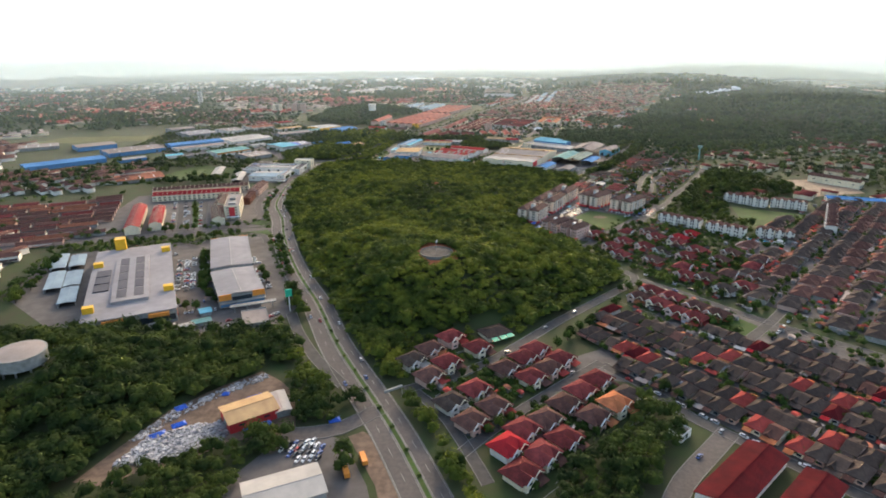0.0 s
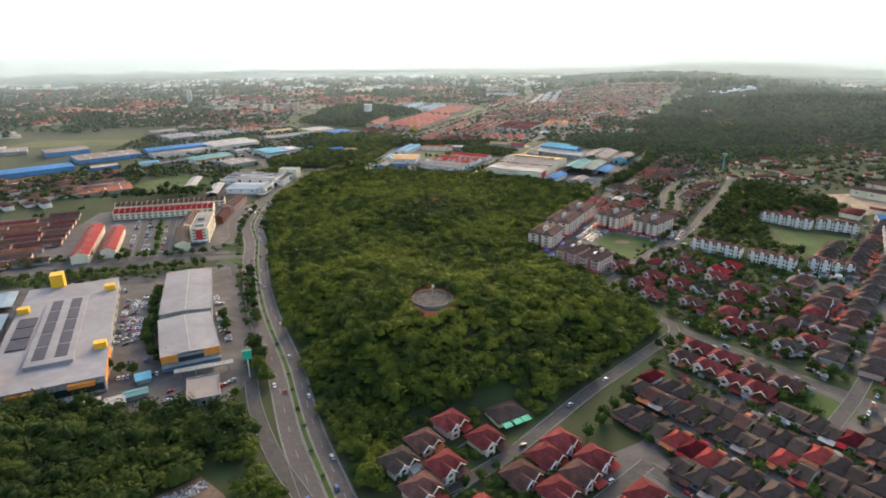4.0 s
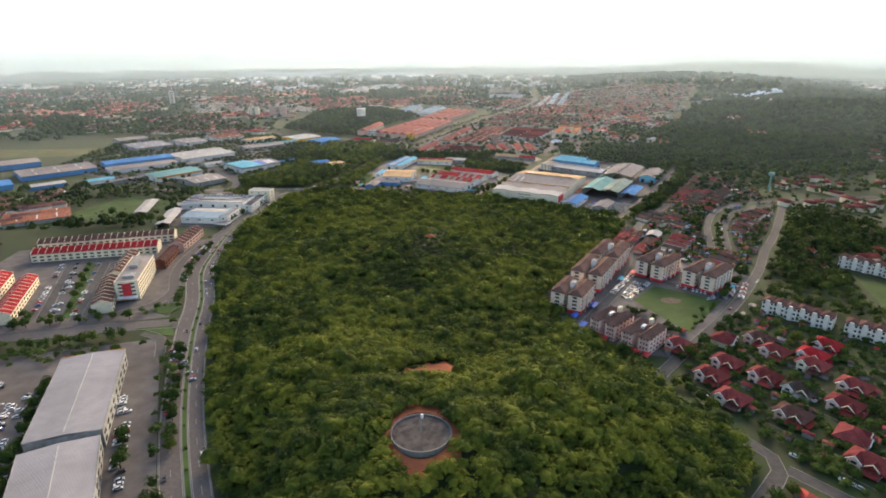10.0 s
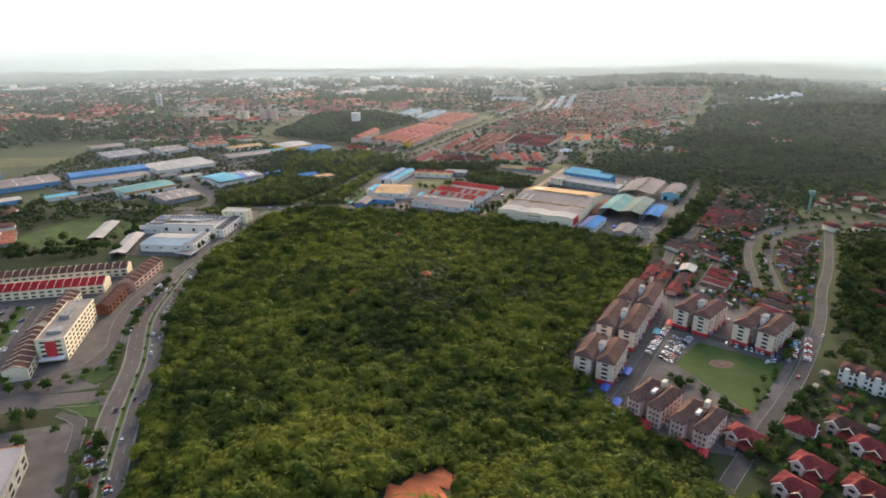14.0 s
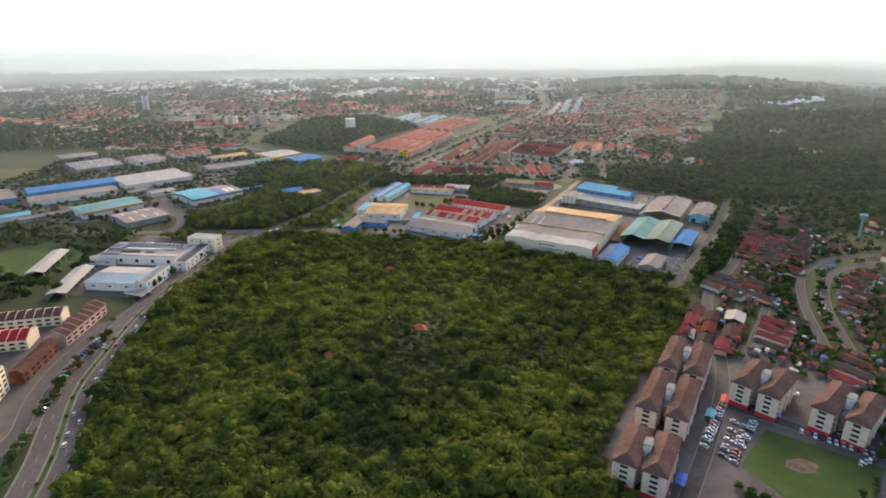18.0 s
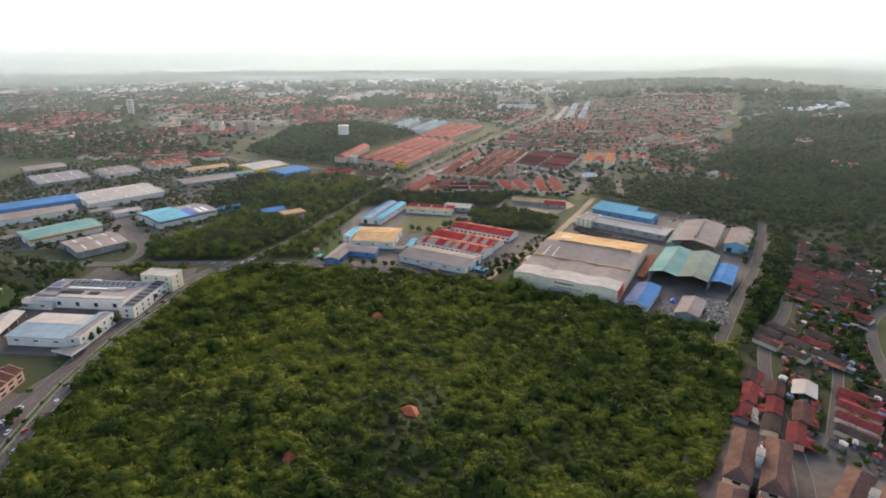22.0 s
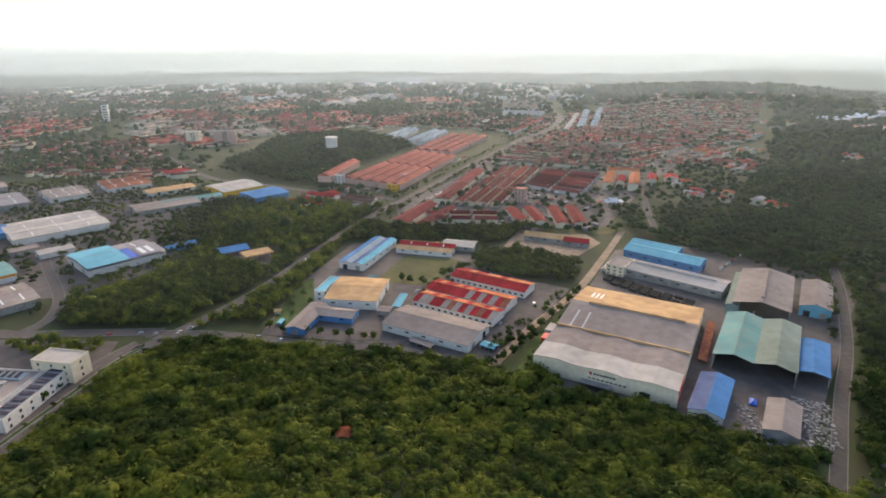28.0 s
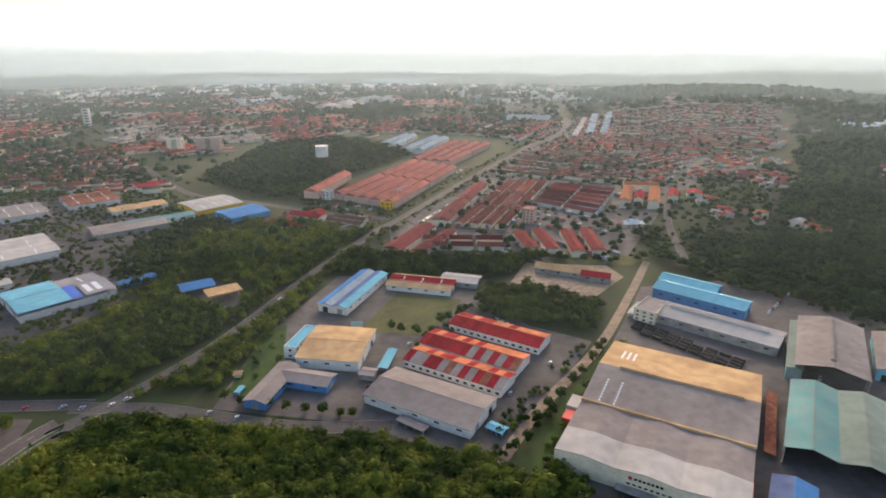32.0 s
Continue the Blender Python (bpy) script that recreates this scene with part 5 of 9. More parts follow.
# left industrial estate
IND = [
    ("long blue-roofed warehouse", -560, 1000, 110, 34, 40, 9, 12, "roof_blue", "bluewall"), ("grey-roofed warehouse annexe", -530, 960, 100, 30, 40, 8, 10, "roof_grey", "white"),
    ("large white and grey factory hall", -475, 1053, 90, 70, 45, 9, 12, "roof_white", "white"), ("pale factory hall with grey arched roof", -626, 1131, 66, 70, 45, 9, 13, "roof_lightgrey", "concrete"),
    ("grey-roofed factory hall", -567, 1184, 48, 60, 45, 8, 11, "roof_grey", "white"), ("brown-roofed factory hall", -518, 1243, 58, 60, 42, 8, 11, "roof_rust", "white"),
    ("long pale-roofed warehouse", -395, 1144, 76, 36, 40, 7, 9, "roof_grey", "concrete"), ("green-roofed factory with orange band", -447, 911, 68, 40, 48, 9, 12, "roof_green", "white"),
    ("grey-roofed open factory hall", -383, 878, 46, 46, 48, 8, 11, "roof_grey", "concrete"), ("blue and white roofed factory", -346, 975, 68, 54, 48, 8, 10, "roof_lightgrey", "white"),
    ("cream-roofed warehouse", -342, 1236, 60, 54, 47, 8, 10, "roof_white", "yellow"), ("bright blue-roofed warehouse", -284, 1204, 50, 42, 45, 8, 10, "roof_blue", "bluewall"),
    ("long bright blue warehouse", -700, 800, 120, 40, 42, 9, 12, "roof_blue", "bluewall"), ("wide grey-blue factory", -650, 920, 100, 60, 42, 9, 12, "roof_grey", "bluewall"),
    ("brown-roofed low works", -500, 705, 66, 46, 32, 6, 8, "roof_rust", "concrete"), ("pale-roofed distant warehouse", -880, 955, 70, 50, 32, 8, 11, "roof_grey", "concrete"),
]
for _l, _x, _y, _a, _b, _an, _he, _hr, _r, _w in IND:
    W(_l, _x, _y, _a, _b, _an, _he * 0.78, _he * 0.78 + 1.9, _r, _w, ridges=2 if _b > 58 else 1, strips=3 if _b > 42 else 0, band="orange" if "orange" in _l else None, wins=False)

_t = thing("roof_sign", "purple stripe and white sheets on a blue factory roof", "roof panels", m=pose(-346, 975, 0, 0, 0, 48))
for _u, _v in ((-27.4, -0.5), (27.4, 0.5)):
    _q = [(-34.4, _u, 8.06), (2, _u, 8.06), (2, _v, 9.95), (-34.4, _v, 9.95)]
    part("blue_sheet", Geo().slab(*(_q if _u < 0 else _q[::-1]), 0.08), "roof_sky", _t, "sky-blue roof sheets")
part("stripe", Geo().slab((2, -27, 8.1), (10, -27, 8.1), (10, -0.6, 10.0), (2, -0.6, 10.0), 0.06), "tarp_blue", _t, "deep purple-blue stripe")
for _x in (15, 22):
    part("white_sheet", Geo().slab((_x, -22, 8.5), (_x + 4, -22, 8.5), (_x + 4, -6, 9.65), (_x, -6, 9.65), 0.06), "frame_white", _t)
part("grey_sheet", Geo().slab((12, -27, 8.05), (34, -27, 8.05), (34, -0.6, 9.95), (12, -0.6, 9.95), 0.05), "roof_lightgrey", _t)
for _l, _x, _y, _a, _b, _an, _he, _r, _w2 in (("low blue-roofed store", -300, 1010, 30, 10, 48, 4, "roof_blue", "bluewall"), ("small white works shed", -420, 985, 30, 16, 48, 5, "roof_white", "white"), ("small grey works shed", -455, 985, 24, 14, 48, 5, "roof_grey", "concrete"),
        ("long low grey shed", -500, 880, 60, 12, 48, 4.5, "roof_grey", "concrete"), ("small blue works shed", -540, 870, 36, 16, 42, 5, "roof_sky", "white"), ("white and blue low sheds", -600, 840, 44, 20, 42, 5, "roof_white", "bluewall"), ("grey factory hall", -760, 960, 70, 46, 42, 8, "roof_grey", "bluewall"),
        ("long tan-roofed hall", -430, 1215, 64, 26, 42, 6, "roof_tan", "white"), ("long pale hall with green trim", -372, 1170, 74, 16, 40, 6, "roof_green", "white"), ("small red-roofed store", -480, 1320, 40, 20, 42, 6, "roof_redmetal", "white"), ("grey-roofed distant works", -700, 1190, 56, 40, 45, 8, "roof_grey", "concrete"),
        ("bright red-roofed showroom", -196, 1205, 34, 22, 28, 6, "roof_redmetal", "white"), ("red-roofed showroom wing", -224, 1178, 30, 18, 28, 5, "roof_redmetal", "white"), ("cream shop block", -150, 1166, 26, 16, 28, 7, "tile_brown", "cream"), ("cream shop block with brown roof", -132, 1160, 20, 12, 60, 6, "tile_brown", "cream")):
    W(_l, _x, _y, _a, _b, _an, _he, _he + 1.6, _r, _w2, wins=False, doors=1)

# yard details of the works
W("low bright sky-blue store roof", -52, 908, 23, 6, 80, 2.6, 3.2, "roof_sky", "concrete", wins=False, doors=1, name="store_shed")
W("small turquoise tent by the field", -83, 952, 8, 5, 10, 2.4, 3.6, "roof_green", "white", wins=False, doors=1, name="tent")
W("small brown hut on grass", -148, 884, 5, 4, 10, 2.4, 3.4, "roof_tan", "cream", wins=False, doors=1, name="hut")
W("small blue container hut", -140, 868, 6, 3, 80, 2.4, 2.8, "roof_sky", "bluewall", wins=False, doors=1, name="hut")
W("long low cream store by the dirt track", 141, 993, 24, 6, 55, 3, 4, "roof_white", "cream", wins=False, doors=1, name="store_shed")
W("small awning shed beside grey works", 20, 846, 10, 6, -28, 3, 3.8, "roof_sky", "concrete", open_sides=True, name="store_shed")
W("low grey lean-to before the works", -28, 846, 18, 5, -28, 2.8, 3.4, "roof_grey", "concrete", open_sides=True, name="store_shed")
W("grey loading bay beside the works", -62, 890, 10, 8, -8, 4, 4.8, "roof_grey", "concrete", wins=False, doors=1, name="store_shed")
W("white pavilion hall among terraces", 211, 683, 16, 12, 57, 4, 6, "roof_white", "white", open_sides=True, name="pavilion")
W("long bright blue covered walkway", 514, 614, 64, 14, -14, 5, 7, "roof_blue", "white", wins=False, doors=1, name="covered_court")
W("long school block with brown roof", 552, 706, 62, 14, -50, 9, 12, "tile_brown", "cream", name="school_block")
W("second school block with brown roof", 590, 740, 50, 14, -50, 9, 12, "tile_brown", "cream", name="school_block")
W("red-roofed courtyard block", 240, 1310, 40, 12, 70, 9, 12, "roof_redmetal", "cream", wins=False, name="block")
W("red-roofed courtyard block wing", 292, 1325, 40, 12, 70, 9, 12, "roof_redmetal", "cream", wins=False, name="block")
W("vast pale market hall", 205, 2275, 150, 70, 8, 10, 14, "roof_lightgrey", "white", wins=False, name="hall")
flat_block("pinkish eight-storey apartment tower", -517, 1586, 46, 16, 8, 26, "pink", "concrete", 8, name="apartment_tower", win=10.0, gap=60.0)
flat_block("cream eight-storey apartment tower", -587, 1584, 28, 16, 8, 24, "cream", "concrete", 8, name="apartment_tower", win=10.0, gap=60.0)
flat_block("tall white tower far off", -1010, 1900, 16, 16, 20, 38, "white", "concrete", 6, name="tower", win=10.0, gap=60.0)
_t = thing("cooler_row", "row of green parked lorries behind the sheds", "lorries", m=pose(36, 957, 0, 0, 0, -35))
for _i in range(7):
    part("lorry_body", Geo().box(-17 + _i * 5, -14 + _i * 5, -2.5, 2.5, 0.7, 2.9), "awning_green" if _i % 2 else "dark", _t)
    part("lorry_cab", Geo().box(-16.8 + _i * 5, -14.2 + _i * 5, 2.7, 4.2, 0.6, 2.4), "frame_white", _t)
for _i in range(4):
    _t = thing("van", "white delivery van in the works yard", "van", "white vans", pose(-8 + _i * 3.4, 962 - _i * 1.2, 0.07, 0, 0, 60))
    part("body", Geo().hexa([(-2.4, -0.9, 0.35), (2.4, -0.9, 0.35), (2.4, 0.9, 0.35), (-2.4, 0.9, 0.35)], [(-2.4, -0.85, 2.1), (1.5, -0.85, 2.1), (1.5, 0.85, 2.1), (-2.4, 0.85, 2.1)]), "car_white", _t)
    part("windscreen", Geo().slab((1.55, -0.8, 2.0), (2.1, -0.8, 1.2), (2.1, 0.8, 1.2), (1.55, 0.8, 2.0), 0.05), "glass", _t)
    for _wx in (-1.5, 1.5):
        part("axle_wheels", Geo().cyl(0, 0, -0.92, 0.92, 0.35, n=8), "tyre", _t, at=pose(_wx, 0, 0.35, 90, 0, 0))

# ---------------------------------------------------------------- houses
def house(variant):
    """A two-storey estate house: front gable wing, hipped main roof, porch, windows, door."""
    roof, wall, porch, lab = variant
    t = thing("house", lab, "house", "estate houses")
    part("wall", Geo().box(-6.5, 6.5, -4.5, 5.5, 0, 6), wall, t)
    wing = part("front_wing", wing_geo(), wall, t)
    part("roof", Geo().hip(-8.0, 8.0, -6.2, 7.2, 5.3, 9.2), roof, t)
    part("gable_roof", wing_roof(), roof, wing)
    part("gable_trim", wing_trim(), "frame_white", wing, "white bargeboard")
    part("side_roof", Geo().slab((6.6, -4, 3.2), (9.6, -4, 2.6), (9.6, 5, 2.6), (6.6, 5, 3.2), 0.15), porch, t)
    part("porch_roof", Geo().slab((0.2, -9.5, 2.9), (6.8, -9.5, 2.9), (6.8, -4.5, 3.9), (0.2, -4.5, 3.9), 0.2), porch, t)
    windows(t, -4.5, [2.0, 5.0], [4.3], 1.6, 1.2, True, -1)
    windows(wing, -7.0, [-3.2], [1.0, 4.2], 2.2, 1.4, True, -1)
    windows(t, 6.5, [0.5], [4.2], 1.4, 1.2, False, 1)
    part("door", Geo().box(2.8, 3.9, -4.58, -4.5, 0, 2.1), "bark", t)
    g, g2 = small_gable()
    gable = part("small_gable", g, roof, t)
    part("small_trim", g2, "cream", gable, "cream bargeboard")
    part("garden_wall", Geo().box(-8, 8, -13.2, -13.0, 0, 1.1), "concrete", t)
    return t


def small_gable():
    """A second, lower front gable and its bargeboard."""
    g, g2 = Geo(), Geo()
    for ge, ya, yb, o, th in ((g, -6.4, 0.0, 0.0, 0.2), (g2, -6.6, -6.2, 0.12, 0.4)):
        ge.slab((0.4, ya, 5.2 + o), (3.4, ya, 7.8 + o), (3.4, yb, 7.8 + o), (0.4, yb, 5.2 + o), th)
        ge.slab((3.4, ya, 7.8 + o), (6.4, ya, 5.2 + o), (6.4, yb, 5.2 + o), (3.4, yb, 7.8 + o), th)
    return g, g2


def wing_geo():
    g = Geo()
    g.add([(-5.8, -7, 0), (-0.6, -7, 0), (-0.6, -4.5, 0), (-5.8, -4.5, 0), (-5.8, -7, 6), (-0.6, -7, 6), (-0.6, -4.5, 6), (-5.8, -4.5, 6), (-3.2, -7, 8.2), (-3.2, -4.5, 8.2)],
          [(3, 2, 1, 0), (0, 1, 5, 8, 4), (1, 2, 6, 5), (2, 3, 7, 9, 6), (3, 0, 4, 7), (4, 8, 9, 7), (8, 5, 6, 9)])
    return g


def wing_roof():
    g = Geo()
    g.slab((-6.4, -7.7, 5.8), (-3.2, -7.7, 8.6), (-3.2, -1.0, 8.6), (-6.4, -1.0, 5.8), 0.2)
    g.slab((-3.2, -7.7, 8.6), (0.0, -7.7, 5.8), (0.0, -1.0, 5.8), (-3.2, -1.0, 8.6), 0.2)
    return g


def wing_trim():
    g = Geo()
    g.slab((-6.5, -7.9, 5.85), (-3.2, -7.9, 8.75), (-3.2, -7.5, 8.75), (-6.5, -7.5, 5.85), 0.45)
    g.slab((-3.2, -7.9, 8.75), (0.1, -7.9, 5.85), (0.1, -7.5, 5.85), (-3.2, -7.5, 8.75), 0.45)
    return g


HOUSE_KINDS = [("tile_maroon", "cream", "tile_brown", "two-storey cream house with brown-red tiled roof"), ("tile_brown", "pink", "tile_red", "two-storey pale pink house with brown roof and red porch"),
               ("tile_maroon", "apart_pink", "tile_red", "two-storey pinkish house with maroon tiled roof"), ("tile_brown", "pink", "tile_orange", "two-storey pink house with terracotta porch"),
               ("tile_darkgrey", "white", "roof_white", "two-storey white house with dark weathered roof"), ("tile_orange", "cream", "tile_orange", "house with fresh orange terracotta roof"),
               ("roof_redmetal", "white", "roof_redmetal", "white house with bright red roof")]
HOUSES = [house(k) for k in HOUSE_KINDS]
_used = set()


def put_house(k, x, y, ang, s=1.0):
    m = pose(x, y, float(hz(x, y)), 0, 0, ang)
    if k not in _used:
        _used.add(k); HOUSES[k].matrix_basis = m
        return HOUSES[k]
    return copy_thing(HOUSES[k], m @ pose(0, 0, -1.0))


# x, y, kind
NEAR = [(-21, 238, 4), (-10, 251, 3), (1, 237, 0), (-9, 223, 1), (3, 266, 2), (21, 256, 0), (4, 201, 4), (18, 213, 0), (28, 199, 1), (15, 187, 1), (33, 169, 6), (37, 234, 1),
        (50, 246, 2), (59, 256, 2), (52, 226, 0), (64, 236, 1), (73, 246, 2), (55, 190, 1), (42, 182, 0), (62, 177, 0), (49, 166, 0), (38, 154, 0), (67, 203, 1), (79, 215, 0), (91, 226, 0), (81, 194, 3), (95, 204, 5), (104, 212, 4)]
for _x, _y, _k in NEAR:
    put_house(_k, _x, _y, 38 + rng.uniform(-3, 3))
for _i, (_x, _y) in enumerate([(151, 333), (162, 324), (171, 311), (188, 320), (164, 345), (180, 303), (176, 334), (198, 309)]):
    put_house((3, 0, 2, 1, 0, 2, 0, 3)[_i], _x, _y, -42)
MID = [(154, 473), (160, 441), (187, 482), (211, 484), (235, 466), (239, 435), (188, 408), (209, 393), (219, 371), (224, 350), (162, 420), (268, 428), (271, 396), (192, 442), (213, 469), (204, 376), (228, 455), (242, 380),
                               (252, 478), (176, 455), (249, 410), (222, 418), (285, 412), (205, 430), (243, 356), (262, 372)]
for _i, (_x, _y) in enumerate(MID):
    put_house((2, 2, 0, 1, 6, 2, 1, 2, 1, 4, 0, 3, 0, 2)[_i % 14], _x, _y, -48 + (90 if _i % 5 == 2 else 0))


def terrace_unit(roof, wall, porch, lab):
    t = thing("terrace_house", lab, "terrace house", "terrace houses")
    part("wall", Geo().box(-3.4, 3.4, -6, 6, 0, 3.4), wall, t)
    part("roof", Geo().gable(-3.5, 3.5, -6.8, 6.8, 3.4, 6.0, 0.2), roof, t)
    part("porch_roof", Geo().slab((-3.3, -10.6, 2.5), (3.3, -10.6, 2.5), (3.3, -6.0, 3.3), (-3.3, -6.0, 3.3), 0.15), porch, t)
    part("front_gable", Geo().add([(-3.2, -7.6, 3.2), (0.4, -7.6, 3.2), (-1.4, -7.6, 5.2), (-1.4, -2.5, 5.2), (-3.2, -4.6, 3.3), (0.4, -4.6, 3.3)], [(0, 1, 2), (0, 2, 3, 4), (1, 5, 3, 2)]), roof, t)
    part("window", Geo().box(-2.6, -0.2, -6.08, -6, 1.0, 2.3), "glass", t)
    return t


def cluster_unit(roof, wall, porch, lab):
    """A hip-roofed cluster house."""
    t = thing("cluster_house", lab, "cluster house", "terrace houses")
    part("wall", Geo().box(-3.6, 3.6, -6, 6, 0, 3.6), wall, t)
    part("roof", Geo().hip(-4.3, 4.3, -6.8, 6.8, 3.5, 6.6), roof, t)
    part("porch_roof", Geo().gable(-3.3, 0.6, -10.4, -6.0, 2.7, 3.6, 0.15), porch, t)
    part("window", Geo().box(0.9, 3.0, -6.08, -6, 1.0, 2.3), "glass", t)
    part("back_roof", Geo().slab((-3.4, 6.2, 3.2), (3.4, 6.2, 3.2), (3.4, 9.4, 2.5), (-3.4, 9.4, 2.5), 0.12), porch, t)
    return t


TERR = [terrace_unit(*k) for k in (("tile_darkgrey", "pink", "tile_darkgrey", "single-storey terrace house with dark weathered tile roof"), ("tile_darkgrey", "white", "roof_grey", "white terrace house with dark tile roof"),
                                   ("tile_darkgrey", "white", "tile_red", "dark-roofed terrace house with red porch roof"), ("tile_brown", "cream", "tile_orange", "brown-roofed terrace house with terracotta porch"),
                                   ("tile_darkgrey", "pink", "roof_white", "dark-roofed terrace house with white awning"))]
TERR += [cluster_unit(*k) for k in (("tile_darkgrey", "pink", "tile_brown", "hip-roofed cluster house with dark tiles"), ("tile_darkgrey", "concrete", "tile_brown", "hip-roofed cluster house with dark weathered tiles"), ("tile_red", "cream", "tile_orange", "hip-roofed cluster house with red tiles"), ("roof_darkred", "white", "roof_redmetal", "cluster house with bright red extension roofs"))]
_tu = set()


def terrace_line(n, d0, d1, face):
    """Terrace units side by side along the -45 degree streets."""
    d = d0
    while d < d1:
        nn = n + rng.uniform(-0.7, 0.7)
        x, y = (nn + d) * 0.7071, (nn - d) * 0.7071
        k = int(rng.choice([0, 0, 0, 1, 2, 3, 4, 5, 5, 5, 5, 5, 6, 6, 6, 6, 7, 8]))
        m = pose(x, y, rng.uniform(-0.3, 0.5), 0, 0, -45 + (180 if face else 0))
        if k not in _tu:
            _tu.add(k); TERR[k].matrix_basis = m
        else:
            copy_thing(TERR[k], m)
        d += (7.0 if k < 5 else 8.0) + (rng.uniform(1.5, 4.0) if rng.uniform() < 0.3 else 0)


for _n, _a, _b, _f in ((253, -92, 96, 0), (268, -128, 100, 1), (293, -134, 108, 0), (308, -134, 108, 1), (333, -72, 110, 0), (349, -34, 112, 1)):
    terrace_line(_n, _a, _b, _f)
metric(W("long hall with faded dark red sheet roof", 127, 215.5, 52, 18, 42, 5, 7.5, "roof_darkred", "white", doors=1, name="hall"))
metric(W("second hall with dark red sheet roof", 150, 203, 34, 16, 42, 5, 7, "roof_darkred", "white", doors=1, name="hall"))
flat_block("small white outbuilding beside the trees", 122, 186, 9, 7, 40, 3.5, "white", "roof_grey", 1, name="outbuilding")

# bungalow with green awnings at the foot of the hill
_b = thing("bungalow", "dark-roofed bungalow with bright green awnings", "house", m=pose(33, 277, float(hz(33, 277)), 0, 0, 30))
part("wall", Geo().box(-9, 9, -6, 6, 0, 3.4), "cream", _b)
part("roof", Geo().hip(-10, 10, -7, 7, 3.4, 6.2), "tile_darkgrey", _b)
for _x in (-6, 0.5, 6):
    part("awning", Geo().slab((_x - 2.5, -10.5, 2.6), (_x + 2.5, -10.5, 2.6), (_x + 2.5, -7, 3.2), (_x - 2.5, -7, 3.2), 0.12), "awning_green", _b, "green awning")
part("patio", Geo().box(-13, 13, 7.5, 13, 0, 0.25), "concrete", _b)


# ---------------------------------------------------------------- rows of houses farther off
def row_thing(x, y, L, ang, depth, h, roof, wall, porch, lab, name="terrace_row", group="terrace rows", unit=7.0, porch_on=True, party=""):
    t = thing(name, lab, "row houses", group, pose(x, y, float(hz(x, y)), 0, 0, ang))
    part("wall", Geo().box(-L / 2, L / 2, -depth / 2 + 0.6, depth / 2 - 0.6, 0, h), wall, t)
    if group == "east terraces":      # a hipped roof over each pair of houses
        g, k = Geo(), max(1, round(L / 11))
        for i in range(k):
            g.hip(-L / 2 + i * L / k, -L / 2 + (i + 1) * L / k - 0.4, -depth / 2 - (1.2 if i % 2 else 0), depth / 2, h, h + depth * 0.24)
    else:
        g = Geo().gable(-L / 2 - 0.3, L / 2 + 0.3, -depth / 2, depth / 2, h, h + depth * 0.19, 0.2)
    part("roof", g, roof, t)
    n = max(1, int(L / unit))
    g, gw = Geo(), Geo()
    for i in range(n + 1):
        u = -L / 2 + i * L / n
        g.add([(u - 0.15, -depth / 2 - 0.2, h), (u + 0.15, -depth / 2 - 0.2, h), (u + 0.15, depth / 2 + 0.2, h), (u - 0.15, depth / 2 + 0.2, h), (u - 0.15, 0, h + depth * 0.19 + 0.4), (u + 0.15, 0, h + depth * 0.19 + 0.4)],
              [(3, 2, 1, 0), (0, 1, 5, 4), (2, 3, 4, 5), (1, 2, 5), (3, 0, 4)])
        if i < n:
            for s in (-1, 1):
                y0, y1 = sorted((s * (depth / 2 - 0.6), s * (depth / 2 - 0.5)))
                for z in ([1.0] if h < 5 else [1.0, 4.0]):
                    gw.box(u + 1.2, u + L / n - 1.6, y0, y1, z, z + 1.4)
    if (y < 1000 or party) and "east" not in group:
        tagged(part("party_wall", g, party or wall, t), kind="stuff")
    if name == "shop_row":
        tagged(part("window_band", gw, "glass", t), kind="stuff")
    if porch_on and y < 1000:
        rs = random.Random(int(x * 7 + y))
        for k, mname in enumerate((rs.choice([porch, porch, "roof_grey", "tile_red", "roof_rust"]),)):
            gp = Geo()
            for i in range(n):
                if rs.random() < 0.7:
                    u = -L / 2 + i * L / n
                    gp.slab((u + 0.3, -depth / 2 - rs.uniform(2.5, 4.2), 2.4), (u + L / n - 0.3, -depth / 2 - 3.4, 2.4), (u + L / n - 0.3, -depth / 2 + 0.1, min(h, 3.2)), (u + 0.3, -depth / 2 + 0.1, min(h, 3.2)), 0.15)
            if gp.v:
                tagged(part("porch_roof", gp, mname, t), kind="stuff")
    return t


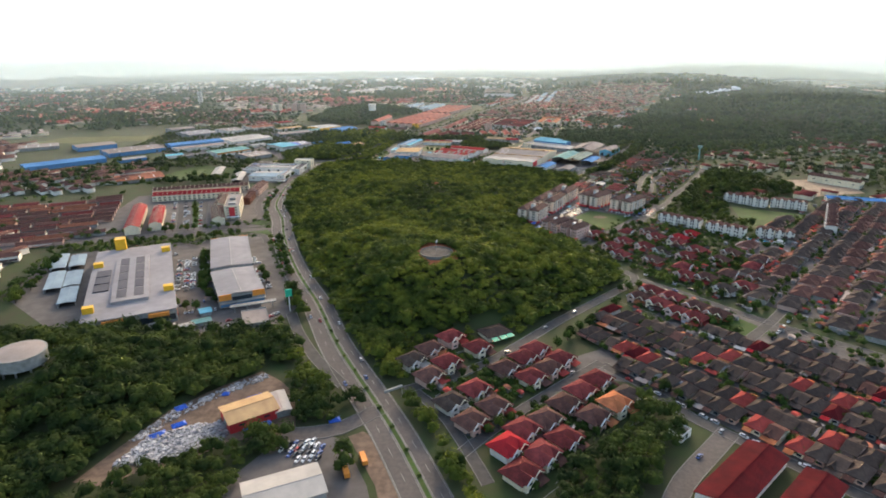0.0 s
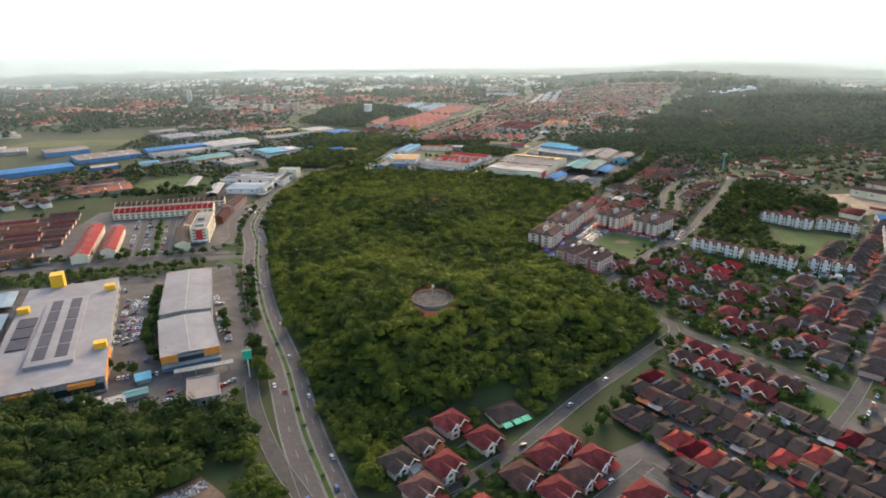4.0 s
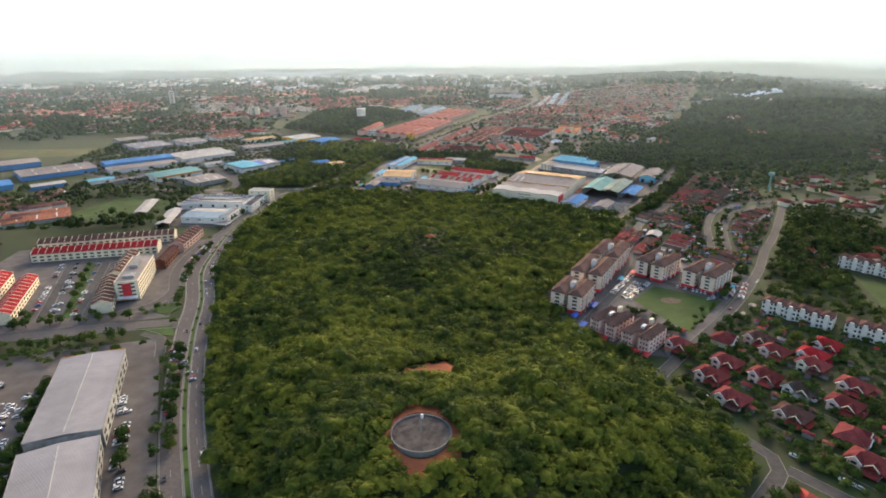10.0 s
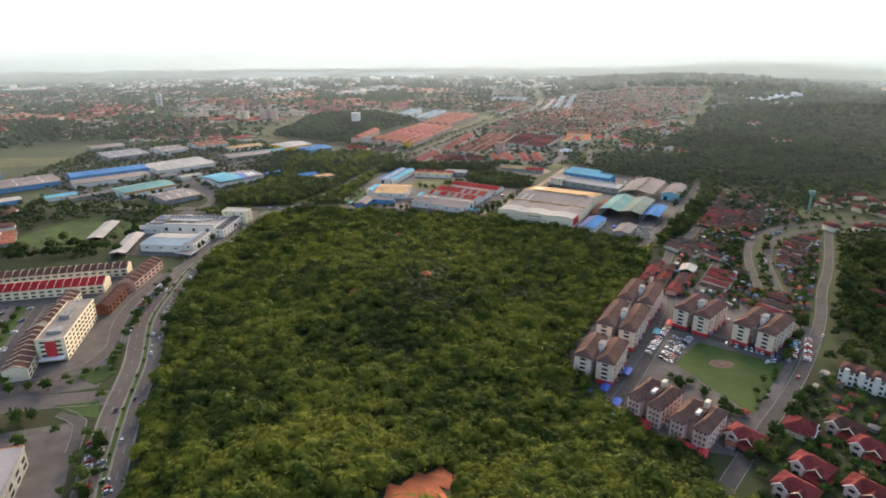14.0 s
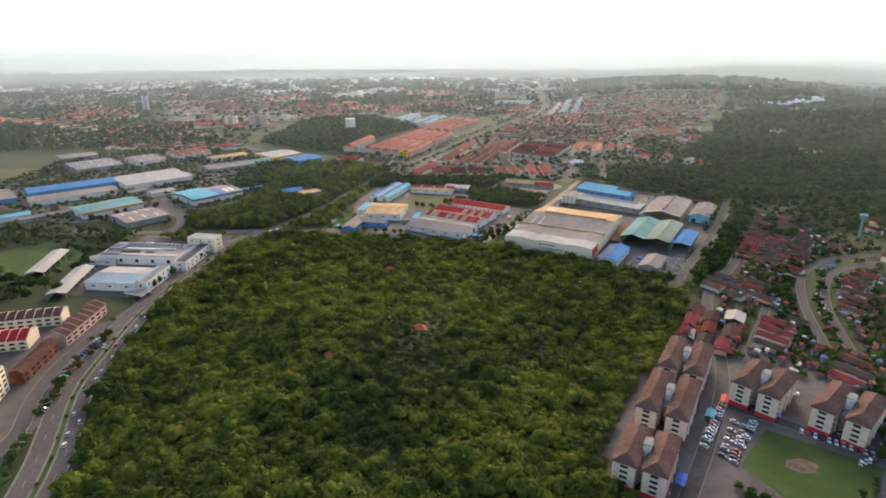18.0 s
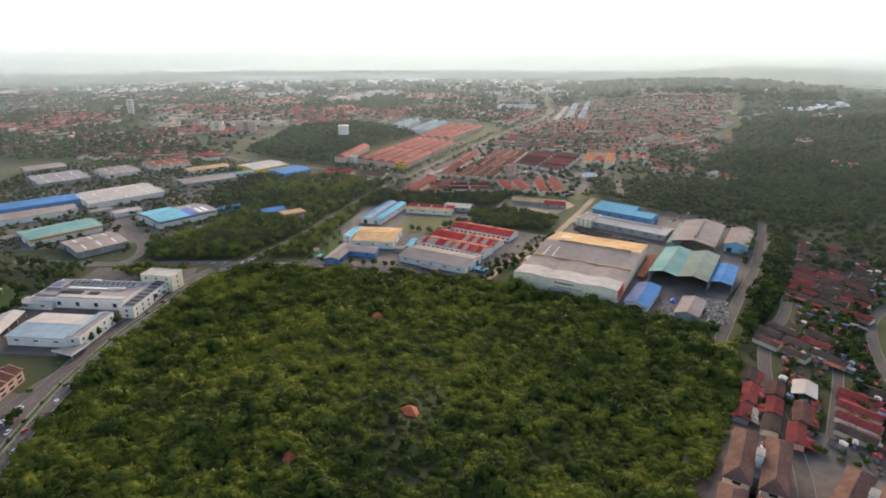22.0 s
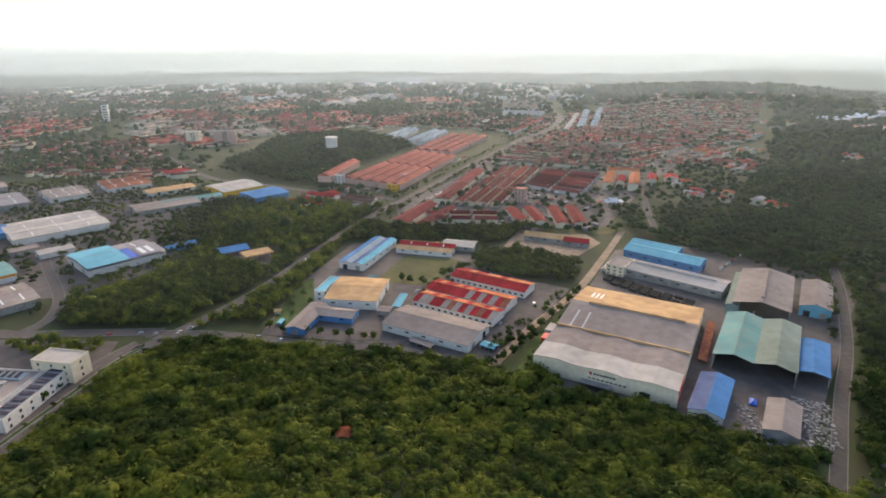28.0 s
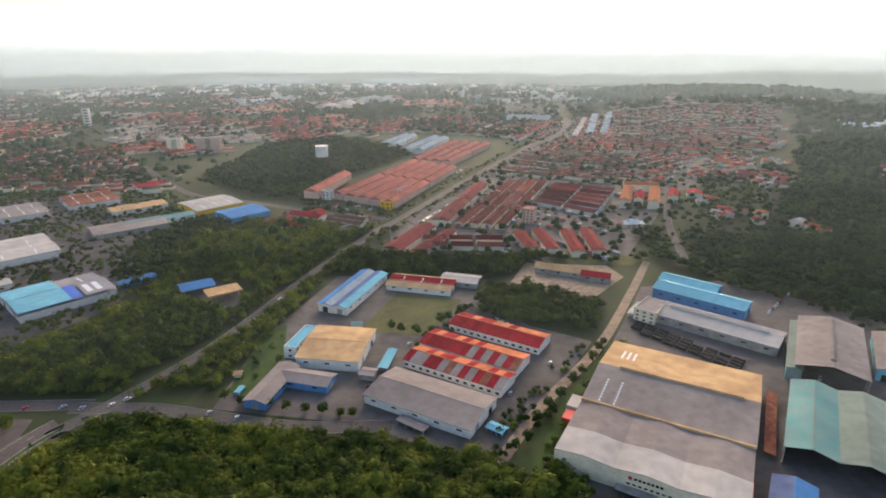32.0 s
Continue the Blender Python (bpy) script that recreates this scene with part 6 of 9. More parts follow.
def fill_rows(poly, ang, spacing, depth, h, roofs, walls, lab, group, seed, porch=True, longest=70.0, gap=9.0, pair=0.0, name="terrace_row", party=""):
    """Parallel rows inside a patch of the plan."""
    rs = random.Random(seed)
    c, s = math.cos(radians(ang)), math.sin(radians(ang))
    P = [(x * c + y * s, -x * s + y * c) for x, y in poly]
    v = min(p[1] for p in P) + spacing * 0.5
    k = 0
    while v < max(p[1] for p in P):
        xs = sorted(a[0] + (v - a[1]) * (b[0] - a[0]) / (b[1] - a[1]) for a, b in zip(P, P[1:] + P[:1]) if (a[1] > v) != (b[1] > v))
        for u0, u1 in zip(xs[::2], xs[1::2]):
            u = u0
            while u1 - u > 16:
                L = min(longest * rs.uniform(0.75, 1.1), u1 - u)
                m = u + L / 2
                w = v + rs.uniform(-1.2, 1.2)
                if math.hypot(m * c - w * s - 321, m * s + w * c - 466) < 27:   # the pool and its terrace
                    u += L + gap
                    continue
                row_thing(m * c - w * s, m * s + w * c, L, ang + (180 if k % 2 else 0), depth, h, rs.choice(roofs), rs.choice(walls), rs.choice(roofs), lab, group=group, porch_on=porch, name=name, party=party)
                u += L + gap
        v += spacing + (pair if k % 2 else -pair)
        k += 1


fill_rows([(300, 465), (235, 338), (262, 318), (330, 380), (540, 600), (500, 640)], 45, 21, 13, 3.6, ["tile_darkgrey", "tile_darkgrey", "tile_darkgrey", "tile_brown"], ["concrete", "pink"], "long row of dark-roofed terrace houses", "east terraces", 1, party="tile_darkgrey", longest=27, gap=4.5)
fill_rows([(300, 350), (262, 300), (330, 250), (640, 560), (560, 610)], 45, 20, 13, 3.6, ["tile_darkgrey", "tile_darkgrey", "tile_darkgrey", "tile_brown"], ["concrete", "pink"], "long row of dark-roofed terrace houses", "east terraces", 2, party="tile_darkgrey", longest=27, gap=4.5)
NE_ROOFS = ["tile_darkgrey", "tile_maroon", "tile_darkgrey", "tile_brown", "tile_darkgrey", "tile_maroon"]
for _poly, _an, _sp, _sd in (([(277, 813), (312, 768), (369, 833), (412, 905), (361, 935)], -52, 11.0, 3), ([(205, 726), (226, 764), (278, 744), (254, 708)], -52, 12.5, 4), ([(160, 655), (184, 632), (214, 680), (192, 706)], 57, 13, 5), ([(198, 636), (240, 628), (268, 684), (236, 690)], -42, 13, 17),
                             ([(290, 690), (333, 697), (396, 788), (345, 764)], -52, 13, 6), ([(225, 604), (258, 590), (290, 632), (258, 640)], -52, 13, 7), ([(310, 590), (340, 600), (385, 676), (356, 694)], -52, 14, 18)):
    fill_rows(_poly, _an, _sp, 9, 3.4, NE_ROOFS, ["concrete", "cream", "pink"], "tight row of small brown-roofed terrace houses", "north-east terraces", _sd, party="tile_brown", longest=19, gap=2.5, name="cottage_row")
fill_rows([(-540, 560), (-455, 600), (-380, 455), (-430, 415), (-620, 430), (-720, 540)], 24, 17, 11, 3.6, ["tile_maroon", "roof_rust", "tile_brown", "tile_brown"], ["concrete", "pink"], "red-brown terrace row with parapet walls", "west terraces", 6, party="tile_brown", longest=40, gap=4)
fill_rows([(-420, 395), (-520, 360), (-560, 240), (-420, 220), (-385, 300)], 24, 24, 12, 5.5, ["tile_brown", "tile_darkgrey"], ["white", "cream"], "two-storey terrace row beside the store", "west terraces", 7, party="tile_brown", longest=40, gap=4)
# shops by the side street
for _x, _y, _L, _a, _dp, _r, _w, _l in ((-373, 502, 92, 117, 16, "roof_redmetal", "cream", "row of shop-houses under bright red roofs"), (-350, 507, 72, 117, 14, "roof_redmetal", "cream", "row of shop-houses with red and white roofs"),
                                   (-352, 606, 112, 15, 18, "roof_redmetal", "cream", "long row of red-roofed shop-houses"), (-282, 519, 52, 117, 15, "tile_brown", "cream", "brown-roofed shop-house row"), (-303, 573, 52, 108, 13, "tile_brown", "cream", "short brown-roofed shop row"),
                                   (-274, 594, 36, 100, 10, "tile_brown", "roof_rust", "brown-roofed shops with faded orange fronts"), (-280, 640, 46, 94, 16, "tile_brown", "pink", "brown-roofed shops with salmon fronts"), (-360, 634, 128, 16, 15, "tile_brown", "cream", "dark-roofed shop-houses with pale party walls")):
    row_thing(_x, _y, _L, _a, _dp, 7.5, _r, _w, "tile_red", _l, name="shop_row", group="shop rows", unit=6.0, porch_on=False)
_c = flat_block("white five-storey corner block with grey roof and red sign", -258.2, 668.7, 16.5, 60, 15, 15, "cream", "roof_grey", 5, name="corner_block", win=3.6, gap=6.0)
metric(_c)
part("sign", Geo().box(-3, 3, -30.5, -30.05, 3.5, 14), "red", _c, "tall red sign panel")
part("canopy", Geo().box(-7, 7, -35, -30.1, 3.2, 3.7), "frame_white", _c)
part("roof_plant", Geo().box(-4, 2, 0, 14, 15.2, 17.6), "concrete", _c)
part("roof_plant", Geo().box(-4, 4, -22, -14, 15.2, 17), "concrete", _c)

# car-park canopies beside the superstore
for _x, _y, _L in ((-354.7, 493, 40), (-340, 496, 32), (-330, 448, 42), (-317.8, 453, 36), (-300, 417.5, 34)):
    metric(W("long pale blue car-park canopy on posts", _x, _y, _L, 11.5, 117, 3.4, 4.0, "roof_paleblue", "concrete", open_sides=True, name="carport", group="car park canopies"))
for _x, _y, _L, _w, _r in ((-190, 272, 14, 9, "roof_white"), (-202, 270, 12, 8, "roof_white"), (-186, 296, 8, 8, "roof_sky"), (-181, 281, 12, 6, "roof_green"), (-212, 274, 10, 6, "roof_lightgrey")):
    W("small pale kiosk shed by the trees", _x, _y, _L, _w, 30, 3, 4, _r, "concrete", doors=1, name="kiosk", group="kiosks", wins=False)


# filling station
def station():
    t = flat_block("low grey-brown station shop", -142, 285, 18, 22, 22, 5, "concrete", "roof_grey", 1, name="station_shop")
    c = thing("station_canopy", "long narrow flat canopy on columns", "canopy", m=pose(-151, 304, 0, 0, 0, 22))
    part("roof", Geo().box(-17, 17, -2.2, 2.2, 5, 5.6), "concrete", c)
    for x in (-14, -5, 5, 14):
        part("column", Geo().box(x - 0.3, x + 0.3, -0.3, 0.3, 0, 5), "concrete", c)
    s = thing("sign_pylon", "tall post with a square green sign", "sign", m=pose(-122, 303, 0, 0, 0, 20))
    part("post", Geo().cyl(0, 0, 0, 13, 0.35), "frame_white", s)
    part("sign_box", Geo().box(-2.4, 2.4, -0.6, 0.6, 12, 17.5), "awning_green", s, "bright green sign box")


station()
g = thing("station_canopy", "blue-trimmed station canopy with a scalloped edge", "canopy", m=pose(-238, 1001, 0, 0, 0, 35))
part("roof", Geo().gable(-14, 14, -9, 9, 5, 7.5), "roof_blue", g)
for _x in (-11, 11):
    for _y in (-6, 6):
        part("column", Geo().box(_x - 0.3, _x + 0.3, _y - 0.3, _y + 0.3, 0, 5), "concrete", g)
g = thing("station_canopy", "flat tan filling station canopy", "canopy", m=pose(-209, 992, 0, 0, 0, 35))
part("roof", Geo().box(-14, 14, -8, 8, 5, 6), "roof_tan", g)
for _x in (-11, 11):
    for _y in (-5, 5):
        part("column", Geo().box(_x - 0.3, _x + 0.3, _y - 0.3, _y + 0.3, 0, 5), "concrete", g)


# white town houses
def town_unit():
    t = thing("townhouse", "three-storey white town house with balconies and brown roof", "town house", "white town houses")
    part("wall", Geo().box(-3.6, 3.6, -5, 5, 0, 9.5), "white", t)
    part("roof", Geo().hip(-4, 4, -5.4, 5.4, 9.5, 11.8), "tile_brown", t)
    part("turret", Geo().box(-1.2, 1.2, -6.2, -5, 0, 10.6), "white", t)
    for z in (3.2, 6.3):
        part("balcony", Geo().box(1.3, 3.6, -6.1, -5, z, z + 1.0), "white", t)
    windows(t, -5, [-2.4, 2.4], [0.8, 4.0, 7.1], 1.3, 1.7, True, -1)
    windows(t, 5, [0], [4.2, 7.2], 2.3, 1.3, True, 1)
    return t


_tw, _tf = town_unit(), True
for (_x0, _y0), (_x1, _y1), _n, _a in (((240, 531), (274, 505), 6, 0), ((279, 501), (309, 481), 5, 0), ((356, 620), (391, 589), 6, 0), ((400, 596), (433, 579), 5, 0), ((402, 492), (458, 572), 9, 0), ((322, 486), (352, 470), 4, 0)):
    _an = math.degrees(math.atan2(_y1 - _y0, _x1 - _x0)) - (180 if _x0 == 402 else 0)
    for _i in range(_n):
        _f = (_i + 0.5) / _n
        _m = pose(_x0 + (_x1 - _x0) * _f, _y0 + (_y1 - _y0) * _f, (0, 0.4, 0.1, 0.5)[_i % 4], 0, 0, _an)
        if _tf:
            _tw.matrix_basis = _m; _tf = False
        else:
            copy_thing(_tw, _m)
_p = thing("swimming_pool", "turquoise swimming pool on a pale deck", "pool", m=pose(321, 470, 0, 0, 0, -27))
part("deck", Geo().box(-19, 19, -5.5, 5.5, 0, 0.5), "white", _p)
part("water", Geo().box(-13, 9, -2.6, 2.6, 0.5, 0.56), "pool", _p)
part("pool_house", Geo().box(12, 17, -3, 3, 0.5, 3.5), "white", _p)

# ---------------------------------------------------------------- tanks, scrap yard, yard clutter
_t = thing("reservoir", "round open concrete water tank on the hilltop with a mast", "water tank", m=pose(TANK[0], TANK[1], float(hz(np.array(TANK[0]), np.array(TANK[1]))) - 1.2))
_g = Geo()
for _i in range(28):
    _a, _b2 = 2 * math.pi * _i / 28, 2 * math.pi * (_i + 1) / 28
    _q = [(r * math.cos(u), r * math.sin(u)) for r, u in ((12.6, _a), (13.2, _a), (13.2, _b2), (12.6, _b2))]
    _g.hexa([(x, y, -3) for x, y in _q], [(x, y, 1.9) for x, y in _q])
part("rim_wall", _g, "kerb", _t)
part("floor", Geo().cyl(0, 0, -3.4, 1.3, 12.6, n=28), "tank_floor", _t)
part("mast", Geo().cyl(0, 0, 0.45, 10, 0.3, 0.22, 8), "concrete", _t)
for _z in (9.2, 10.2):
    part("mast_dish", Geo().cyl(0.5, -0.3, _z, _z + 0.8, 0.6, n=10), "frame_white", _t)
_gg = Geo()
for _i in range(24):
    _a, _b2 = 2 * math.pi * _i / 24, 2 * math.pi * (_i + 1) / 24
    _ro = [16.5 + 4.5 * abs(math.sin(2.3 * k + 1)) + (4 if 3 < k % 24 < 13 else 0) for k in (_i, _i + 1)]
    _q = [(TANK[0] + r * math.cos(u), TANK[1] + r * math.sin(u)) for r, u in ((13.0, _a), (_ro[0], _a), (_ro[1], _b2), (13.0, _b2))]
    _gg.add([(x, y, float(hz(np.array(x), np.array(y))) + 0.5) for x, y in _q], [(0, 1, 2, 3)])
tagged(new("earth_rim", _gg.mesh("earth_rim", M["earth"])), "bare orange earth round the hilltop tank", "earth", kind="structure")
_t = thing("water_tower", "round weathered concrete water tank on legs", "water tower", m=pose(-249.5, 297, 6) @ Matrix.Diagonal((1.17, 1.17, 1, 1)))
metric(_t)
part("tank", Geo().cyl(0, 0, 7, 14, 11.5, n=32), "concrete", _t)
part("rim", Geo().cyl(0, 0, 14, 14.4, 11.9, n=32), "concrete", _t)
part("roof", Geo().cyl(0, 0, 14.4, 15.2, 11.2, 3, n=32), "roof_grey", _t)
for _i in range(10):
    _a = 2 * math.pi * _i / 10
    part("leg", Geo().cyl(10 * math.cos(_a), 10 * math.sin(_a), -6, 7, 0.5, n=8), "concrete", _t)
_t = thing("water_tower", "distant round white water tank above trees", "water tower", m=pose(-256, 1476, 18))
part("tank", Geo().cyl(0, 0, 0, 16, 10, n=24), "white", _t)
part("rim", Geo().cyl(0, 0, 16, 17, 11, n=24), "white", _t)

for _x, _y, _r, _s in ((-28, 402, 8, 1.0), (-20, 412, 10, 1.0), (-10, 422, 11, 1.0), (-2, 431, 8, 1.0)):
    _n = 14
    _gg = Geo()
    _rs = random.Random(int(_x + 50))
    _ring = [(_x + _r * _rs.uniform(0.6, 1.1) * math.cos(2 * math.pi * i / _n), _y + _r * _rs.uniform(0.6, 1.1) * math.sin(2 * math.pi * i / _n)) for i in range(_n)]
    _gg.add([(px, py, float(hz(np.array(px), np.array(py))) + 0.6) for px, py in _ring] + [(_x, _y, float(hz(np.array(_x), np.array(_y))) + 1.6)], [(i, (i + 1) % _n, _n) for i in range(_n)])
    tagged(new("earth_scar", _gg.mesh("earth_scar", M["earth"])), "bare orange earth slip on the hillside", "earth", kind="structure")

W("scrap yard shed with cream roof and red walls", -106, 187, 26, 17, 33, 6, 8, "roof_tan", "red", doors=1)
W("low white lean-to beside the scrap shed", -92, 196, 18, 8, 122, 4, 4.6, "roof_white", "concrete", doors=1, wins=False)
W("grey-roofed workshop at the road junction", -70, 138, 34, 18, 24, 5, 6.5, "roof_white", "concrete", doors=2)


def litter(name, label, n, poly, mats, seed, lo, hi, hmax):
    """Loose boxes and sheets strewn over a yard, one mesh."""
    rs = random.Random(seed)
    P = scatter(poly, 1.0, [])
    gs = Geo()
    for i in rs.sample(range(len(P)), min(n, len(P))):
        x, y = P[i]
        a, w, d, h = rs.uniform(0, 3.1), rs.uniform(lo, hi), rs.uniform(lo, hi), rs.uniform(0.2, hmax)
        c, s = math.cos(a), math.sin(a)
        q = [(x + c * u * w - s * v * d, y + s * u * w + c * v * d) for u, v in ((-.5, -.5), (.5, -.5), (.5, .5), (-.5, .5))]
        gs.hexa([(px, py, 0.05) for px, py in q], [(px + rs.uniform(-.2, .2), py + rs.uniform(-.2, .2), 0.08 + h * rs.uniform(0.4, 1)) for px, py in q])
    return tagged(new(name, gs.mesh(name, M[mats])), label, "rubbish", kind="stuff")


SCRAP = [(-160, 150), (-153, 169), (-137, 178), (-119, 183), (-112, 173), (-115, 168), (-130, 159), (-138, 153)]
litter("scrap_heap", "heap of pale scrap and rubbish", 900, SCRAP, "rubbish", 1, 0.6, 2.0, 1.6)
litter("scrap_bits", "scattered scrap along the yard edge", 260, [(-162, 166), (-152, 189), (-130, 212), (-112, 226), (-108, 221), (-130, 204), (-146, 184), (-155, 168)], "rubbish", 2, 0.5, 1.6, 1.0)
litter("workshop_scrap", "scrap heaps round the grey workshop", 380, [(165, 798), (162, 765), (205, 762), (222, 800), (205, 808), (196, 780), (176, 768), (172, 798)], "concrete", 3, 0.5, 1.8, 1.4)
for _x, _y, _w, _d, _a in ((-149, 171, 8, 5, 40), (-148, 192, 6, 5, 40), (-142, 179, 7, 4, 35), (-99, 180, 14, 4, 35), (-110, 203, 9, 3, 33), (-81, 203, 5, 3, 10), (-59, 187, 6, 4, 20), (-128, 205, 4, 3, 10), (178, 800, 7, 4, 60), (196, 796, 6, 4, 20)):
    _t = thing("tarpaulin", "crumpled blue tarpaulin over stored goods", "tarpaulin", "blue tarpaulins", pose(_x, _y, 0.08, 0, 0, _a))
    part("cover", Geo().hip(-_w / 2, _w / 2, -_d / 2, _d / 2, 0.6, 1.8, 0.5), "tarp_blue", _t)

# black crates in the stock yard
_t = thing("stack", "stack of black pallets in the factory yard", "pallets", "pallet stacks", pose(140, 958, 0.06, 0, 0, -40))
part("crate", Geo().box(-3.6, 3.6, -1.2, 1.2, 0, 1.9), "dark", _t)
part("top_sheet", Geo().box(-3.4, 3.4, -1.0, 1.0, 1.9, 2.1), "tyre", _t)
for _i in range(9):
    for _j in range(4):
        if (_i * 7 + _j * 3) % 11 == 0:
            continue
        _u, _v = -36 + _i * 8.6, -10 + _j * 4.4 + (_i % 3) * 0.7
        _cx, _cy = 164 + _u * math.cos(radians(-40)) - _v * math.sin(radians(-40)), 946 + _u * math.sin(radians(-40)) + _v * math.cos(radians(-40))
        copy_thing(_t, pose(_cx, _cy, 0.06, 0, 0, -40))


# parked awnings round the apartments
for _x, _y, _w, _mn in ((145, 575, 8, "roof_sky"), (110, 527, 9, "tarp_blue"), (159, 588, 8, "red"), (196, 593, 9, "roof_sky"), (183, 579, 10, "tarp_blue"), (221, 551, 7, "tarp_blue"), (233, 565, 6, "roof_sky"), (95, 497, 8, "tarp_blue"), (92, 510, 8, "tarp_blue"), (82, 504, 7, "tarp_blue"), (104, 476, 9, "red"), (128, 462, 9, "red"), (92, 488, 6, "roof_sky")):
    _t = thing("awning", "coloured sheet awning over parked vehicles", "awning", "yard awnings", pose(_x, _y, 0, 0, 0, 57))
    part("sheet", Geo().gable(-_w / 2, _w / 2, -2.2, 2.2, 2.5, 3.2, 0.1), _mn, _t)
    for _sx in (-1, 1):
        for _sy in (-2, 2):
            part("post", Geo().box(_sx * _w / 2 * 0.9 - 0.06, _sx * _w / 2 * 0.9 + 0.06, _sy - 0.06, _sy + 0.06, 0, 2.45), "concrete", _t)

_t = thing("radio_mast", "pale green slender tank tower on a pole", "mast", m=pose(434, 873, 0))
part("pole", Geo().cyl(0, 0, 0, 20, 1.3, 1.0, 10), "roof_green", _t)
part("bowl", Geo().cyl(0, 0, 20, 24, 3.2, 3.8, 14), "roof_green", _t)

# gantry over the road
_t = thing("road_gantry", "grey sign gantry reaching over the carriageway", "gantry", m=pose(-29, 206, 0, 0, 0, 32))
part("beam", Geo().box(-5.5, 5.5, -0.5, 0.5, 6.2, 7.4), "concrete", _t)
part("post", Geo().cyl(5.2, 0, 0, 7.2, 0.35), "concrete", _t)
for _i, (_x, _y) in enumerate(((-38, 160), (-45, 152))):
    _t = thing("lorry", "orange lorry parked on bare earth", "lorry", "orange lorries", pose(_x, _y, 0.08, 0, 0, 115))
    part("load_body", Geo().box(-4, 2, -1.25, 1.25, 0.9, 3.2), "orange", _t)
    part("cab", Geo().box(2.2, 4.2, -1.2, 1.2, 0.6, 2.7), "orange", _t)
    part("windscreen", Geo().box(4.2, 4.26, -1.0, 1.0, 1.6, 2.5), "glass", _t)
    for _wx in (-3, -1.5, 3.2):
        for _wy in (-1.1, 1.1):
            part("wheel", Geo().box(_wx - 0.5, _wx + 0.5, _wy - 0.15, _wy + 0.15, 0, 1.0), "tyre", _t)

# ---------------------------------------------------------------- vehicles
def car(colour):
    t = thing("car", {"white": "white parked saloon car", "silver": "silver grey family car", "black": "black family car on asphalt", "red": "dark red hatchback car", "blue": "dark blue family car"}[colour], "car", "cars")
    g = Geo()
    g.hexa([(-2.1, -0.8, 0.3), (2.1, -0.8, 0.3), (2.1, 0.8, 0.3), (-2.1, 0.8, 0.3)], [(-2.1, -0.82, 0.9), (2.0, -0.78, 0.8), (2.0, 0.78, 0.8), (-2.1, 0.82, 0.9)])
    part("body", g, "car_" + colour, t)
    cabin = part("cabin", Geo().hexa([(-1.7, -0.76, 0.88), (1.0, -0.76, 0.84), (1.0, 0.76, 0.84), (-1.7, 0.76, 0.88)], [(-1.3, -0.6, 1.42), (0.4, -0.6, 1.42), (0.4, 0.6, 1.42), (-1.3, 0.6, 1.42)]), "glass", t)
    part("roof", Geo().box(-1.28, 0.38, -0.6, 0.6, 1.42, 1.48), "car_" + colour, cabin)
    for x in (-1.3, 1.3):
        part("axle_wheels", Geo().cyl(0, 0, -0.84, 0.84, 0.32, n=8), "tyre", t, at=pose(x, 0, 0.32, 90, 0, 0))
    return t


CAR_KEYS = ["white", "silver", "black", "red", "blue"]
CARS = {k: car(k) for k in CAR_KEYS}
_cu = set()


def put_car(x, y, ang, z=0.16):
    k = CAR_KEYS[int(rng.choice(5, p=[0.36, 0.24, 0.2, 0.12, 0.08]))]
    m = pose(x, y, z, 0, 0, ang)
    if k not in _cu:
        _cu.add(k); CARS[k].matrix_basis = m
    else:
        copy_thing(CARS[k], m)


def car_row(x0, y0, x1, y1, ang, chance=0.75, pitch=2.7, z=0.07):
    n = int(math.hypot(x1 - x0, y1 - y0) / pitch)
    for i in range(n):
        if rng.uniform() < chance:
            f = (i + 0.5) / n
            put_car(x0 + (x1 - x0) * f + rng.uniform(-.2, .2), y0 + (y1 - y0) * f + rng.uniform(-.2, .2), ang + rng.uniform(-3, 3) + (180 if rng.uniform() < 0.4 else 0), z)


# store car parks
for _o in (0, 6, 22, 28):
    car_row(-228 + _o * 0.9, 330 + _o * 0.45, -262 + _o * 0.9, 398 + _o * 0.45, 27, 0.34)
car_row(-152, 340, -186, 400, 27, 0.5); car_row(-158, 420, -186, 452, 27, 0.5)
car_row(-226, 300, -190, 318, 117, 0.5); car_row(-230, 288, -180, 303, 117, 0.5)
car_row(-158, 275, -164, 288, 30, 0.6); car_row(-130, 300, -137, 290, 30, 0.5)
# roads: cars under way, both carriageways
for _y in rng.uniform(150, 700, 28):
    _i = int(np.argmin(abs(main_line[:, 1] - _y)))
    _t2 = main_line[_i + 1] - main_line[_i]
    _an = math.degrees(math.atan2(_t2[1], _t2[0]))
    _s = 1 if rng.uniform() < 0.5 else -1
    _off = (5.8 + rng.choice([-2.0, 2.0])) if _s > 0 else -(7.0 + rng.choice([-2.6, 2.6]))
    _nrm = np.array([_t2[1], -_t2[0]]) / np.hypot(*_t2)
    put_car(*(main_line[_i] + _nrm * _off), _an + (180 if _s < 0 else 0))
# queue on the far side
for _y in np.arange(540, 660, 13):
    _i = int(np.argmin(abs(main_line[:, 1] - _y)))
    _t2 = main_line[_i + 1] - main_line[_i]
    _nrm = np.array([_t2[1], -_t2[0]]) / np.hypot(*_t2)
    put_car(*(main_line[_i] + _nrm * rng.choice([3.8, 7.8])), math.degrees(math.atan2(_t2[1], _t2[0])))
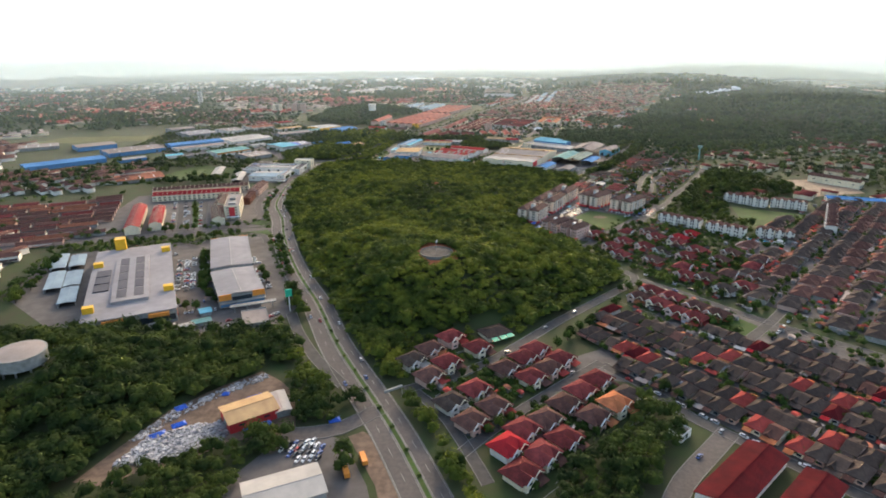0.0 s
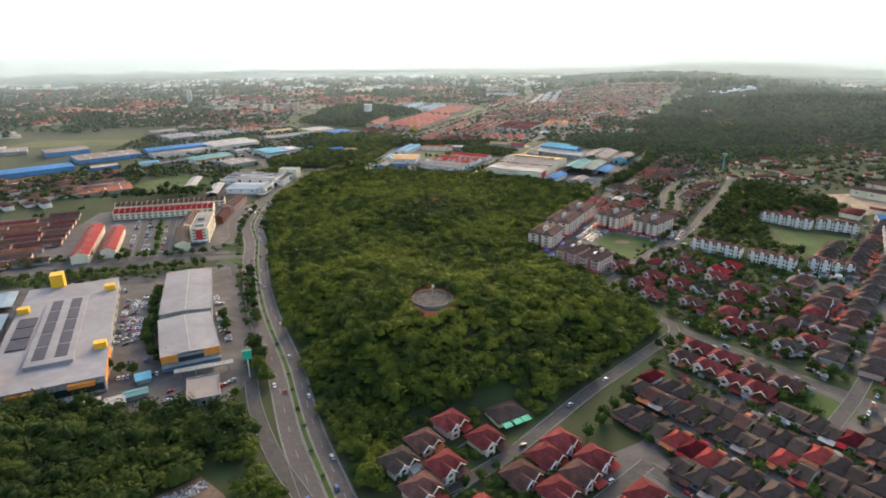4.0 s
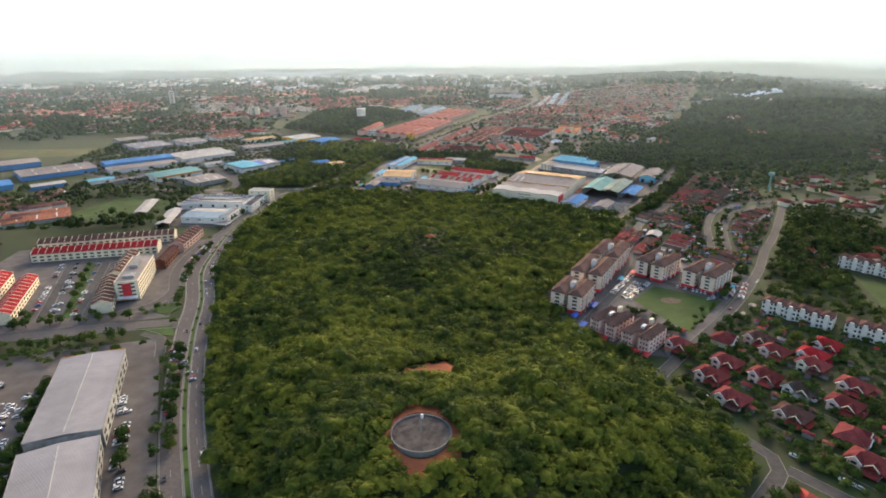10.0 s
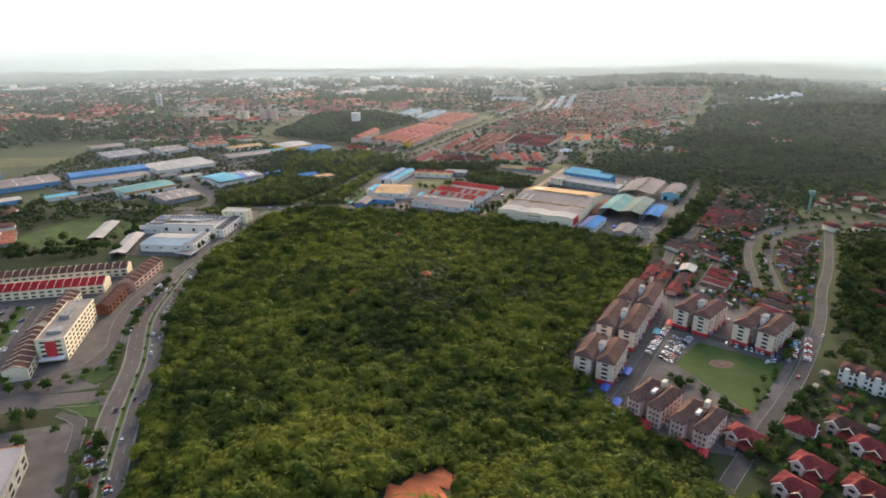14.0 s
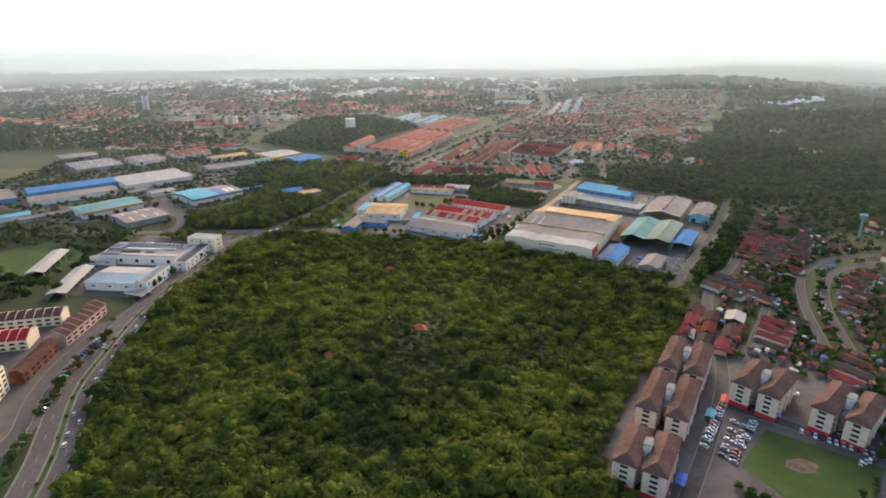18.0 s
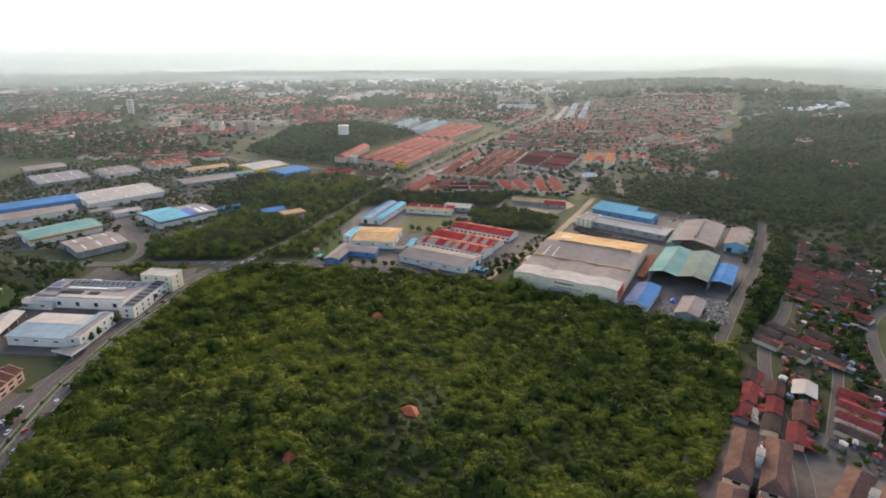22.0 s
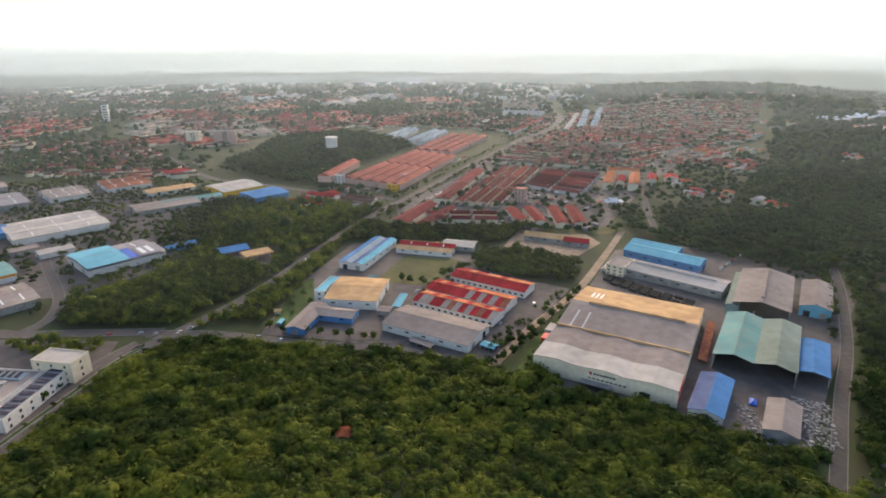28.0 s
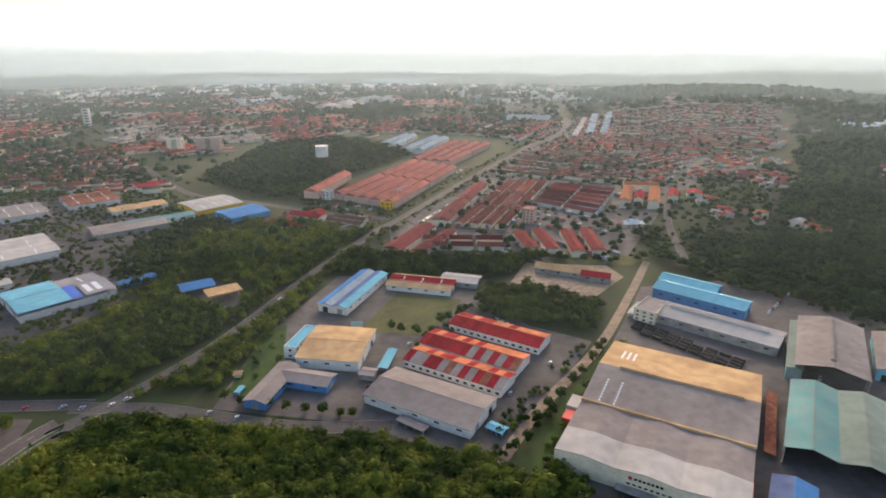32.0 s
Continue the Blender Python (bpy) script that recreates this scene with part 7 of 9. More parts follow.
# shops and junction
car_row(-234, 548, -250, 590, 20, 0.9, 3.0)
for _x, _y in ((-206, 856), (-200, 862), (-196, 870), (-204, 866), (-190, 874), (-212, 850), (-186, 884), (-228, 846), (-240, 846), (-262, 843), (-220, 838), (-224, 826), (-228, 812), (-150, 848), (-132, 845), (-175, 920), (-166, 955), (-158, 990)):
    put_car(_x, _y, rng.uniform(40, 80))
for _x, _y, _a in ((14, 181, 55), (20, 187, 55), (2, 229, 40), (78, 236, 45), (66, 214, 45), (40, 256, 40), (70, 288, 45), (96, 312, 45), (145, 190, 45), (126, 172, 40), (175, 168, -45), (200, 142, -45), (186, 352, -45), (250, 292, -45), (150, 424, 110), (160, 480, 45), (215, 530, 45), (262, 580, 50)):
    put_car(_x, _y, _a)
for _x, _y, _a in ((60, 806, -28), (30, 880, 60), (22, 850, 50), (60, 915, 55), (-60, 880, 20), (-40, 930, 60), (255, 800, 57), (262, 815, 57), (270, 830, 57), (200, 980, 40), (245, 870, 57)):
    put_car(_x, _y, _a, 0.07)


# ---------------------------------------------------------------- single trees
def tree(seed, material, lab):
    rs = random.Random(seed)
    t = thing("tree", lab, "tree", "garden and street trees")
    g = Geo().cyl(0, 0, 0, 3.4, 0.28, 0.16, 8)
    for i in range(3):
        a = 2.1 * i + rs.uniform(0, 1)
        r = 0.09
        d = (math.cos(a), math.sin(a))
        g.hexa([(d[0] * 0.05 - r, d[1] * 0.05 - r, 2.4), (d[0] * 0.05 + r, d[1] * 0.05 - r, 2.4), (d[0] * 0.05 + r, d[1] * 0.05 + r, 2.4), (d[0] * 0.05 - r, d[1] * 0.05 + r, 2.4)],
                                [(d[0] * 1.6 - r / 2, d[1] * 1.6 - r / 2, 4.4), (d[0] * 1.6 + r / 2, d[1] * 1.6 - r / 2, 4.4), (d[0] * 1.6 + r / 2, d[1] * 1.6 + r / 2, 4.4), (d[0] * 1.6 - r / 2, d[1] * 1.6 + r / 2, 4.4)])
    part("trunk", g, "bark", t)
    v, f = crown(100 + seed, 9, 6, 120)
    part("crown", np_mesh("crown", v * [3.4, 3.4, 4.4] + [0, 0, 1.6], f, M[material]), material, t)
    return t


TREES = [tree(0, "leaf_street", "leafy broad street tree"), tree(1, "leaf_street", "rounded green garden tree"), tree(2, "leaf_dark", "dark green spreading tree"), tree(3, "leaf", "bright green bushy tree")]
for _o, _l in zip(TREES, ("leafy broad green street tree", "rounded light green garden tree", "dark green spreading shade tree", "bright green bushy roadside tree")):
    tagged(_o, _l)
_tr = set()


def put_tree(x, y, s=1.0):
    k = int(rng.integers(0, 4))
    m = pose(x, y, float(hz(np.array(x), np.array(y))), 0, 0, rng.uniform(0, 360))
    if k not in _tr:
        _tr.add(k); ob = TREES[k]; ob.matrix_basis = m
    else:
        ob = copy_thing(TREES[k], m)
    s *= rng.uniform(0.75, 1.3)
    ob.scale = (s, s, s * rng.uniform(0.85, 1.15))


def tree_row(x0, y0, x1, y1, n, s=1.0):
    for i in range(n):
        f = (i + rng.uniform(0.2, 0.8)) / n
        put_tree(x0 + (x1 - x0) * f + rng.uniform(-1.5, 1.5), y0 + (y1 - y0) * f + rng.uniform(-1.5, 1.5), s)


tree_row(-206, 330, -246, 412, 9, 1.1); tree_row(-196, 318, -170, 312, 4); tree_row(-158, 350, -172, 376, 4); tree_row(-140, 362, -182, 452, 10, 0.9)
tree_row(-224, 466, -400, 418, 13, 1.1); tree_row(-236, 492, -330, 468, 8); tree_row(-294, 490, -344, 582, 8, 0.8); tree_row(-250, 310, -190, 300, 6)
tree_row(-345, 300, -380, 390, 9, 1.1); tree_row(-112, 300, -128, 330, 5, 1.4); tree_row(-240, 560, -250, 640, 6, 0.7)
tree_row(-10, 212, 30, 245, 5, 0.8); tree_row(20, 178, 60, 210, 6, 0.8); tree_row(30, 210, 60, 240, 4, 0.7); tree_row(70, 262, 110, 300, 6, 0.9); tree_row(118, 236, 140, 205, 5, 0.9)
tree_row(152, 398, 140, 440, 5); tree_row(145, 455, 215, 515, 8); tree_row(215, 545, 262, 600, 7); tree_row(175, 388, 235, 320, 9, 0.9); tree_row(205, 440, 262, 395, 8, 0.9); tree_row(180, 470, 210, 425, 5)
tree_row(130, 345, 165, 360, 3); tree_row(240, 330, 300, 385, 6); tree_row(225, 490, 262, 470, 5)
tree_row(40, 850, 110, 950, 8, 0.9); tree_row(28, 832, 60, 870, 5, 0.8); tree_row(-60, 950, -20, 945, 5, 0.9); tree_row(-150, 860, -60, 852, 9, 0.8); tree_row(-20, 960, 10, 990, 6)
tree_row(60, 795, 130, 775, 8, 1.0); tree_row(-265, 700, -250, 800, 8, 0.9); tree_row(-330, 690, -420, 720, 6, 1.2)

# ---------------------------------------------------------------- distant town, woods and sky haze
# terraces of the red town, in metres: near and far corners, rows, units along, depth share, height, roof, walls, label
TOWN_ROWS = [
    ([(-169, 1461), (-80, 1414), (-8, 1632), (-86, 1683)], 5, 2, 0.93, 8, "roof_terracotta", "pink", "long shop-house terrace with faded terracotta roof", "shop_terrace"),
    ([(-87, 1697), (-16, 1677), (57, 1860), (-25, 1889)], 4, 2, 0.86, 8, "roof_terracotta", "pink", "far shop-house terrace with terracotta roof", "shop_terrace"),
    ([(-201, 1450), (-182, 1442), (-159, 1555), (-179, 1562)], 1, 1, 1.0, 9, "roof_terracotta", "pink", "single terracotta-roofed hall", "shop_terrace"),
    ([(-171, 1833), (-118, 1818), (-94, 1958), (-125, 1964)], 2, 2, 0.8, 8, "roof_paleblue", "white", "pale-roofed warehouse row", "warehouse_row"),
    ([(-118, 1793), (-66, 1779), (-26, 1924), (-65, 1944)], 2, 2, 0.8, 8, "roof_paleblue", "white", "pale-roofed warehouse row", "warehouse_row"),
    ([(-34, 1345), (-13, 1348), (38, 1524), (18, 1530)], 1, 2, 1.0, 7, "tile_maroon", "cream", "long shop terrace with maroon roof and cream front", "red_terrace"),
    ([(-76, 1254), (-56, 1244), (-27, 1323), (-45, 1333)], 1, 1, 1.0, 7, "tile_maroon", "cream", "shop terrace with maroon roof and yellow sign", "red_terrace"),
    ([(-52, 1244), (-36, 1245), (-2, 1315), (-18, 1322)], 1, 1, 0.9, 5, "tile_maroon", "cream", "red-roofed shop terrace near trees", "red_terrace"),
    ([(-9, 1347), (50, 1337), (127, 1562), (64, 1558)], 4, 3, 0.82, 5, "red", "cream", "long red-roofed terrace row", "red_terrace"),
    ([(156, 1386), (212, 1518), (135, 1548), (93, 1440)], 6, 2, 0.74, 5, "red", "white", "long red-roofed terrace row", "red_terrace"),
    ([(43, 1264), (43, 1306), (-40, 1306), (-34, 1264)], 2, 3, 0.66, 5, "red", "cream", "short red-roofed terrace row", "red_terrace"),
    ([(63, 1261), (79, 1263), (68, 1315), (55, 1310)], 1, 1, 1.0, 6, "tile_red", "cream", "red-roofed house row with pale gable", "red_terrace"),
    ([(83, 1258), (99, 1262), (88, 1322), (76, 1319)], 1, 1, 1.0, 6, "tile_red", "cream", "red-roofed house row with pale gable", "red_terrace"),
    ([(106, 1253), (121, 1254), (118, 1321), (105, 1321)], 1, 1, 1.0, 6, "tile_red", "cream", "red-roofed house row with pale gable", "red_terrace"),
    ([(126, 1254), (141, 1258), (140, 1326), (126, 1324)], 1, 1, 1.0, 6, "tile_red", "cream", "red-roofed house row with pale gable", "red_terrace"),
    ([(193, 1432), (210, 1433), (234, 1509), (218, 1508)], 1, 1, 0.9, 10, "tile_orange", "cream", "tall orange-roofed apartment row", "apartment_row"),
    ([(226, 1426), (246, 1432), (268, 1504), (250, 1497)], 1, 1, 0.9, 10, "tile_orange", "cream", "tall orange-roofed apartment row", "apartment_row"),
    ([(264, 1515), (277, 1531), (231, 1536), (217, 1519)], 1, 1, 0.9, 10, "tile_orange", "cream", "tall orange-roofed apartment row", "apartment_row"),
    ([(-154, 1331), (-154, 1358), (-191, 1375), (-192, 1345)], 1, 1, 0.6, 10, "roof_redmetal", "white", "white shop block with bright red roof", "market_hall"),
    ([(-208, 1322), (-191, 1318), (-183, 1346), (-199, 1352)], 1, 1, 1.0, 6, "roof_redmetal", "white", "bright red-roofed market hall", "market_hall"),
    ([(-188, 1319), (-172, 1315), (-165, 1345), (-181, 1351)], 1, 1, 1.0, 6, "roof_redmetal", "white", "bright red-roofed market hall", "market_hall"),
    ([(-105, 1316), (-104, 1348), (-139, 1362), (-149, 1335)], 2, 1, 0.8, 9, "tile_brown", "cream", "cream shop block with brown roof", "red_terrace"),
    ([(100, 1930), (112, 1926), (222, 2190), (208, 2196)], 1, 4, 1.0, 6, "tile_red", "white", "white terrace with red roof on a rise", "red_terrace"),
    ([(20, 2042), (32, 2038), (120, 2226), (107, 2232)], 1, 3, 1.0, 6, "roof_white", "white", "cream terrace beside the far trees", "red_terrace"),
    ([(213, 2215), (231, 2296), (121, 2300), (109, 2229)], 2, 1, 0.8, 8, "roof_white", "white", "long white warehouse", "warehouse_row"),
    ([(264, 2011), (283, 2012), (360, 2317), (340, 2316)], 1, 2, 0.9, 8, "roof_paleblue", "white", "long pale shed beside the far road", "warehouse_row"),
    ([(295, 2013), (317, 2031), (398, 2320), (378, 2318)], 1, 3, 0.9, 8, "roof_paleblue", "white", "long pale shed beside the far road", "warehouse_row"),
    ([(227, 1969), (241, 1970), (318, 2255), (304, 2254)], 1, 4, 0.9, 8, "roof_white", "white", "row of pale shops beside the far road", "warehouse_row"),
    ([(218, 2370), (232, 2544), (138, 2537), (110, 2362)], 3, 1, 0.9, 8, "sand", "white", "far flat pale hall", "warehouse_row"),
    ([(525, 2668), (566, 2866), (425, 3015), (340, 2689)], 4, 2, 0.4, 9, "frame_white", "white", "far white factory roofs", "warehouse_row"),
    ([(-615, 2640), (-600, 2720), (-715, 2660), (-722, 2568)], 3, 1, 0.5, 9, "frame_white", "white", "far white factory roofs", "warehouse_row"),
    ([(-886, 2973), (-900, 3060), (-1030, 2960), (-1008, 2865)], 3, 1, 0.5, 9, "frame_white", "white", "far white factory roofs", "warehouse_row"),
    ([(-660, 3330), (-680, 3560), (-1130, 3480), (-1090, 3200)], 4, 3, 0.28, 10, "frame_white", "white", "far white factory roofs", "warehouse_row"),
    ([(-110, 3330), (-120, 3640), (-470, 3580), (-440, 3270)], 4, 3, 0.28, 10, "frame_white", "white", "far white factory roofs", "warehouse_row"),
    ([(298, 1489), (317, 1484), (322, 1502), (303, 1507)], 1, 1, 1.0, 6, "roof_redmetal", "white", "salmon-roofed hall among trees", "hall"),
    ([(466, 1600), (470, 1618), (408, 1626), (403, 1608)], 1, 1, 0.8, 5, "tile_brown", "white", "long low brown-roofed row", "red_terrace"),
    ([(448, 1700), (450, 1722), (420, 1724), (419, 1703)], 1, 1, 1.0, 7, "tile_orange", "white", "orange-roofed hall beside the light road", "hall"),
]
TOWN_KEEP = [(list(map(tuple, main_line[main_line[:, 1] > 820][::3])), 16)]


def far_boxes(name, xy, ang, L, Wd, H, rise, roof, wall, label):
    """Many small far houses as two joined meshes: roofs and walls."""
    n = len(xy)
    c, s = np.cos(ang)[:, None], np.sin(ang)[:, None]
    z0 = hz(xy[:, 0], xy[:, 1])[:, None]
    ux = np.array([-.5, .5, .5, -.5]); uy = np.array([-.5, -.5, .5, .5])

    def place(px, py, pz):
        return np.stack([px * c - py * s + xy[:, :1], px * s + py * c + xy[:, 1:2], pz + z0], 2)

    wx, wy = ux[None] * L[:, None], uy[None] * Wd[:, None]
    wall_v = np.concatenate([place(wx, wy, np.zeros((n, 4))), place(wx, wy, np.repeat(H[:, None], 4, 1))], 1)
    f = np.array([(0, 1, 5, 4), (1, 2, 6, 5), (2, 3, 7, 6), (3, 0, 4, 7)])
    ob = new(name + "_walls", np_mesh(name, wall_v.reshape(-1, 3), (f[None] + np.arange(n)[:, None, None] * 8).reshape(-1, 4), M[wall]))
    tagged(ob, label + ", pale walls", "houses", kind="stuff")
    rx, ry = ux[None] * (L[:, None] + 0.8), uy[None] * (Wd[:, None] + 1.2)
    top = place(np.stack([-.5 * L - .4, .5 * L + .4], 1), np.zeros((n, 2)), np.repeat((H + rise)[:, None], 2, 1))
    roof_v = np.concatenate([place(rx, ry, np.repeat(H[:, None], 4, 1)), top], 1)
    f = np.array([(0, 1, 5), (0, 5, 4), (2, 3, 4), (2, 4, 5), (1, 2, 5), (3, 0, 4)])
    ob = new(name + "_roofs", np_mesh(name, roof_v.reshape(-1, 3), (f[None] + np.arange(n)[:, None, None] * 6).reshape(-1, 3), M[roof]))
    tagged(ob, label, "houses", kind="stuff")


BUILT = [[(-110, 1080), (240, 1085), (330, 1250), (420, 1440), (600, 1640), (820, 2020), (650, 2150), (420, 2150), (250, 2150), (160, 1880), (80, 1700), (15, 1840), (-220, 1840), (-260, 1300)], [(-330, 900), (-240, 960), (-300, 1330), (-700, 1330), (-1000, 1100), (-760, 700)],
         [(-460, 1350), (-260, 1180), (-180, 1290), (-120, 1640), (-280, 1850), (-440, 1700)], [(330, 850), (700, 1000), (700, 1500), (380, 1460), (260, 1120)]]
CELL = 120.0
patch = rng.uniform(0, 1, (64, 64))
turn = rng.uniform(0, 1, (64, 64))
hue = rng.uniform(0, 1, (64, 64))


def blocked(xy):
    bad = (edge_distance(xy[:, 0], xy[:, 1], TOWN_KEEP[0][0]) < 20) | (hz(xy[:, 0], xy[:, 1], False) > 9) | (abs(xy[:, 0]) > 320 + xy[:, 1] * 0.97)
    for b in BUILT:
        bad |= inside(xy[:, 0], xy[:, 1], b)
    return bad


def town():
    """The far town: blocks of parallel rows, wooded blocks, open blocks and works."""
    rows = {k: [] for k in ("red_town", "brown_town", "grey_town", "terracotta_town", "far_sheds")}
    groves, lanes = [], Geo()
    for iy in range(9, 33):
        for ix in range(-24, 16):
            cx, cy = ix * CELL + 35 * (iy % 3), iy * CELL + 40
            if blocked(np.array([[cx, cy]]))[0]:
                continue
            p, tn, hu = patch[ix % 64, iy], radians(20 + 55 * turn[(ix // 3) % 64, iy // 3]), hue[(ix // 2) % 64, iy // 2]
            c, s = math.cos(tn), math.sin(tn)
            if p < 0.60:
                kind = "brown_town" if hu < 0.42 else "red_town" if hu < 0.75 else "grey_town" if hu < 0.88 else "terracotta_town"
                v = -48.0
                while v < 50:
                    u = -54.0 + rng.uniform(0, 8)
                    while u < 50:
                        L = rng.uniform(12, 44)
                        if rng.uniform() < 0.9:
                            m = u + L / 2
                            rows[kind if rng.uniform() < 0.85 else "brown_town"].append((cx + m * c - v * s, cy + m * s + v * c, tn, L, rng.uniform(9, 12.5), rng.uniform(3.4, 6.5)))
                        u += L + rng.uniform(2, 7)
                    v += rng.choice([14.0, 21.0])
                for w in (-57.0,):
                    lanes.add([(cx - 58 * c - (w - 3) * s, cy - 58 * s + (w - 3) * c, 0.12), (cx + 58 * c - (w - 3) * s, cy + 58 * s + (w - 3) * c, 0.12), (cx + 58 * c - (w + 3) * s, cy + 58 * s + (w + 3) * c, 0.12), (cx - 58 * c - (w + 3) * s, cy - 58 * s + (w + 3) * c, 0.12)], [(0, 1, 2, 3)])
                groves.append(np.stack([cx + rng.uniform(-60, 60, 13), cy + rng.uniform(-60, 60, 13)], 1))
            elif p < 0.88:
                n = 62
                groves.append(np.stack([cx + rng.uniform(-62, 62, n), cy + rng.uniform(-62, 62, n)], 1))
            elif p < 0.95 and cy > 2300:
                for k in range(4):
                    rows["far_sheds"].append((cx + rng.uniform(-45, 45), cy + rng.uniform(-45, 45), tn, rng.uniform(30, 80), rng.uniform(20, 36), rng.uniform(6, 10)))
            else:
                groves.append(np.stack([cx + rng.uniform(-60, 60, 20), cy + rng.uniform(-60, 60, 20)], 1))
    for nm, roof, lab in (("red_town", "tile_red", "far rows of red-roofed houses"), ("brown_town", "tile_brown", "far rows of brown-roofed houses"), ("grey_town", "roof_grey", "far rows of grey-roofed houses"),
                          ("terracotta_town", "roof_terracotta", "far rows of terracotta-roofed houses"), ("far_sheds", "roof_white", "far pale warehouses")):
        a = np.array(rows[nm])
        a = a[~blocked(a[:, :2])]
        far_boxes(nm, a[:, :2], a[:, 2], a[:, 3], a[:, 4], a[:, 5], a[:, 4] * 0.17, roof, "cream", lab)
    tagged(new("far_streets", lanes.mesh("far_streets", M["street"])), "grey streets between far houses", "streets", kind="stuff")
    xy = np.concatenate(groves)
    wood("town_trees", xy[~blocked(xy)], 6.5, "leaf_far", "trees and groves through the far town", low=2)


town()


def town_field(n, x0, x1, y0, y1, gate):
    xy = np.stack([rng.uniform(x0, x1, n), rng.uniform(y0, y1, n)], 1)
    gx, gy = ((xy[:, 0] + 3500) / 130).astype(int) % 64, (xy[:, 1] / 130).astype(int) % 64
    ok = (patch[gx, gy] > gate) & ~blocked(xy)
    return xy[ok], (turn[gx, gy] * 3.14)[ok]



def row_patches(patches, keep=()):
    """Rows of small far houses in patches of the plan, joined by roof colour."""
    sets = {}
    for poly, an, sp, dp, roofs in patches:
        t = radians(an)
        c, s = math.cos(t), math.sin(t)
        P = np.array([(x * c + y * s, -x * s + y * c) for x, y in poly])
        v = P[:, 1].min() + dp / 2
        k = 0
        while v < P[:, 1].max():
            u = P[:, 0].min() + rng.uniform(0, 8)
            while u < P[:, 0].max():
                L = rng.uniform(8, 26)
                m = u + L / 2
                x, y = m * c - v * s, m * s + v * c
                if inside(np.array([x]), np.array([y]), poly)[0] and rng.uniform() < 0.9:
                    sets.setdefault(str(rng.choice(roofs)), []).append((x, y, t + rng.uniform(-.02, .02), L, dp * rng.uniform(0.85, 1.1), rng.uniform(3.2, 6.0)))
                u += L + (rng.uniform(4, 10) if rng.uniform() < 0.25 else 0.6)
            v += sp if k % 2 else sp * 0.72
            k += 1
    for roof, a in sets.items():
        a = np.array(a)
        a = a[edge_distance(a[:, 0], a[:, 1], TOWN_KEEP[0][0]) > 22]
        for p, w in keep:
            a = a[edge_distance(a[:, 0], a[:, 1], p) > w + 4]
        far_boxes("far_terraces", a[:, :2], a[:, 2], a[:, 3], a[:, 4], a[:, 5], a[:, 4] * 0.19, roof, "cream", "dense rows of far terrace houses, " + roof.split("_")[1] + " roofs")


BROWNS = ["tile_brown", "tile_brown", "tile_maroon", "tile_red", "tile_darkgrey"]
row_patches([([(60, 1440), (252, 1405), (330, 1595), (214, 1645), (110, 1640)], -23, 17, 11, ["tile_brown", "tile_maroon", "tile_darkgrey"]), ([(270, 1395), (400, 1445), (590, 1640), (340, 1640)], 40, 18, 11, BROWNS), ([(117, 1655), (326, 1650), (340, 1900), (180, 1880)], 66, 17, 11, ["tile_brown", "tile_red", "tile_maroon"]),
             ([(335, 1650), (590, 1650), (720, 1860), (520, 1960), (350, 1890)], -20, 18, 11, BROWNS), ([(190, 1900), (350, 1905), (520, 1975), (730, 1880), (815, 2020), (650, 2140), (420, 2140), (260, 2140)], 30, 19, 12, BROWNS), ([(417, 1445), (476, 1365), (514, 1432), (468, 1510)], -23, 16, 11, ["tile_brown", "tile_maroon"]),
             ([(440, 2190), (660, 2180), (850, 2050), (1050, 2250), (700, 2700), (480, 2700)], 40, 24, 12, BROWNS), ([(-505, 1840), (-364, 1730), (-332, 1800), (-350, 2040), (-615, 2168)], 60, 17, 11, ["tile_maroon", "tile_brown", "tile_red"]), ([(-60, 1855), (120, 1790), (180, 1950), (230, 2140), (-100, 2140), (-330, 2060), (-300, 1870)], 66, 18, 12, BROWNS), ([(-720, 1285), (-517, 1280), (-440, 1302), (-480, 1400), (-577, 1443), (-756, 1600), (-900, 1560)], 24, 18, 11, ["tile_brown", "tile_maroon", "tile_darkgrey"]),
             ([(-430, 1687), (-291, 1735), (-370, 1993), (-555, 1975)], 66, 18, 11, ["tile_maroon", "tile_brown"]), ([(-707, 1697), (-560, 1747), (-729, 2074), (-893, 2058)], 40, 18, 11, ["tile_maroon", "tile_brown", "tile_darkgrey"])], street_keep[-3:])


def specks(name, patches, mats, lo, hi, h, label):
    """Small lean-to roofs, awnings and sheds between houses, joined by colour."""
    xy = np.concatenate([scatter(p, sp, street_keep, ch) for p, sp, ch in patches])
    which = rng.integers(0, len(mats), len(xy))
    for k, mt in enumerate(mats):
        q = xy[which == k]
        n = len(q)
        if n:
            far_boxes(name, q, np.radians(-45 + rng.choice([0, 90], n) + rng.uniform(-8, 8, n)), rng.uniform(lo, hi, n), rng.uniform(lo * 0.6, hi * 0.7, n), rng.uniform(*h, n), rng.uniform(0.2, 0.7, n), mt, "concrete", label + ", " + mt.split("_")[-1])


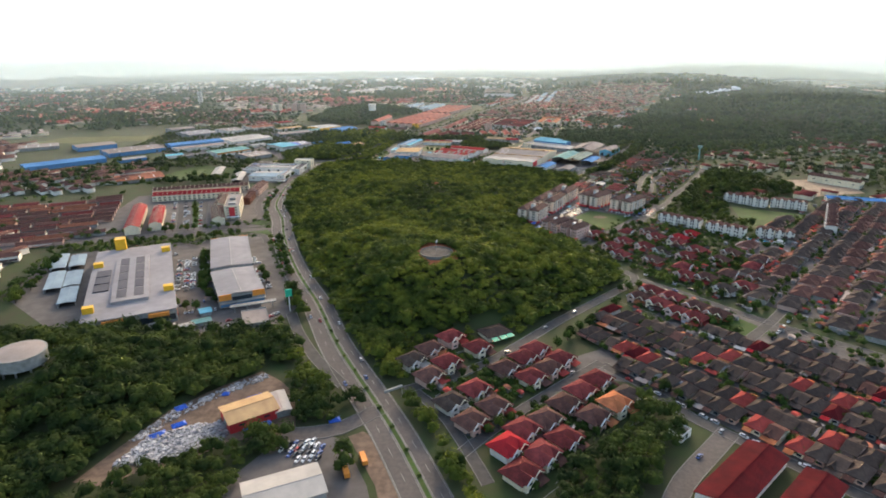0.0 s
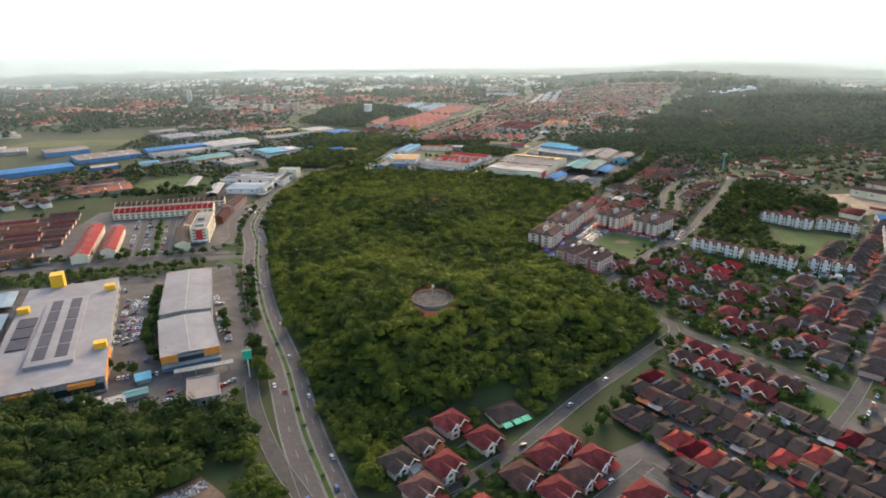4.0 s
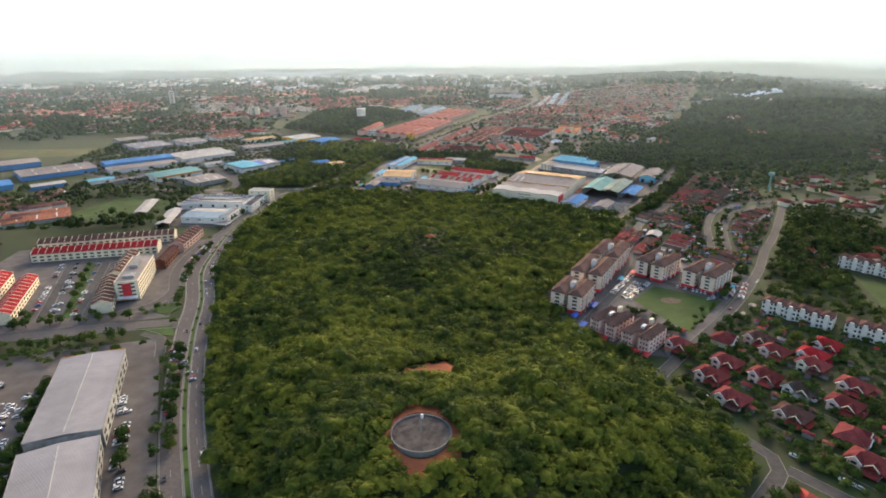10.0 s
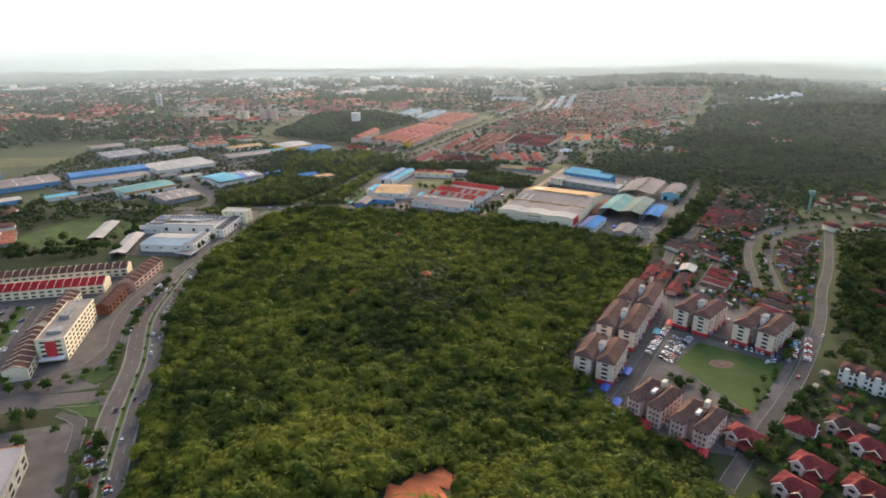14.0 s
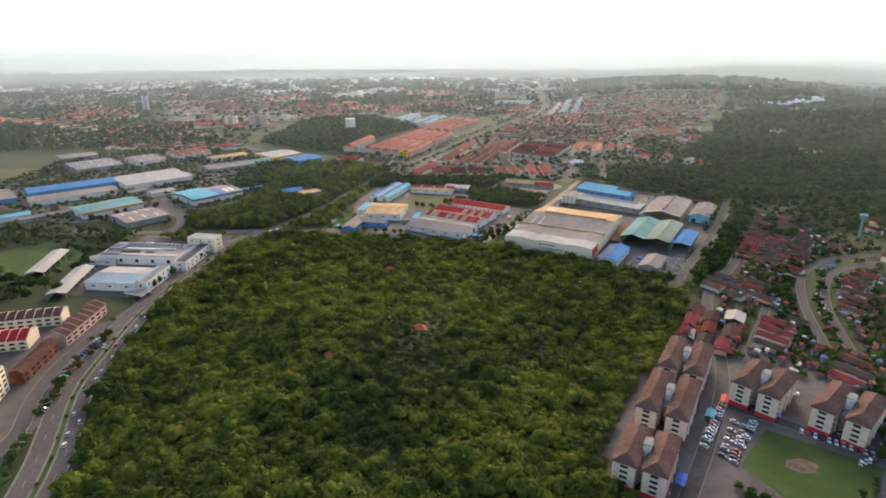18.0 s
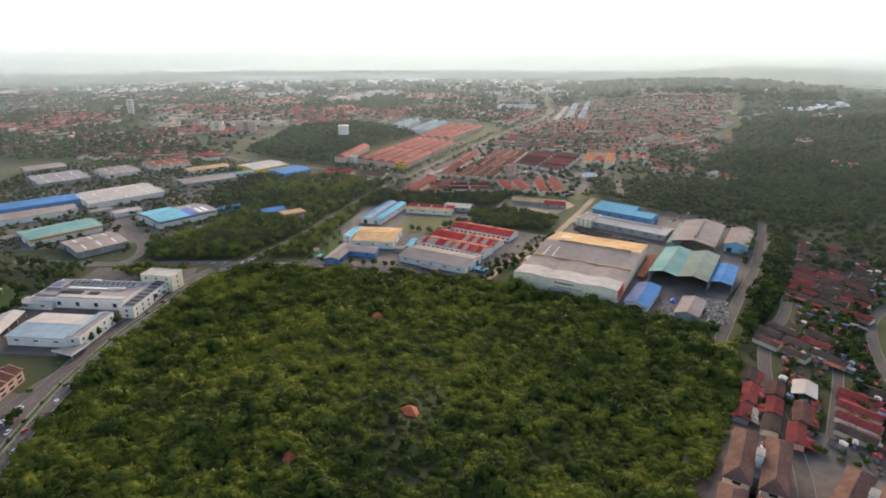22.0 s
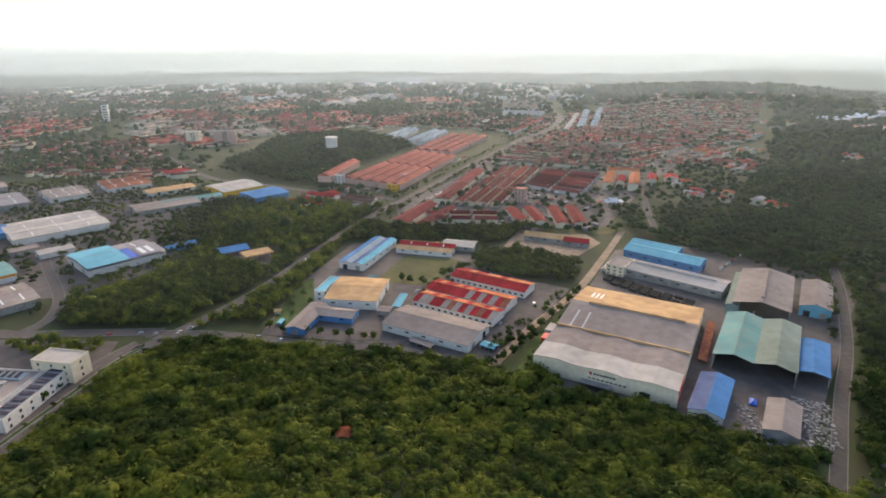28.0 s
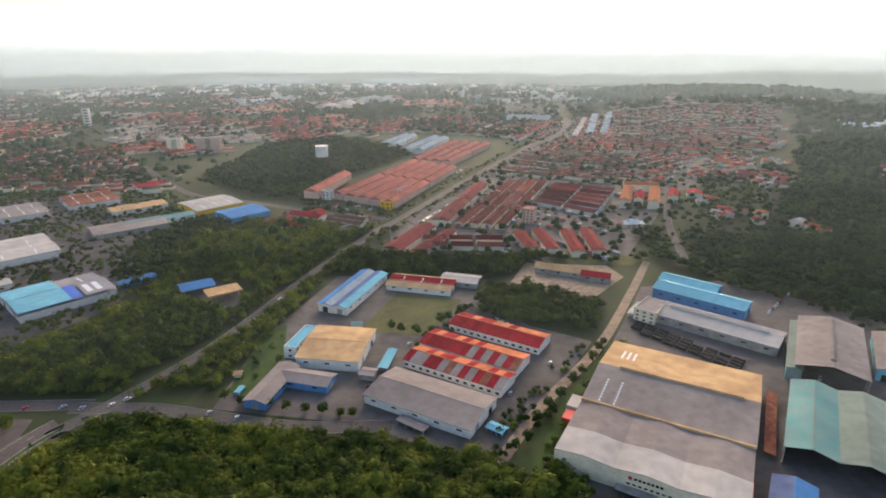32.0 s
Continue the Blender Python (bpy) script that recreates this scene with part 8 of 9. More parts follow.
NE_TOWN = [(160, 655), (240, 600), (276, 594), (340, 690), (400, 780), (420, 905), (361, 940), (277, 815), (205, 730)]
specks("lean_to_roof", [(NE_TOWN, 7.5, 0.8)], ["tile_red", "roof_white", "roof_rust", "tile_maroon", "tile_darkgrey", "tile_maroon", "tile_brown", "roof_slate"], 2.0, 4.4, (2.3, 3.4), "small lean-to roofs and awnings between cottages")
specks("extension_roof", [([(110, 240), (135, 205), (230, 120), (420, 300), (560, 600), (500, 640), (300, 470), (235, 338), (165, 372)], 9, 0.55), ([(140, 480), (230, 540), (300, 470), (235, 338), (170, 390)], 11, 0.6), ([(-25, 235), (40, 150), (110, 215), (40, 262)], 10, 0.5)],
       ["roof_lightgrey", "roof_rust", "tile_red", "tile_brown", "tile_maroon", "tile_darkgrey", "roof_grey"], 2.2, 5.0, (2.3, 3.0), "small porch and kitchen extension roofs")
specks("shed_roof", [([(-10, 1090), (150, 1090), (240, 1370), (60, 1400), (-40, 1190)], 14, 0.6), ([(-250, 1170), (-110, 1165), (-130, 1260), (-230, 1260)], 12, 0.5)], ["roof_white", "tile_red", "roof_rust", "roof_lightgrey"], 3, 8, (2.5, 4.0), "small sheds between red-roofed rows")


def parked(patches):
    """Rows of parked cars too many and too small to pick apart."""
    sets = {k: Geo() for k in CAR_KEYS}
    glass = Geo()
    for x0, y0, x1, y1, ang, chance in patches:
        n = int(math.hypot(x1 - x0, y1 - y0) / 2.8)
        for i in range(n):
            if rng.uniform() > chance:
                continue
            f = (i + 0.5) / n
            m = pose(x0 + (x1 - x0) * f, y0 + (y1 - y0) * f, 0.1, 0, 0, ang + rng.uniform(-4, 4) + (180 if rng.uniform() < 0.5 else 0))
            k = CAR_KEYS[int(rng.choice(5, p=[0.36, 0.24, 0.2, 0.12, 0.08]))]

            def tf(pts):
                return [tuple(m @ Vector(p)) for p in pts]
            g = sets[k]
            g.hexa(tf([(-2.1, -0.8, 0.2), (2.1, -0.8, 0.2), (2.1, 0.8, 0.2), (-2.1, 0.8, 0.2)]), tf([(-2.1, -0.82, 0.9), (2.0, -0.78, 0.8), (2.0, 0.78, 0.8), (-2.1, 0.82, 0.9)]))
            glass.hexa(tf([(-1.7, -0.74, 0.86), (1.0, -0.74, 0.8), (1.0, 0.74, 0.8), (-1.7, 0.74, 0.86)]), tf([(-1.35, -0.62, 1.36), (0.45, -0.62, 1.36), (0.45, 0.62, 1.36), (-1.35, 0.62, 1.36)]))
            g.hexa(tf([(-1.3, -0.6, 1.37), (0.4, -0.6, 1.37), (0.4, 0.6, 1.37), (-1.3, 0.6, 1.37)]), tf([(-1.2, -0.55, 1.46), (0.3, -0.55, 1.46), (0.3, 0.55, 1.46), (-1.2, 0.55, 1.46)]))
    for k, g in sets.items():
        tagged(new("parked_cars", g.mesh("parked_cars", M["car_" + k])), "many parked " + k + " cars in rows", "cars", kind="stuff")
    tagged(new("car_windows", glass.mesh("car_windows", M["glass"])), "dark windows of the parked cars", "cars", kind="stuff")


LOTS = [(-232 + o * 0.9, 326 + o * 0.45, -268 + o * 0.9, 400 + o * 0.45, 27, 0.45) for o in (12, 17)] + [(-276, 400, -330, 418, 117, 0.6), (-270, 408, -326, 426, 117, 0.6), (-158, 344, -192, 404, 27, 0.5), (-164, 412, -192, 456, 27, 0.6), (-306, 486, -358, 584, 27, 0.3), (-322, 488, -374, 588, 27, 0.35), (-288, 486, -338, 586, 27, 0.3),
        (118, 586, 160, 646, -33, 0.7), (126, 582, 166, 640, -33, 0.6), (186, 606, 226, 590, 45, 0.6), (150, 552, 170, 575, -42, 0.6), (98, 532, 118, 560, -33, 0.5), (92, 512, 106, 530, -33, 0.6),
        (278, 690, 306, 740, 60, 0.3), (276, 676, 300, 722, 60, 0.3), (240, 990, 290, 1040, 57, 0.5), (70, 870, 104, 930, 57, 0.3), (-230, 705, -222, 760, 0, 0.5), (206, 860, 240, 920, 57, 0.4),
        (-60, 1190, 18, 1366, -24, 0.6), (-84, 1100, -42, 1190, -24, 0.6), (-112, 1240, 0, 1500, -24, 0.5), (44, 1178, 140, 1396, -24, 0.4), (200, 260, 420, 470, 45, 0.25), (170, 384, 236, 318, -45, 0.25), (110, 232, 226, 116, -45, 0.35)]
LOTS += [(131 + k, 551 - k, 151 + k, 579 - k, -42, 0.7) for k in (0, 6.5, 10)] + [(150, 603, 124, 563, -33, 0.8), (145, 604, 120, 566, -33, 0.6), (120, 560, 104, 530, -33, 0.7), (78, 506, 90, 500, 60, 0.6), (188, 567, 222, 548, 60, 0.7), (224, 550, 245, 584, -33, 0.8), (232, 548, 250, 576, -33, 0.7), (92, 498, 106, 470, 60, 0.7), (108, 466, 134, 472, 10, 0.6), (136, 476, 154, 492, -45, 0.6)]
LOTS += [(136, 557, 158, 587, -42, 0.7), (100, 520, 116, 548, -33, 0.6), (172, 578, 190, 604, -33, 0.6), (200, 572, 228, 556, 60, 0.6), (112, 556, 140, 600, -33, 0.5), (112, 486, 126, 476, 60, 0.7), (106, 540, 128, 570, -33, 0.5), (204, 545, 226, 552, 45, 0.6), (228, 556, 240, 572, -45, 0.7), (90, 482, 108, 474, 60, 0.6), (-252, 592, -256, 640, 5, 0.8), (-303, 486, -352, 580, 27, 0.2)]
LOTS += [(-82 + 5 * i, 168 - 3.0 * i + k * 3.2, -62 + 3 * i, 172 - 4.0 * i + k * 3.2, 70, 0.8) for i in (0, 1, 2) for k in (-1, 0)]
parked(LOTS)

_xy, _an = town_field(90, -2200, 1500, 2300, 4300, 0.3)
_m = len(_xy)
far_boxes("far_blocks", _xy, _an, rng.uniform(12, 40, _m), rng.uniform(12, 18, _m), rng.uniform(10, 26, _m), rng.uniform(0.5, 2, _m), "concrete", "white", "far pale apartment and office blocks")
_xy, _an = town_field(420, -2400, 1700, 2500, 4400, 0.15)
_m = len(_xy)
far_boxes("horizon_sheds", _xy, _an, rng.uniform(40, 130, _m), rng.uniform(20, 40, _m), rng.uniform(7, 11, _m), rng.uniform(2, 3, _m), "roof_white", "white", "pale roofs near the horizon")
_xy, _an = town_field(700, 380, 1100, 620, 1500, 0.35)
_m = len(_xy)
far_boxes("hill_foot_houses", _xy, _an, rng.uniform(9, 22, _m), rng.uniform(8, 11, _m), rng.uniform(3, 6, _m), rng.uniform(2, 3, _m), "tile_maroon", "cream", "scattered houses among the trees")

_xy, _an = town_field(1500, -1150, -430, 180, 1000, 0.25)
_ok = ~inside(_xy[:, 0], _xy[:, 1], [(-430, 150), (-430, 400), (-740, 600), (-540, 620), (-440, 690), (-500, 760), (-560, 820), (-840, 780), (-760, 1000), (-430, 1000), (-300, 150)])
far_boxes("west_houses", _xy[_ok], _an[_ok], rng.uniform(12, 40, _ok.sum()), rng.uniform(9, 12, _ok.sum()), rng.uniform(3.5, 6, _ok.sum()), rng.uniform(2, 3, _ok.sum()), "tile_brown", "white", "brown-roofed houses among trees")

wood("far_woods", scatter([(-2300, 2600), (2300, 2600), (3200, 4600), (-3400, 4600)], 43, [], 0.7), 11, "leaf_far", "patches of far woodland", low=2)
wood("tank_wood", scatter([(-440, 1400), (-330, 1300), (-228, 1270), (-200, 1400), (-115, 1560), (-120, 1640), (-254, 1720), (-400, 1640)], 9.5, []), 6.5, "leaf_far", "wood round the far water tank", low=True, category="forest")
def clear_of_rows(xy, keep=0.06):
    """Leaves out most of the trees that would stand in the terraces of the red town."""
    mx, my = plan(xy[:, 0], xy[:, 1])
    out = np.zeros(len(xy), bool)
    for row in TOWN_ROWS:
        out |= inside(mx, my, row[0])
    return xy[~out | (rng.uniform(size=len(xy)) < keep)]


wood("town_gap_trees", clear_of_rows(np.concatenate([scatter([(-110, 1080), (240, 1085), (330, 1250), (420, 1440), (330, 1600), (60, 1600), (-40, 1200)], 12, TOWN_KEEP, 0.42), scatter([(330, 1600), (600, 1640), (820, 2020), (650, 2150), (250, 2150), (80, 1700)], 14, TOWN_KEEP, 0.42), scatter([(-200, 1170), (-110, 1170), (-100, 1240), (-230, 1260)], 10, TOWN_KEEP, 0.4), scatter(BUILT[3], 11, street_keep, 0.8)])), 4.6, "leaf_far", "trees between the red-roofed rows", low=2)
_bare = scatter([(-330, 900), (-290, 960), (-330, 1110), (-290, 1235), (-400, 1275), (-620, 1300), (-720, 1200), (-680, 950), (-470, 860)], 6.5, street_keep, 0.62)
for _q in IND:
    _c, _s = math.cos(radians(_q[5])), math.sin(radians(_q[5]))
    _u, _v = (_bare[:, 0] - _q[1]) * _c + (_bare[:, 1] - _q[2]) * _s, -(_bare[:, 0] - _q[1]) * _s + (_bare[:, 1] - _q[2]) * _c
    _bare = _bare[(abs(_u) > _q[3] / 2 + 7) | (abs(_v) > _q[4] / 2 + 7)]
wood("industry_trees", _bare, 3.9, "leaf_dark", "trees and hedges between factories", low=True)
CLEARINGS = [(330, 1314, 16), (488, 1536, 26), (345, 1245, 30), (395, 1195, 16), (907, 1799, 34), (860, 1680, 36), (520, 1480, 24), (640, 1700, 36), (660, 1440, 28), (616, 1265, 22), (458, 1400, 30), (740, 1790, 44), (560, 1560, 22)]
_cl = np.concatenate([np.stack([cx + rng.uniform(-0.8, 0.8, int(r / 4)) * r, cy + rng.uniform(-0.8, 0.8, int(r / 4)) * r], 1) for cx, cy, r in CLEARINGS])
for _mt, _sl in (("tile_orange", slice(0, None, 3)), ("tile_red", slice(1, None, 3)), ("roof_lightgrey", slice(2, None, 3))):
    _q = _cl[_sl]
    far_boxes("hillside_houses", _q, rng.uniform(0, 3, len(_q)), rng.uniform(10, 24, len(_q)), rng.uniform(8, 12, len(_q)), rng.uniform(3.5, 7, len(_q)), rng.uniform(1.5, 2.5, len(_q)), _mt, "cream", "houses in clearings of the hill woods, " + _mt.split("_")[1])
_east = scatter([(330, 985), (480, 1010), (620, 980), (760, 1000), (1250, 1100), (1700, 1900), (1700, 2500), (1250, 2050), (1090, 1925), (930, 1880), (770, 1795), (610, 1600), (510, 1390), (450, 1350), (345, 1180), (200, 1190), (190, 1110), (240, 1040)], 10.5, [*street_keep, *CLEARINGS], 0.95)
FOOT = [(330, 985), (480, 1010), (620, 980), (760, 1000), (840, 1330), (500, 1340), (440, 1330), (345, 1180), (200, 1190), (190, 1110), (240, 1040)]
_near = scatter(FOOT, 8.3, [*street_keep, *CLEARINGS], 0.97)
wood("hill_foot_woods", _near, 5.8, "leaf_far", "dark woods at the foot of the hills", low=True, category="forest", tall=(0.6, 1.2))
_east = _east[~inside(_east[:, 0], _east[:, 1], FOOT)]
wood("east_hill_forest", _east, 6.8, "leaf_far", "dark wooded hills", low=2, category="forest")
_fl = cut(main_line, 1130, 2150)
_fr = np.concatenate([offset(_fl, o) for o in (-17, -12, 12, 17)])
_fr = _fr[rng.uniform(size=len(_fr)) < 0.45]
wood("far_road_trees", _fr + rng.uniform(-2.5, 2.5, _fr.shape), 3.6, "leaf_dark", "trees along the road into town", low=True)
wood("far_east_woods", np.concatenate([scatter([(620, 1620), (780, 1800), (940, 1890), (1100, 1930), (1700, 2500), (1900, 3000), (1000, 3300), (440, 2900), (420, 2180), (660, 2170), (840, 2030)], 21, [], 0.75), scatter([(-100, 2160), (420, 2180), (440, 2700), (100, 2700)], 22, TOWN_KEEP, 0.35)]), 10.5, "leaf_far", "far woods on the hills behind the town", low=2, category="forest")
wood("east_trees", scatter([(380, 990), (640, 640), (1000, 700), (1250, 1100), (760, 1010)], 15, [*street_keep, (530, 690, 60)], 0.7), 7.0, "leaf_dark", "trees among eastern houses", low=True)
wood("west_trees", scatter([(-420, 660), (-330, 680), (-350, 700), (-345, 830), (-440, 850), (-560, 840), (-760, 700), (-1150, 900), (-1300, 1400), (-800, 1250), (-640, 1300), (-420, 1340), (-300, 1300), (-330, 1330), (-700, 1420), (-1500, 1600), (-1600, 700), (-800, 560), (-560, 620)], 15, [*street_keep, (-430, 745, 52), (-500, 705, 46), (-389, 745, 32), (-338, 709, 30), (-700, 800, 70)], 0.75), 7.0, "leaf_dark", "trees among the western estates", low=True)
wood("estate_trees", np.concatenate([scatter([(118, 232), (230, 120), (330, 215), (192, 344), (100, 262)], 5.5, street_keep, 0.55), scatter([(330, 215), (420, 280), (560, 600), (520, 640), (300, 470), (165, 372)], 7, street_keep, 0.55), scatter(NE_TOWN, 7.0, street_keep, 0.75), scatter([(130, 527), (140, 531), (167, 493), (158, 488)], 4.0, [], 0.6), scatter([(93, 304), (152, 360), (162, 354), (103, 298)], 5.0, street_keep, 0.6), scatter([(155, 393), (178, 367), (190, 372), (169, 402)], 5.0, street_keep, 0.6), scatter([(140, 330), (185, 290), (210, 315), (165, 352)], 5.5, street_keep, 0.4), scatter([(248, 640), (300, 640), (340, 690), (300, 735), (330, 770), (290, 790), (262, 750)], 8, street_keep, 0.75), scatter([(140, 470), (230, 540), (320, 480), (235, 338), (170, 390)], 6.5, [*street_keep, *[(x, y, 7) for x, y in MID]], 0.85), scatter([(-30, 240), (40, 146), (112, 215), (40, 264)], 5.0, [*street_keep, *[(x, y, 6.5) for x, y, k in NEAR]], 0.95), scatter([(400, 790), (480, 800), (470, 960), (420, 940)], 10, street_keep, 0.7)]), 2.9, "leaf_street", "small garden trees and shrubs between terraces", lift=0.1)
wood("south_trees", scatter([(200, 60), (560, 60), (900, 600), (700, 600), (560, 480), (360, 230), (270, 100)], 18, street_keep, 0.7), 5.0, "leaf_dark", "trees at the edge of the estate", low=True)
wood("west_garden_trees", scatter([(-430, 150), (-640, 200), (-700, 560), (-460, 620), (-430, 420)], 19, street_keep, 0.6), 4.5, "leaf_street", "garden trees between western terraces", low=True)
wood("street_trees", np.concatenate([scatter([(-205, 455), (-235, 440), (-330, 410), (-400, 395), (-410, 420), (-335, 442), (-240, 466)], 6.5, street_keep, 0.7), scatter([(-225, 488), (-330, 468), (-420, 440), (-430, 455), (-335, 484), (-240, 502)], 6.5, street_keep, 0.7), scatter([(-246, 412), (-206, 330), (-200, 334), (-238, 416)], 5, [], 0.9), scatter([(-140, 362), (-182, 455), (-190, 452), (-150, 362)], 5, [], 0.6), scatter([(-345, 300), (-385, 392), (-400, 392), (-366, 300)], 6, [], 0.9), scatter([(-240, 500), (-228, 520), (-244, 560), (-254, 600), (-256, 650), (-250, 650), (-247, 600), (-234, 555), (-216, 512)], 5, street_keep, 0.5)]), 3.0, "leaf_street", "street trees along the shops and car parks")
wood("lane_trees", np.concatenate([scatter([(318, 640), (345, 640), (420, 700), (520, 830), (440, 835), (405, 790), (350, 700)], 6, street_keep, 0.85), scatter([(262, 575), (300, 570), (345, 590), (330, 640), (310, 640)], 6, street_keep, 0.6), scatter([(250, 650), (262, 690), (290, 740), (325, 790), (380, 818), (430, 828), (430, 836), (360, 824), (300, 790), (255, 720), (236, 660)], 5.5, street_keep, 0.85), scatter([(262, 655), (276, 655), (304, 715), (336, 760), (326, 764), (294, 722)], 5, [(STREETS[10][0], 4.5), (STREETS[11][0], 4.0)], 0.7), scatter([(420, 690), (560, 640), (700, 760), (600, 830), (520, 830)], 9, [*street_keep, (530, 690, 55)], 0.6), scatter([(186, 715), (204, 735), (262, 800), (285, 800), (300, 850), (360, 940), (352, 946), (270, 830), (215, 755)], 5.5, [(STREETS[12][0], 5.5)], 0.8)]), 3.4, "leaf_dark", "trees along the lanes between cottages", low=True)
wood("apartment_trees", scatter([(262, 600), (240, 545), (300, 470), (330, 500), (345, 590), (460, 640), (420, 700), (330, 660)], 7.5, [*street_keep, (375, 545, 50), (256, 518, 26), (292, 490, 26), (320, 463, 24), (373, 604, 30), (416, 588, 28), (430, 532, 32), (337, 478, 22), (410, 510, 30), (450, 560, 28)], 0.6), 4.5, "leaf_dark", "trees round the white town houses")


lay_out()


def lay_terraces():
    """Rows of the red town between their corners: each row runs from the near edge to the far edge."""
    rs = random.Random(31)
    for q, n, m, share, h, roof, wall, lab, name in TOWN_ROWS:
        nl, nr, fr, fl = [Vector(p) for p in q]
        for i in range(n):
            k = (i + 0.5) / n
            a, b = nl.lerp(nr, k), fl.lerp(fr, k)
            wide = (((nr - nl) + (fr - fl)) / 2)
            d = (b - a)
            across = abs(wide.x * d.y - wide.y * d.x) / d.length / n * share
            for j in range(m):
                p0, p1 = a + d * (j / m + (0.0 if j == 0 else 4 / d.length)), a + d * ((j + 1) / m)
                mid = (p0 + p1) / 2
                rf = rs.choice(["tile_maroon", "roof_darkred", "tile_maroon", "roof_darkred", "tile_red"]) if roof == "red" else roof
                row_thing(mid.x, mid.y, (p1 - p0).length, math.degrees(math.atan2(d.y, d.x)), across, h, rf, wall, "tile_red", lab, name=name, group="far warehouses" if name == "warehouse_row" else "town terraces",
                          porch_on=False, party="roof_terracotta" if roof == "roof_terracotta" else "", unit=9.0)


lay_terraces()
flat_block("bright yellow corner shop block", -88, 1423, 22, 14, 66, 9, "yellow", "roof_terracotta", 2, name="shop_block", win=3.0, gap=6.0)
flat_block("white shop block with open front", -74, 1485, 30, 14, 66, 9, "white", "roof_terracotta", 2, name="shop_block", win=3.0, gap=6.0)
flat_block("small white block beside the terracotta rows", -172, 1456, 10, 12, 66, 11, "white", "concrete", 3, name="shop_block", win=3.0, gap=6.0)
flat_block("salmon tower block among red terraces", 78, 1368, 13, 13, 66, 17, "pink", "roof_terracotta", 5, name="tower_block", win=2.0, gap=4.0)
_t = thing("marquee", "bright white peaked marquee among trees", "marquee", m=pose(192, 1358, 0, 0, 0, 8))
for _x, _h in ((-9, 7), (-3, 9), (3, 8), (9, 6)):
    part("canopy", Geo().gable(_x - 2.9, _x + 2.9, -6, 6, 4, _h, 0.2), "frame_white", _t)
    for _y in (-5, 5):
        part("post", Geo().box(_x - 0.2, _x + 0.2, _y - 0.2, _y + 0.2, 0, 4), "frame_white", _t)


def haze(y, dense, full):
    """One translucent sheet standing in for evening haze across the far plain, lit by sky and sun."""
    m = bpy.data.materials.new("evening_haze")
    m.use_nodes = True
    nt = m.node_tree
    nt.nodes.clear()
    N, L = nt.nodes.new, nt.links.new
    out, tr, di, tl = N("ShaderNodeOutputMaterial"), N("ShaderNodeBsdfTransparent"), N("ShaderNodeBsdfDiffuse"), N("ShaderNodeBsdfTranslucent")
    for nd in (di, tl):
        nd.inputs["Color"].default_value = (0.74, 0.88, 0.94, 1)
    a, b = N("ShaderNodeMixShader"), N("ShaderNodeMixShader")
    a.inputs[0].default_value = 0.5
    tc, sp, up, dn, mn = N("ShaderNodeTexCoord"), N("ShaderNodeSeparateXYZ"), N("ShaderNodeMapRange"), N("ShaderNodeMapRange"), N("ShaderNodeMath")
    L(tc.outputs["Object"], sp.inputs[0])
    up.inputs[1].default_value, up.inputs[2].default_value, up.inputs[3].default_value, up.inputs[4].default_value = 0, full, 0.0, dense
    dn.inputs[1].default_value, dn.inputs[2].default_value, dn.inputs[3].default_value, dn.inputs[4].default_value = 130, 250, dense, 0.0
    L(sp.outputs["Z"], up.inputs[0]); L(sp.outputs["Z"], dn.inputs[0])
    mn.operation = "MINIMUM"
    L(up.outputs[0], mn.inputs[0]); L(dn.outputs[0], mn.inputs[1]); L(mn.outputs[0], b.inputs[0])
    L(di.outputs[0], a.inputs[1]); L(tl.outputs[0], a.inputs[2]); L(tr.outputs[0], b.inputs[1]); L(a.outputs[0], b.inputs[2]); L(b.outputs[0], out.inputs[0])
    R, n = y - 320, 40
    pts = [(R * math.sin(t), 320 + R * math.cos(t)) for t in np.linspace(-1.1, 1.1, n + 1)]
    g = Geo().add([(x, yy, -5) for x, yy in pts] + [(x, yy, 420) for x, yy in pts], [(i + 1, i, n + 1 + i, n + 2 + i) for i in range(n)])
    tagged(new("haze", g.mesh("haze", m)), "translucent sheet standing in for evening haze over the plain", "haze", kind="structure")


# sheets added in place of hazy air, more opaque with distance
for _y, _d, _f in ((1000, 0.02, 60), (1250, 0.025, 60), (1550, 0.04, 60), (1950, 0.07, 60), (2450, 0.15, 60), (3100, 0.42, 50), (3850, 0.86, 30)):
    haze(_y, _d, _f)


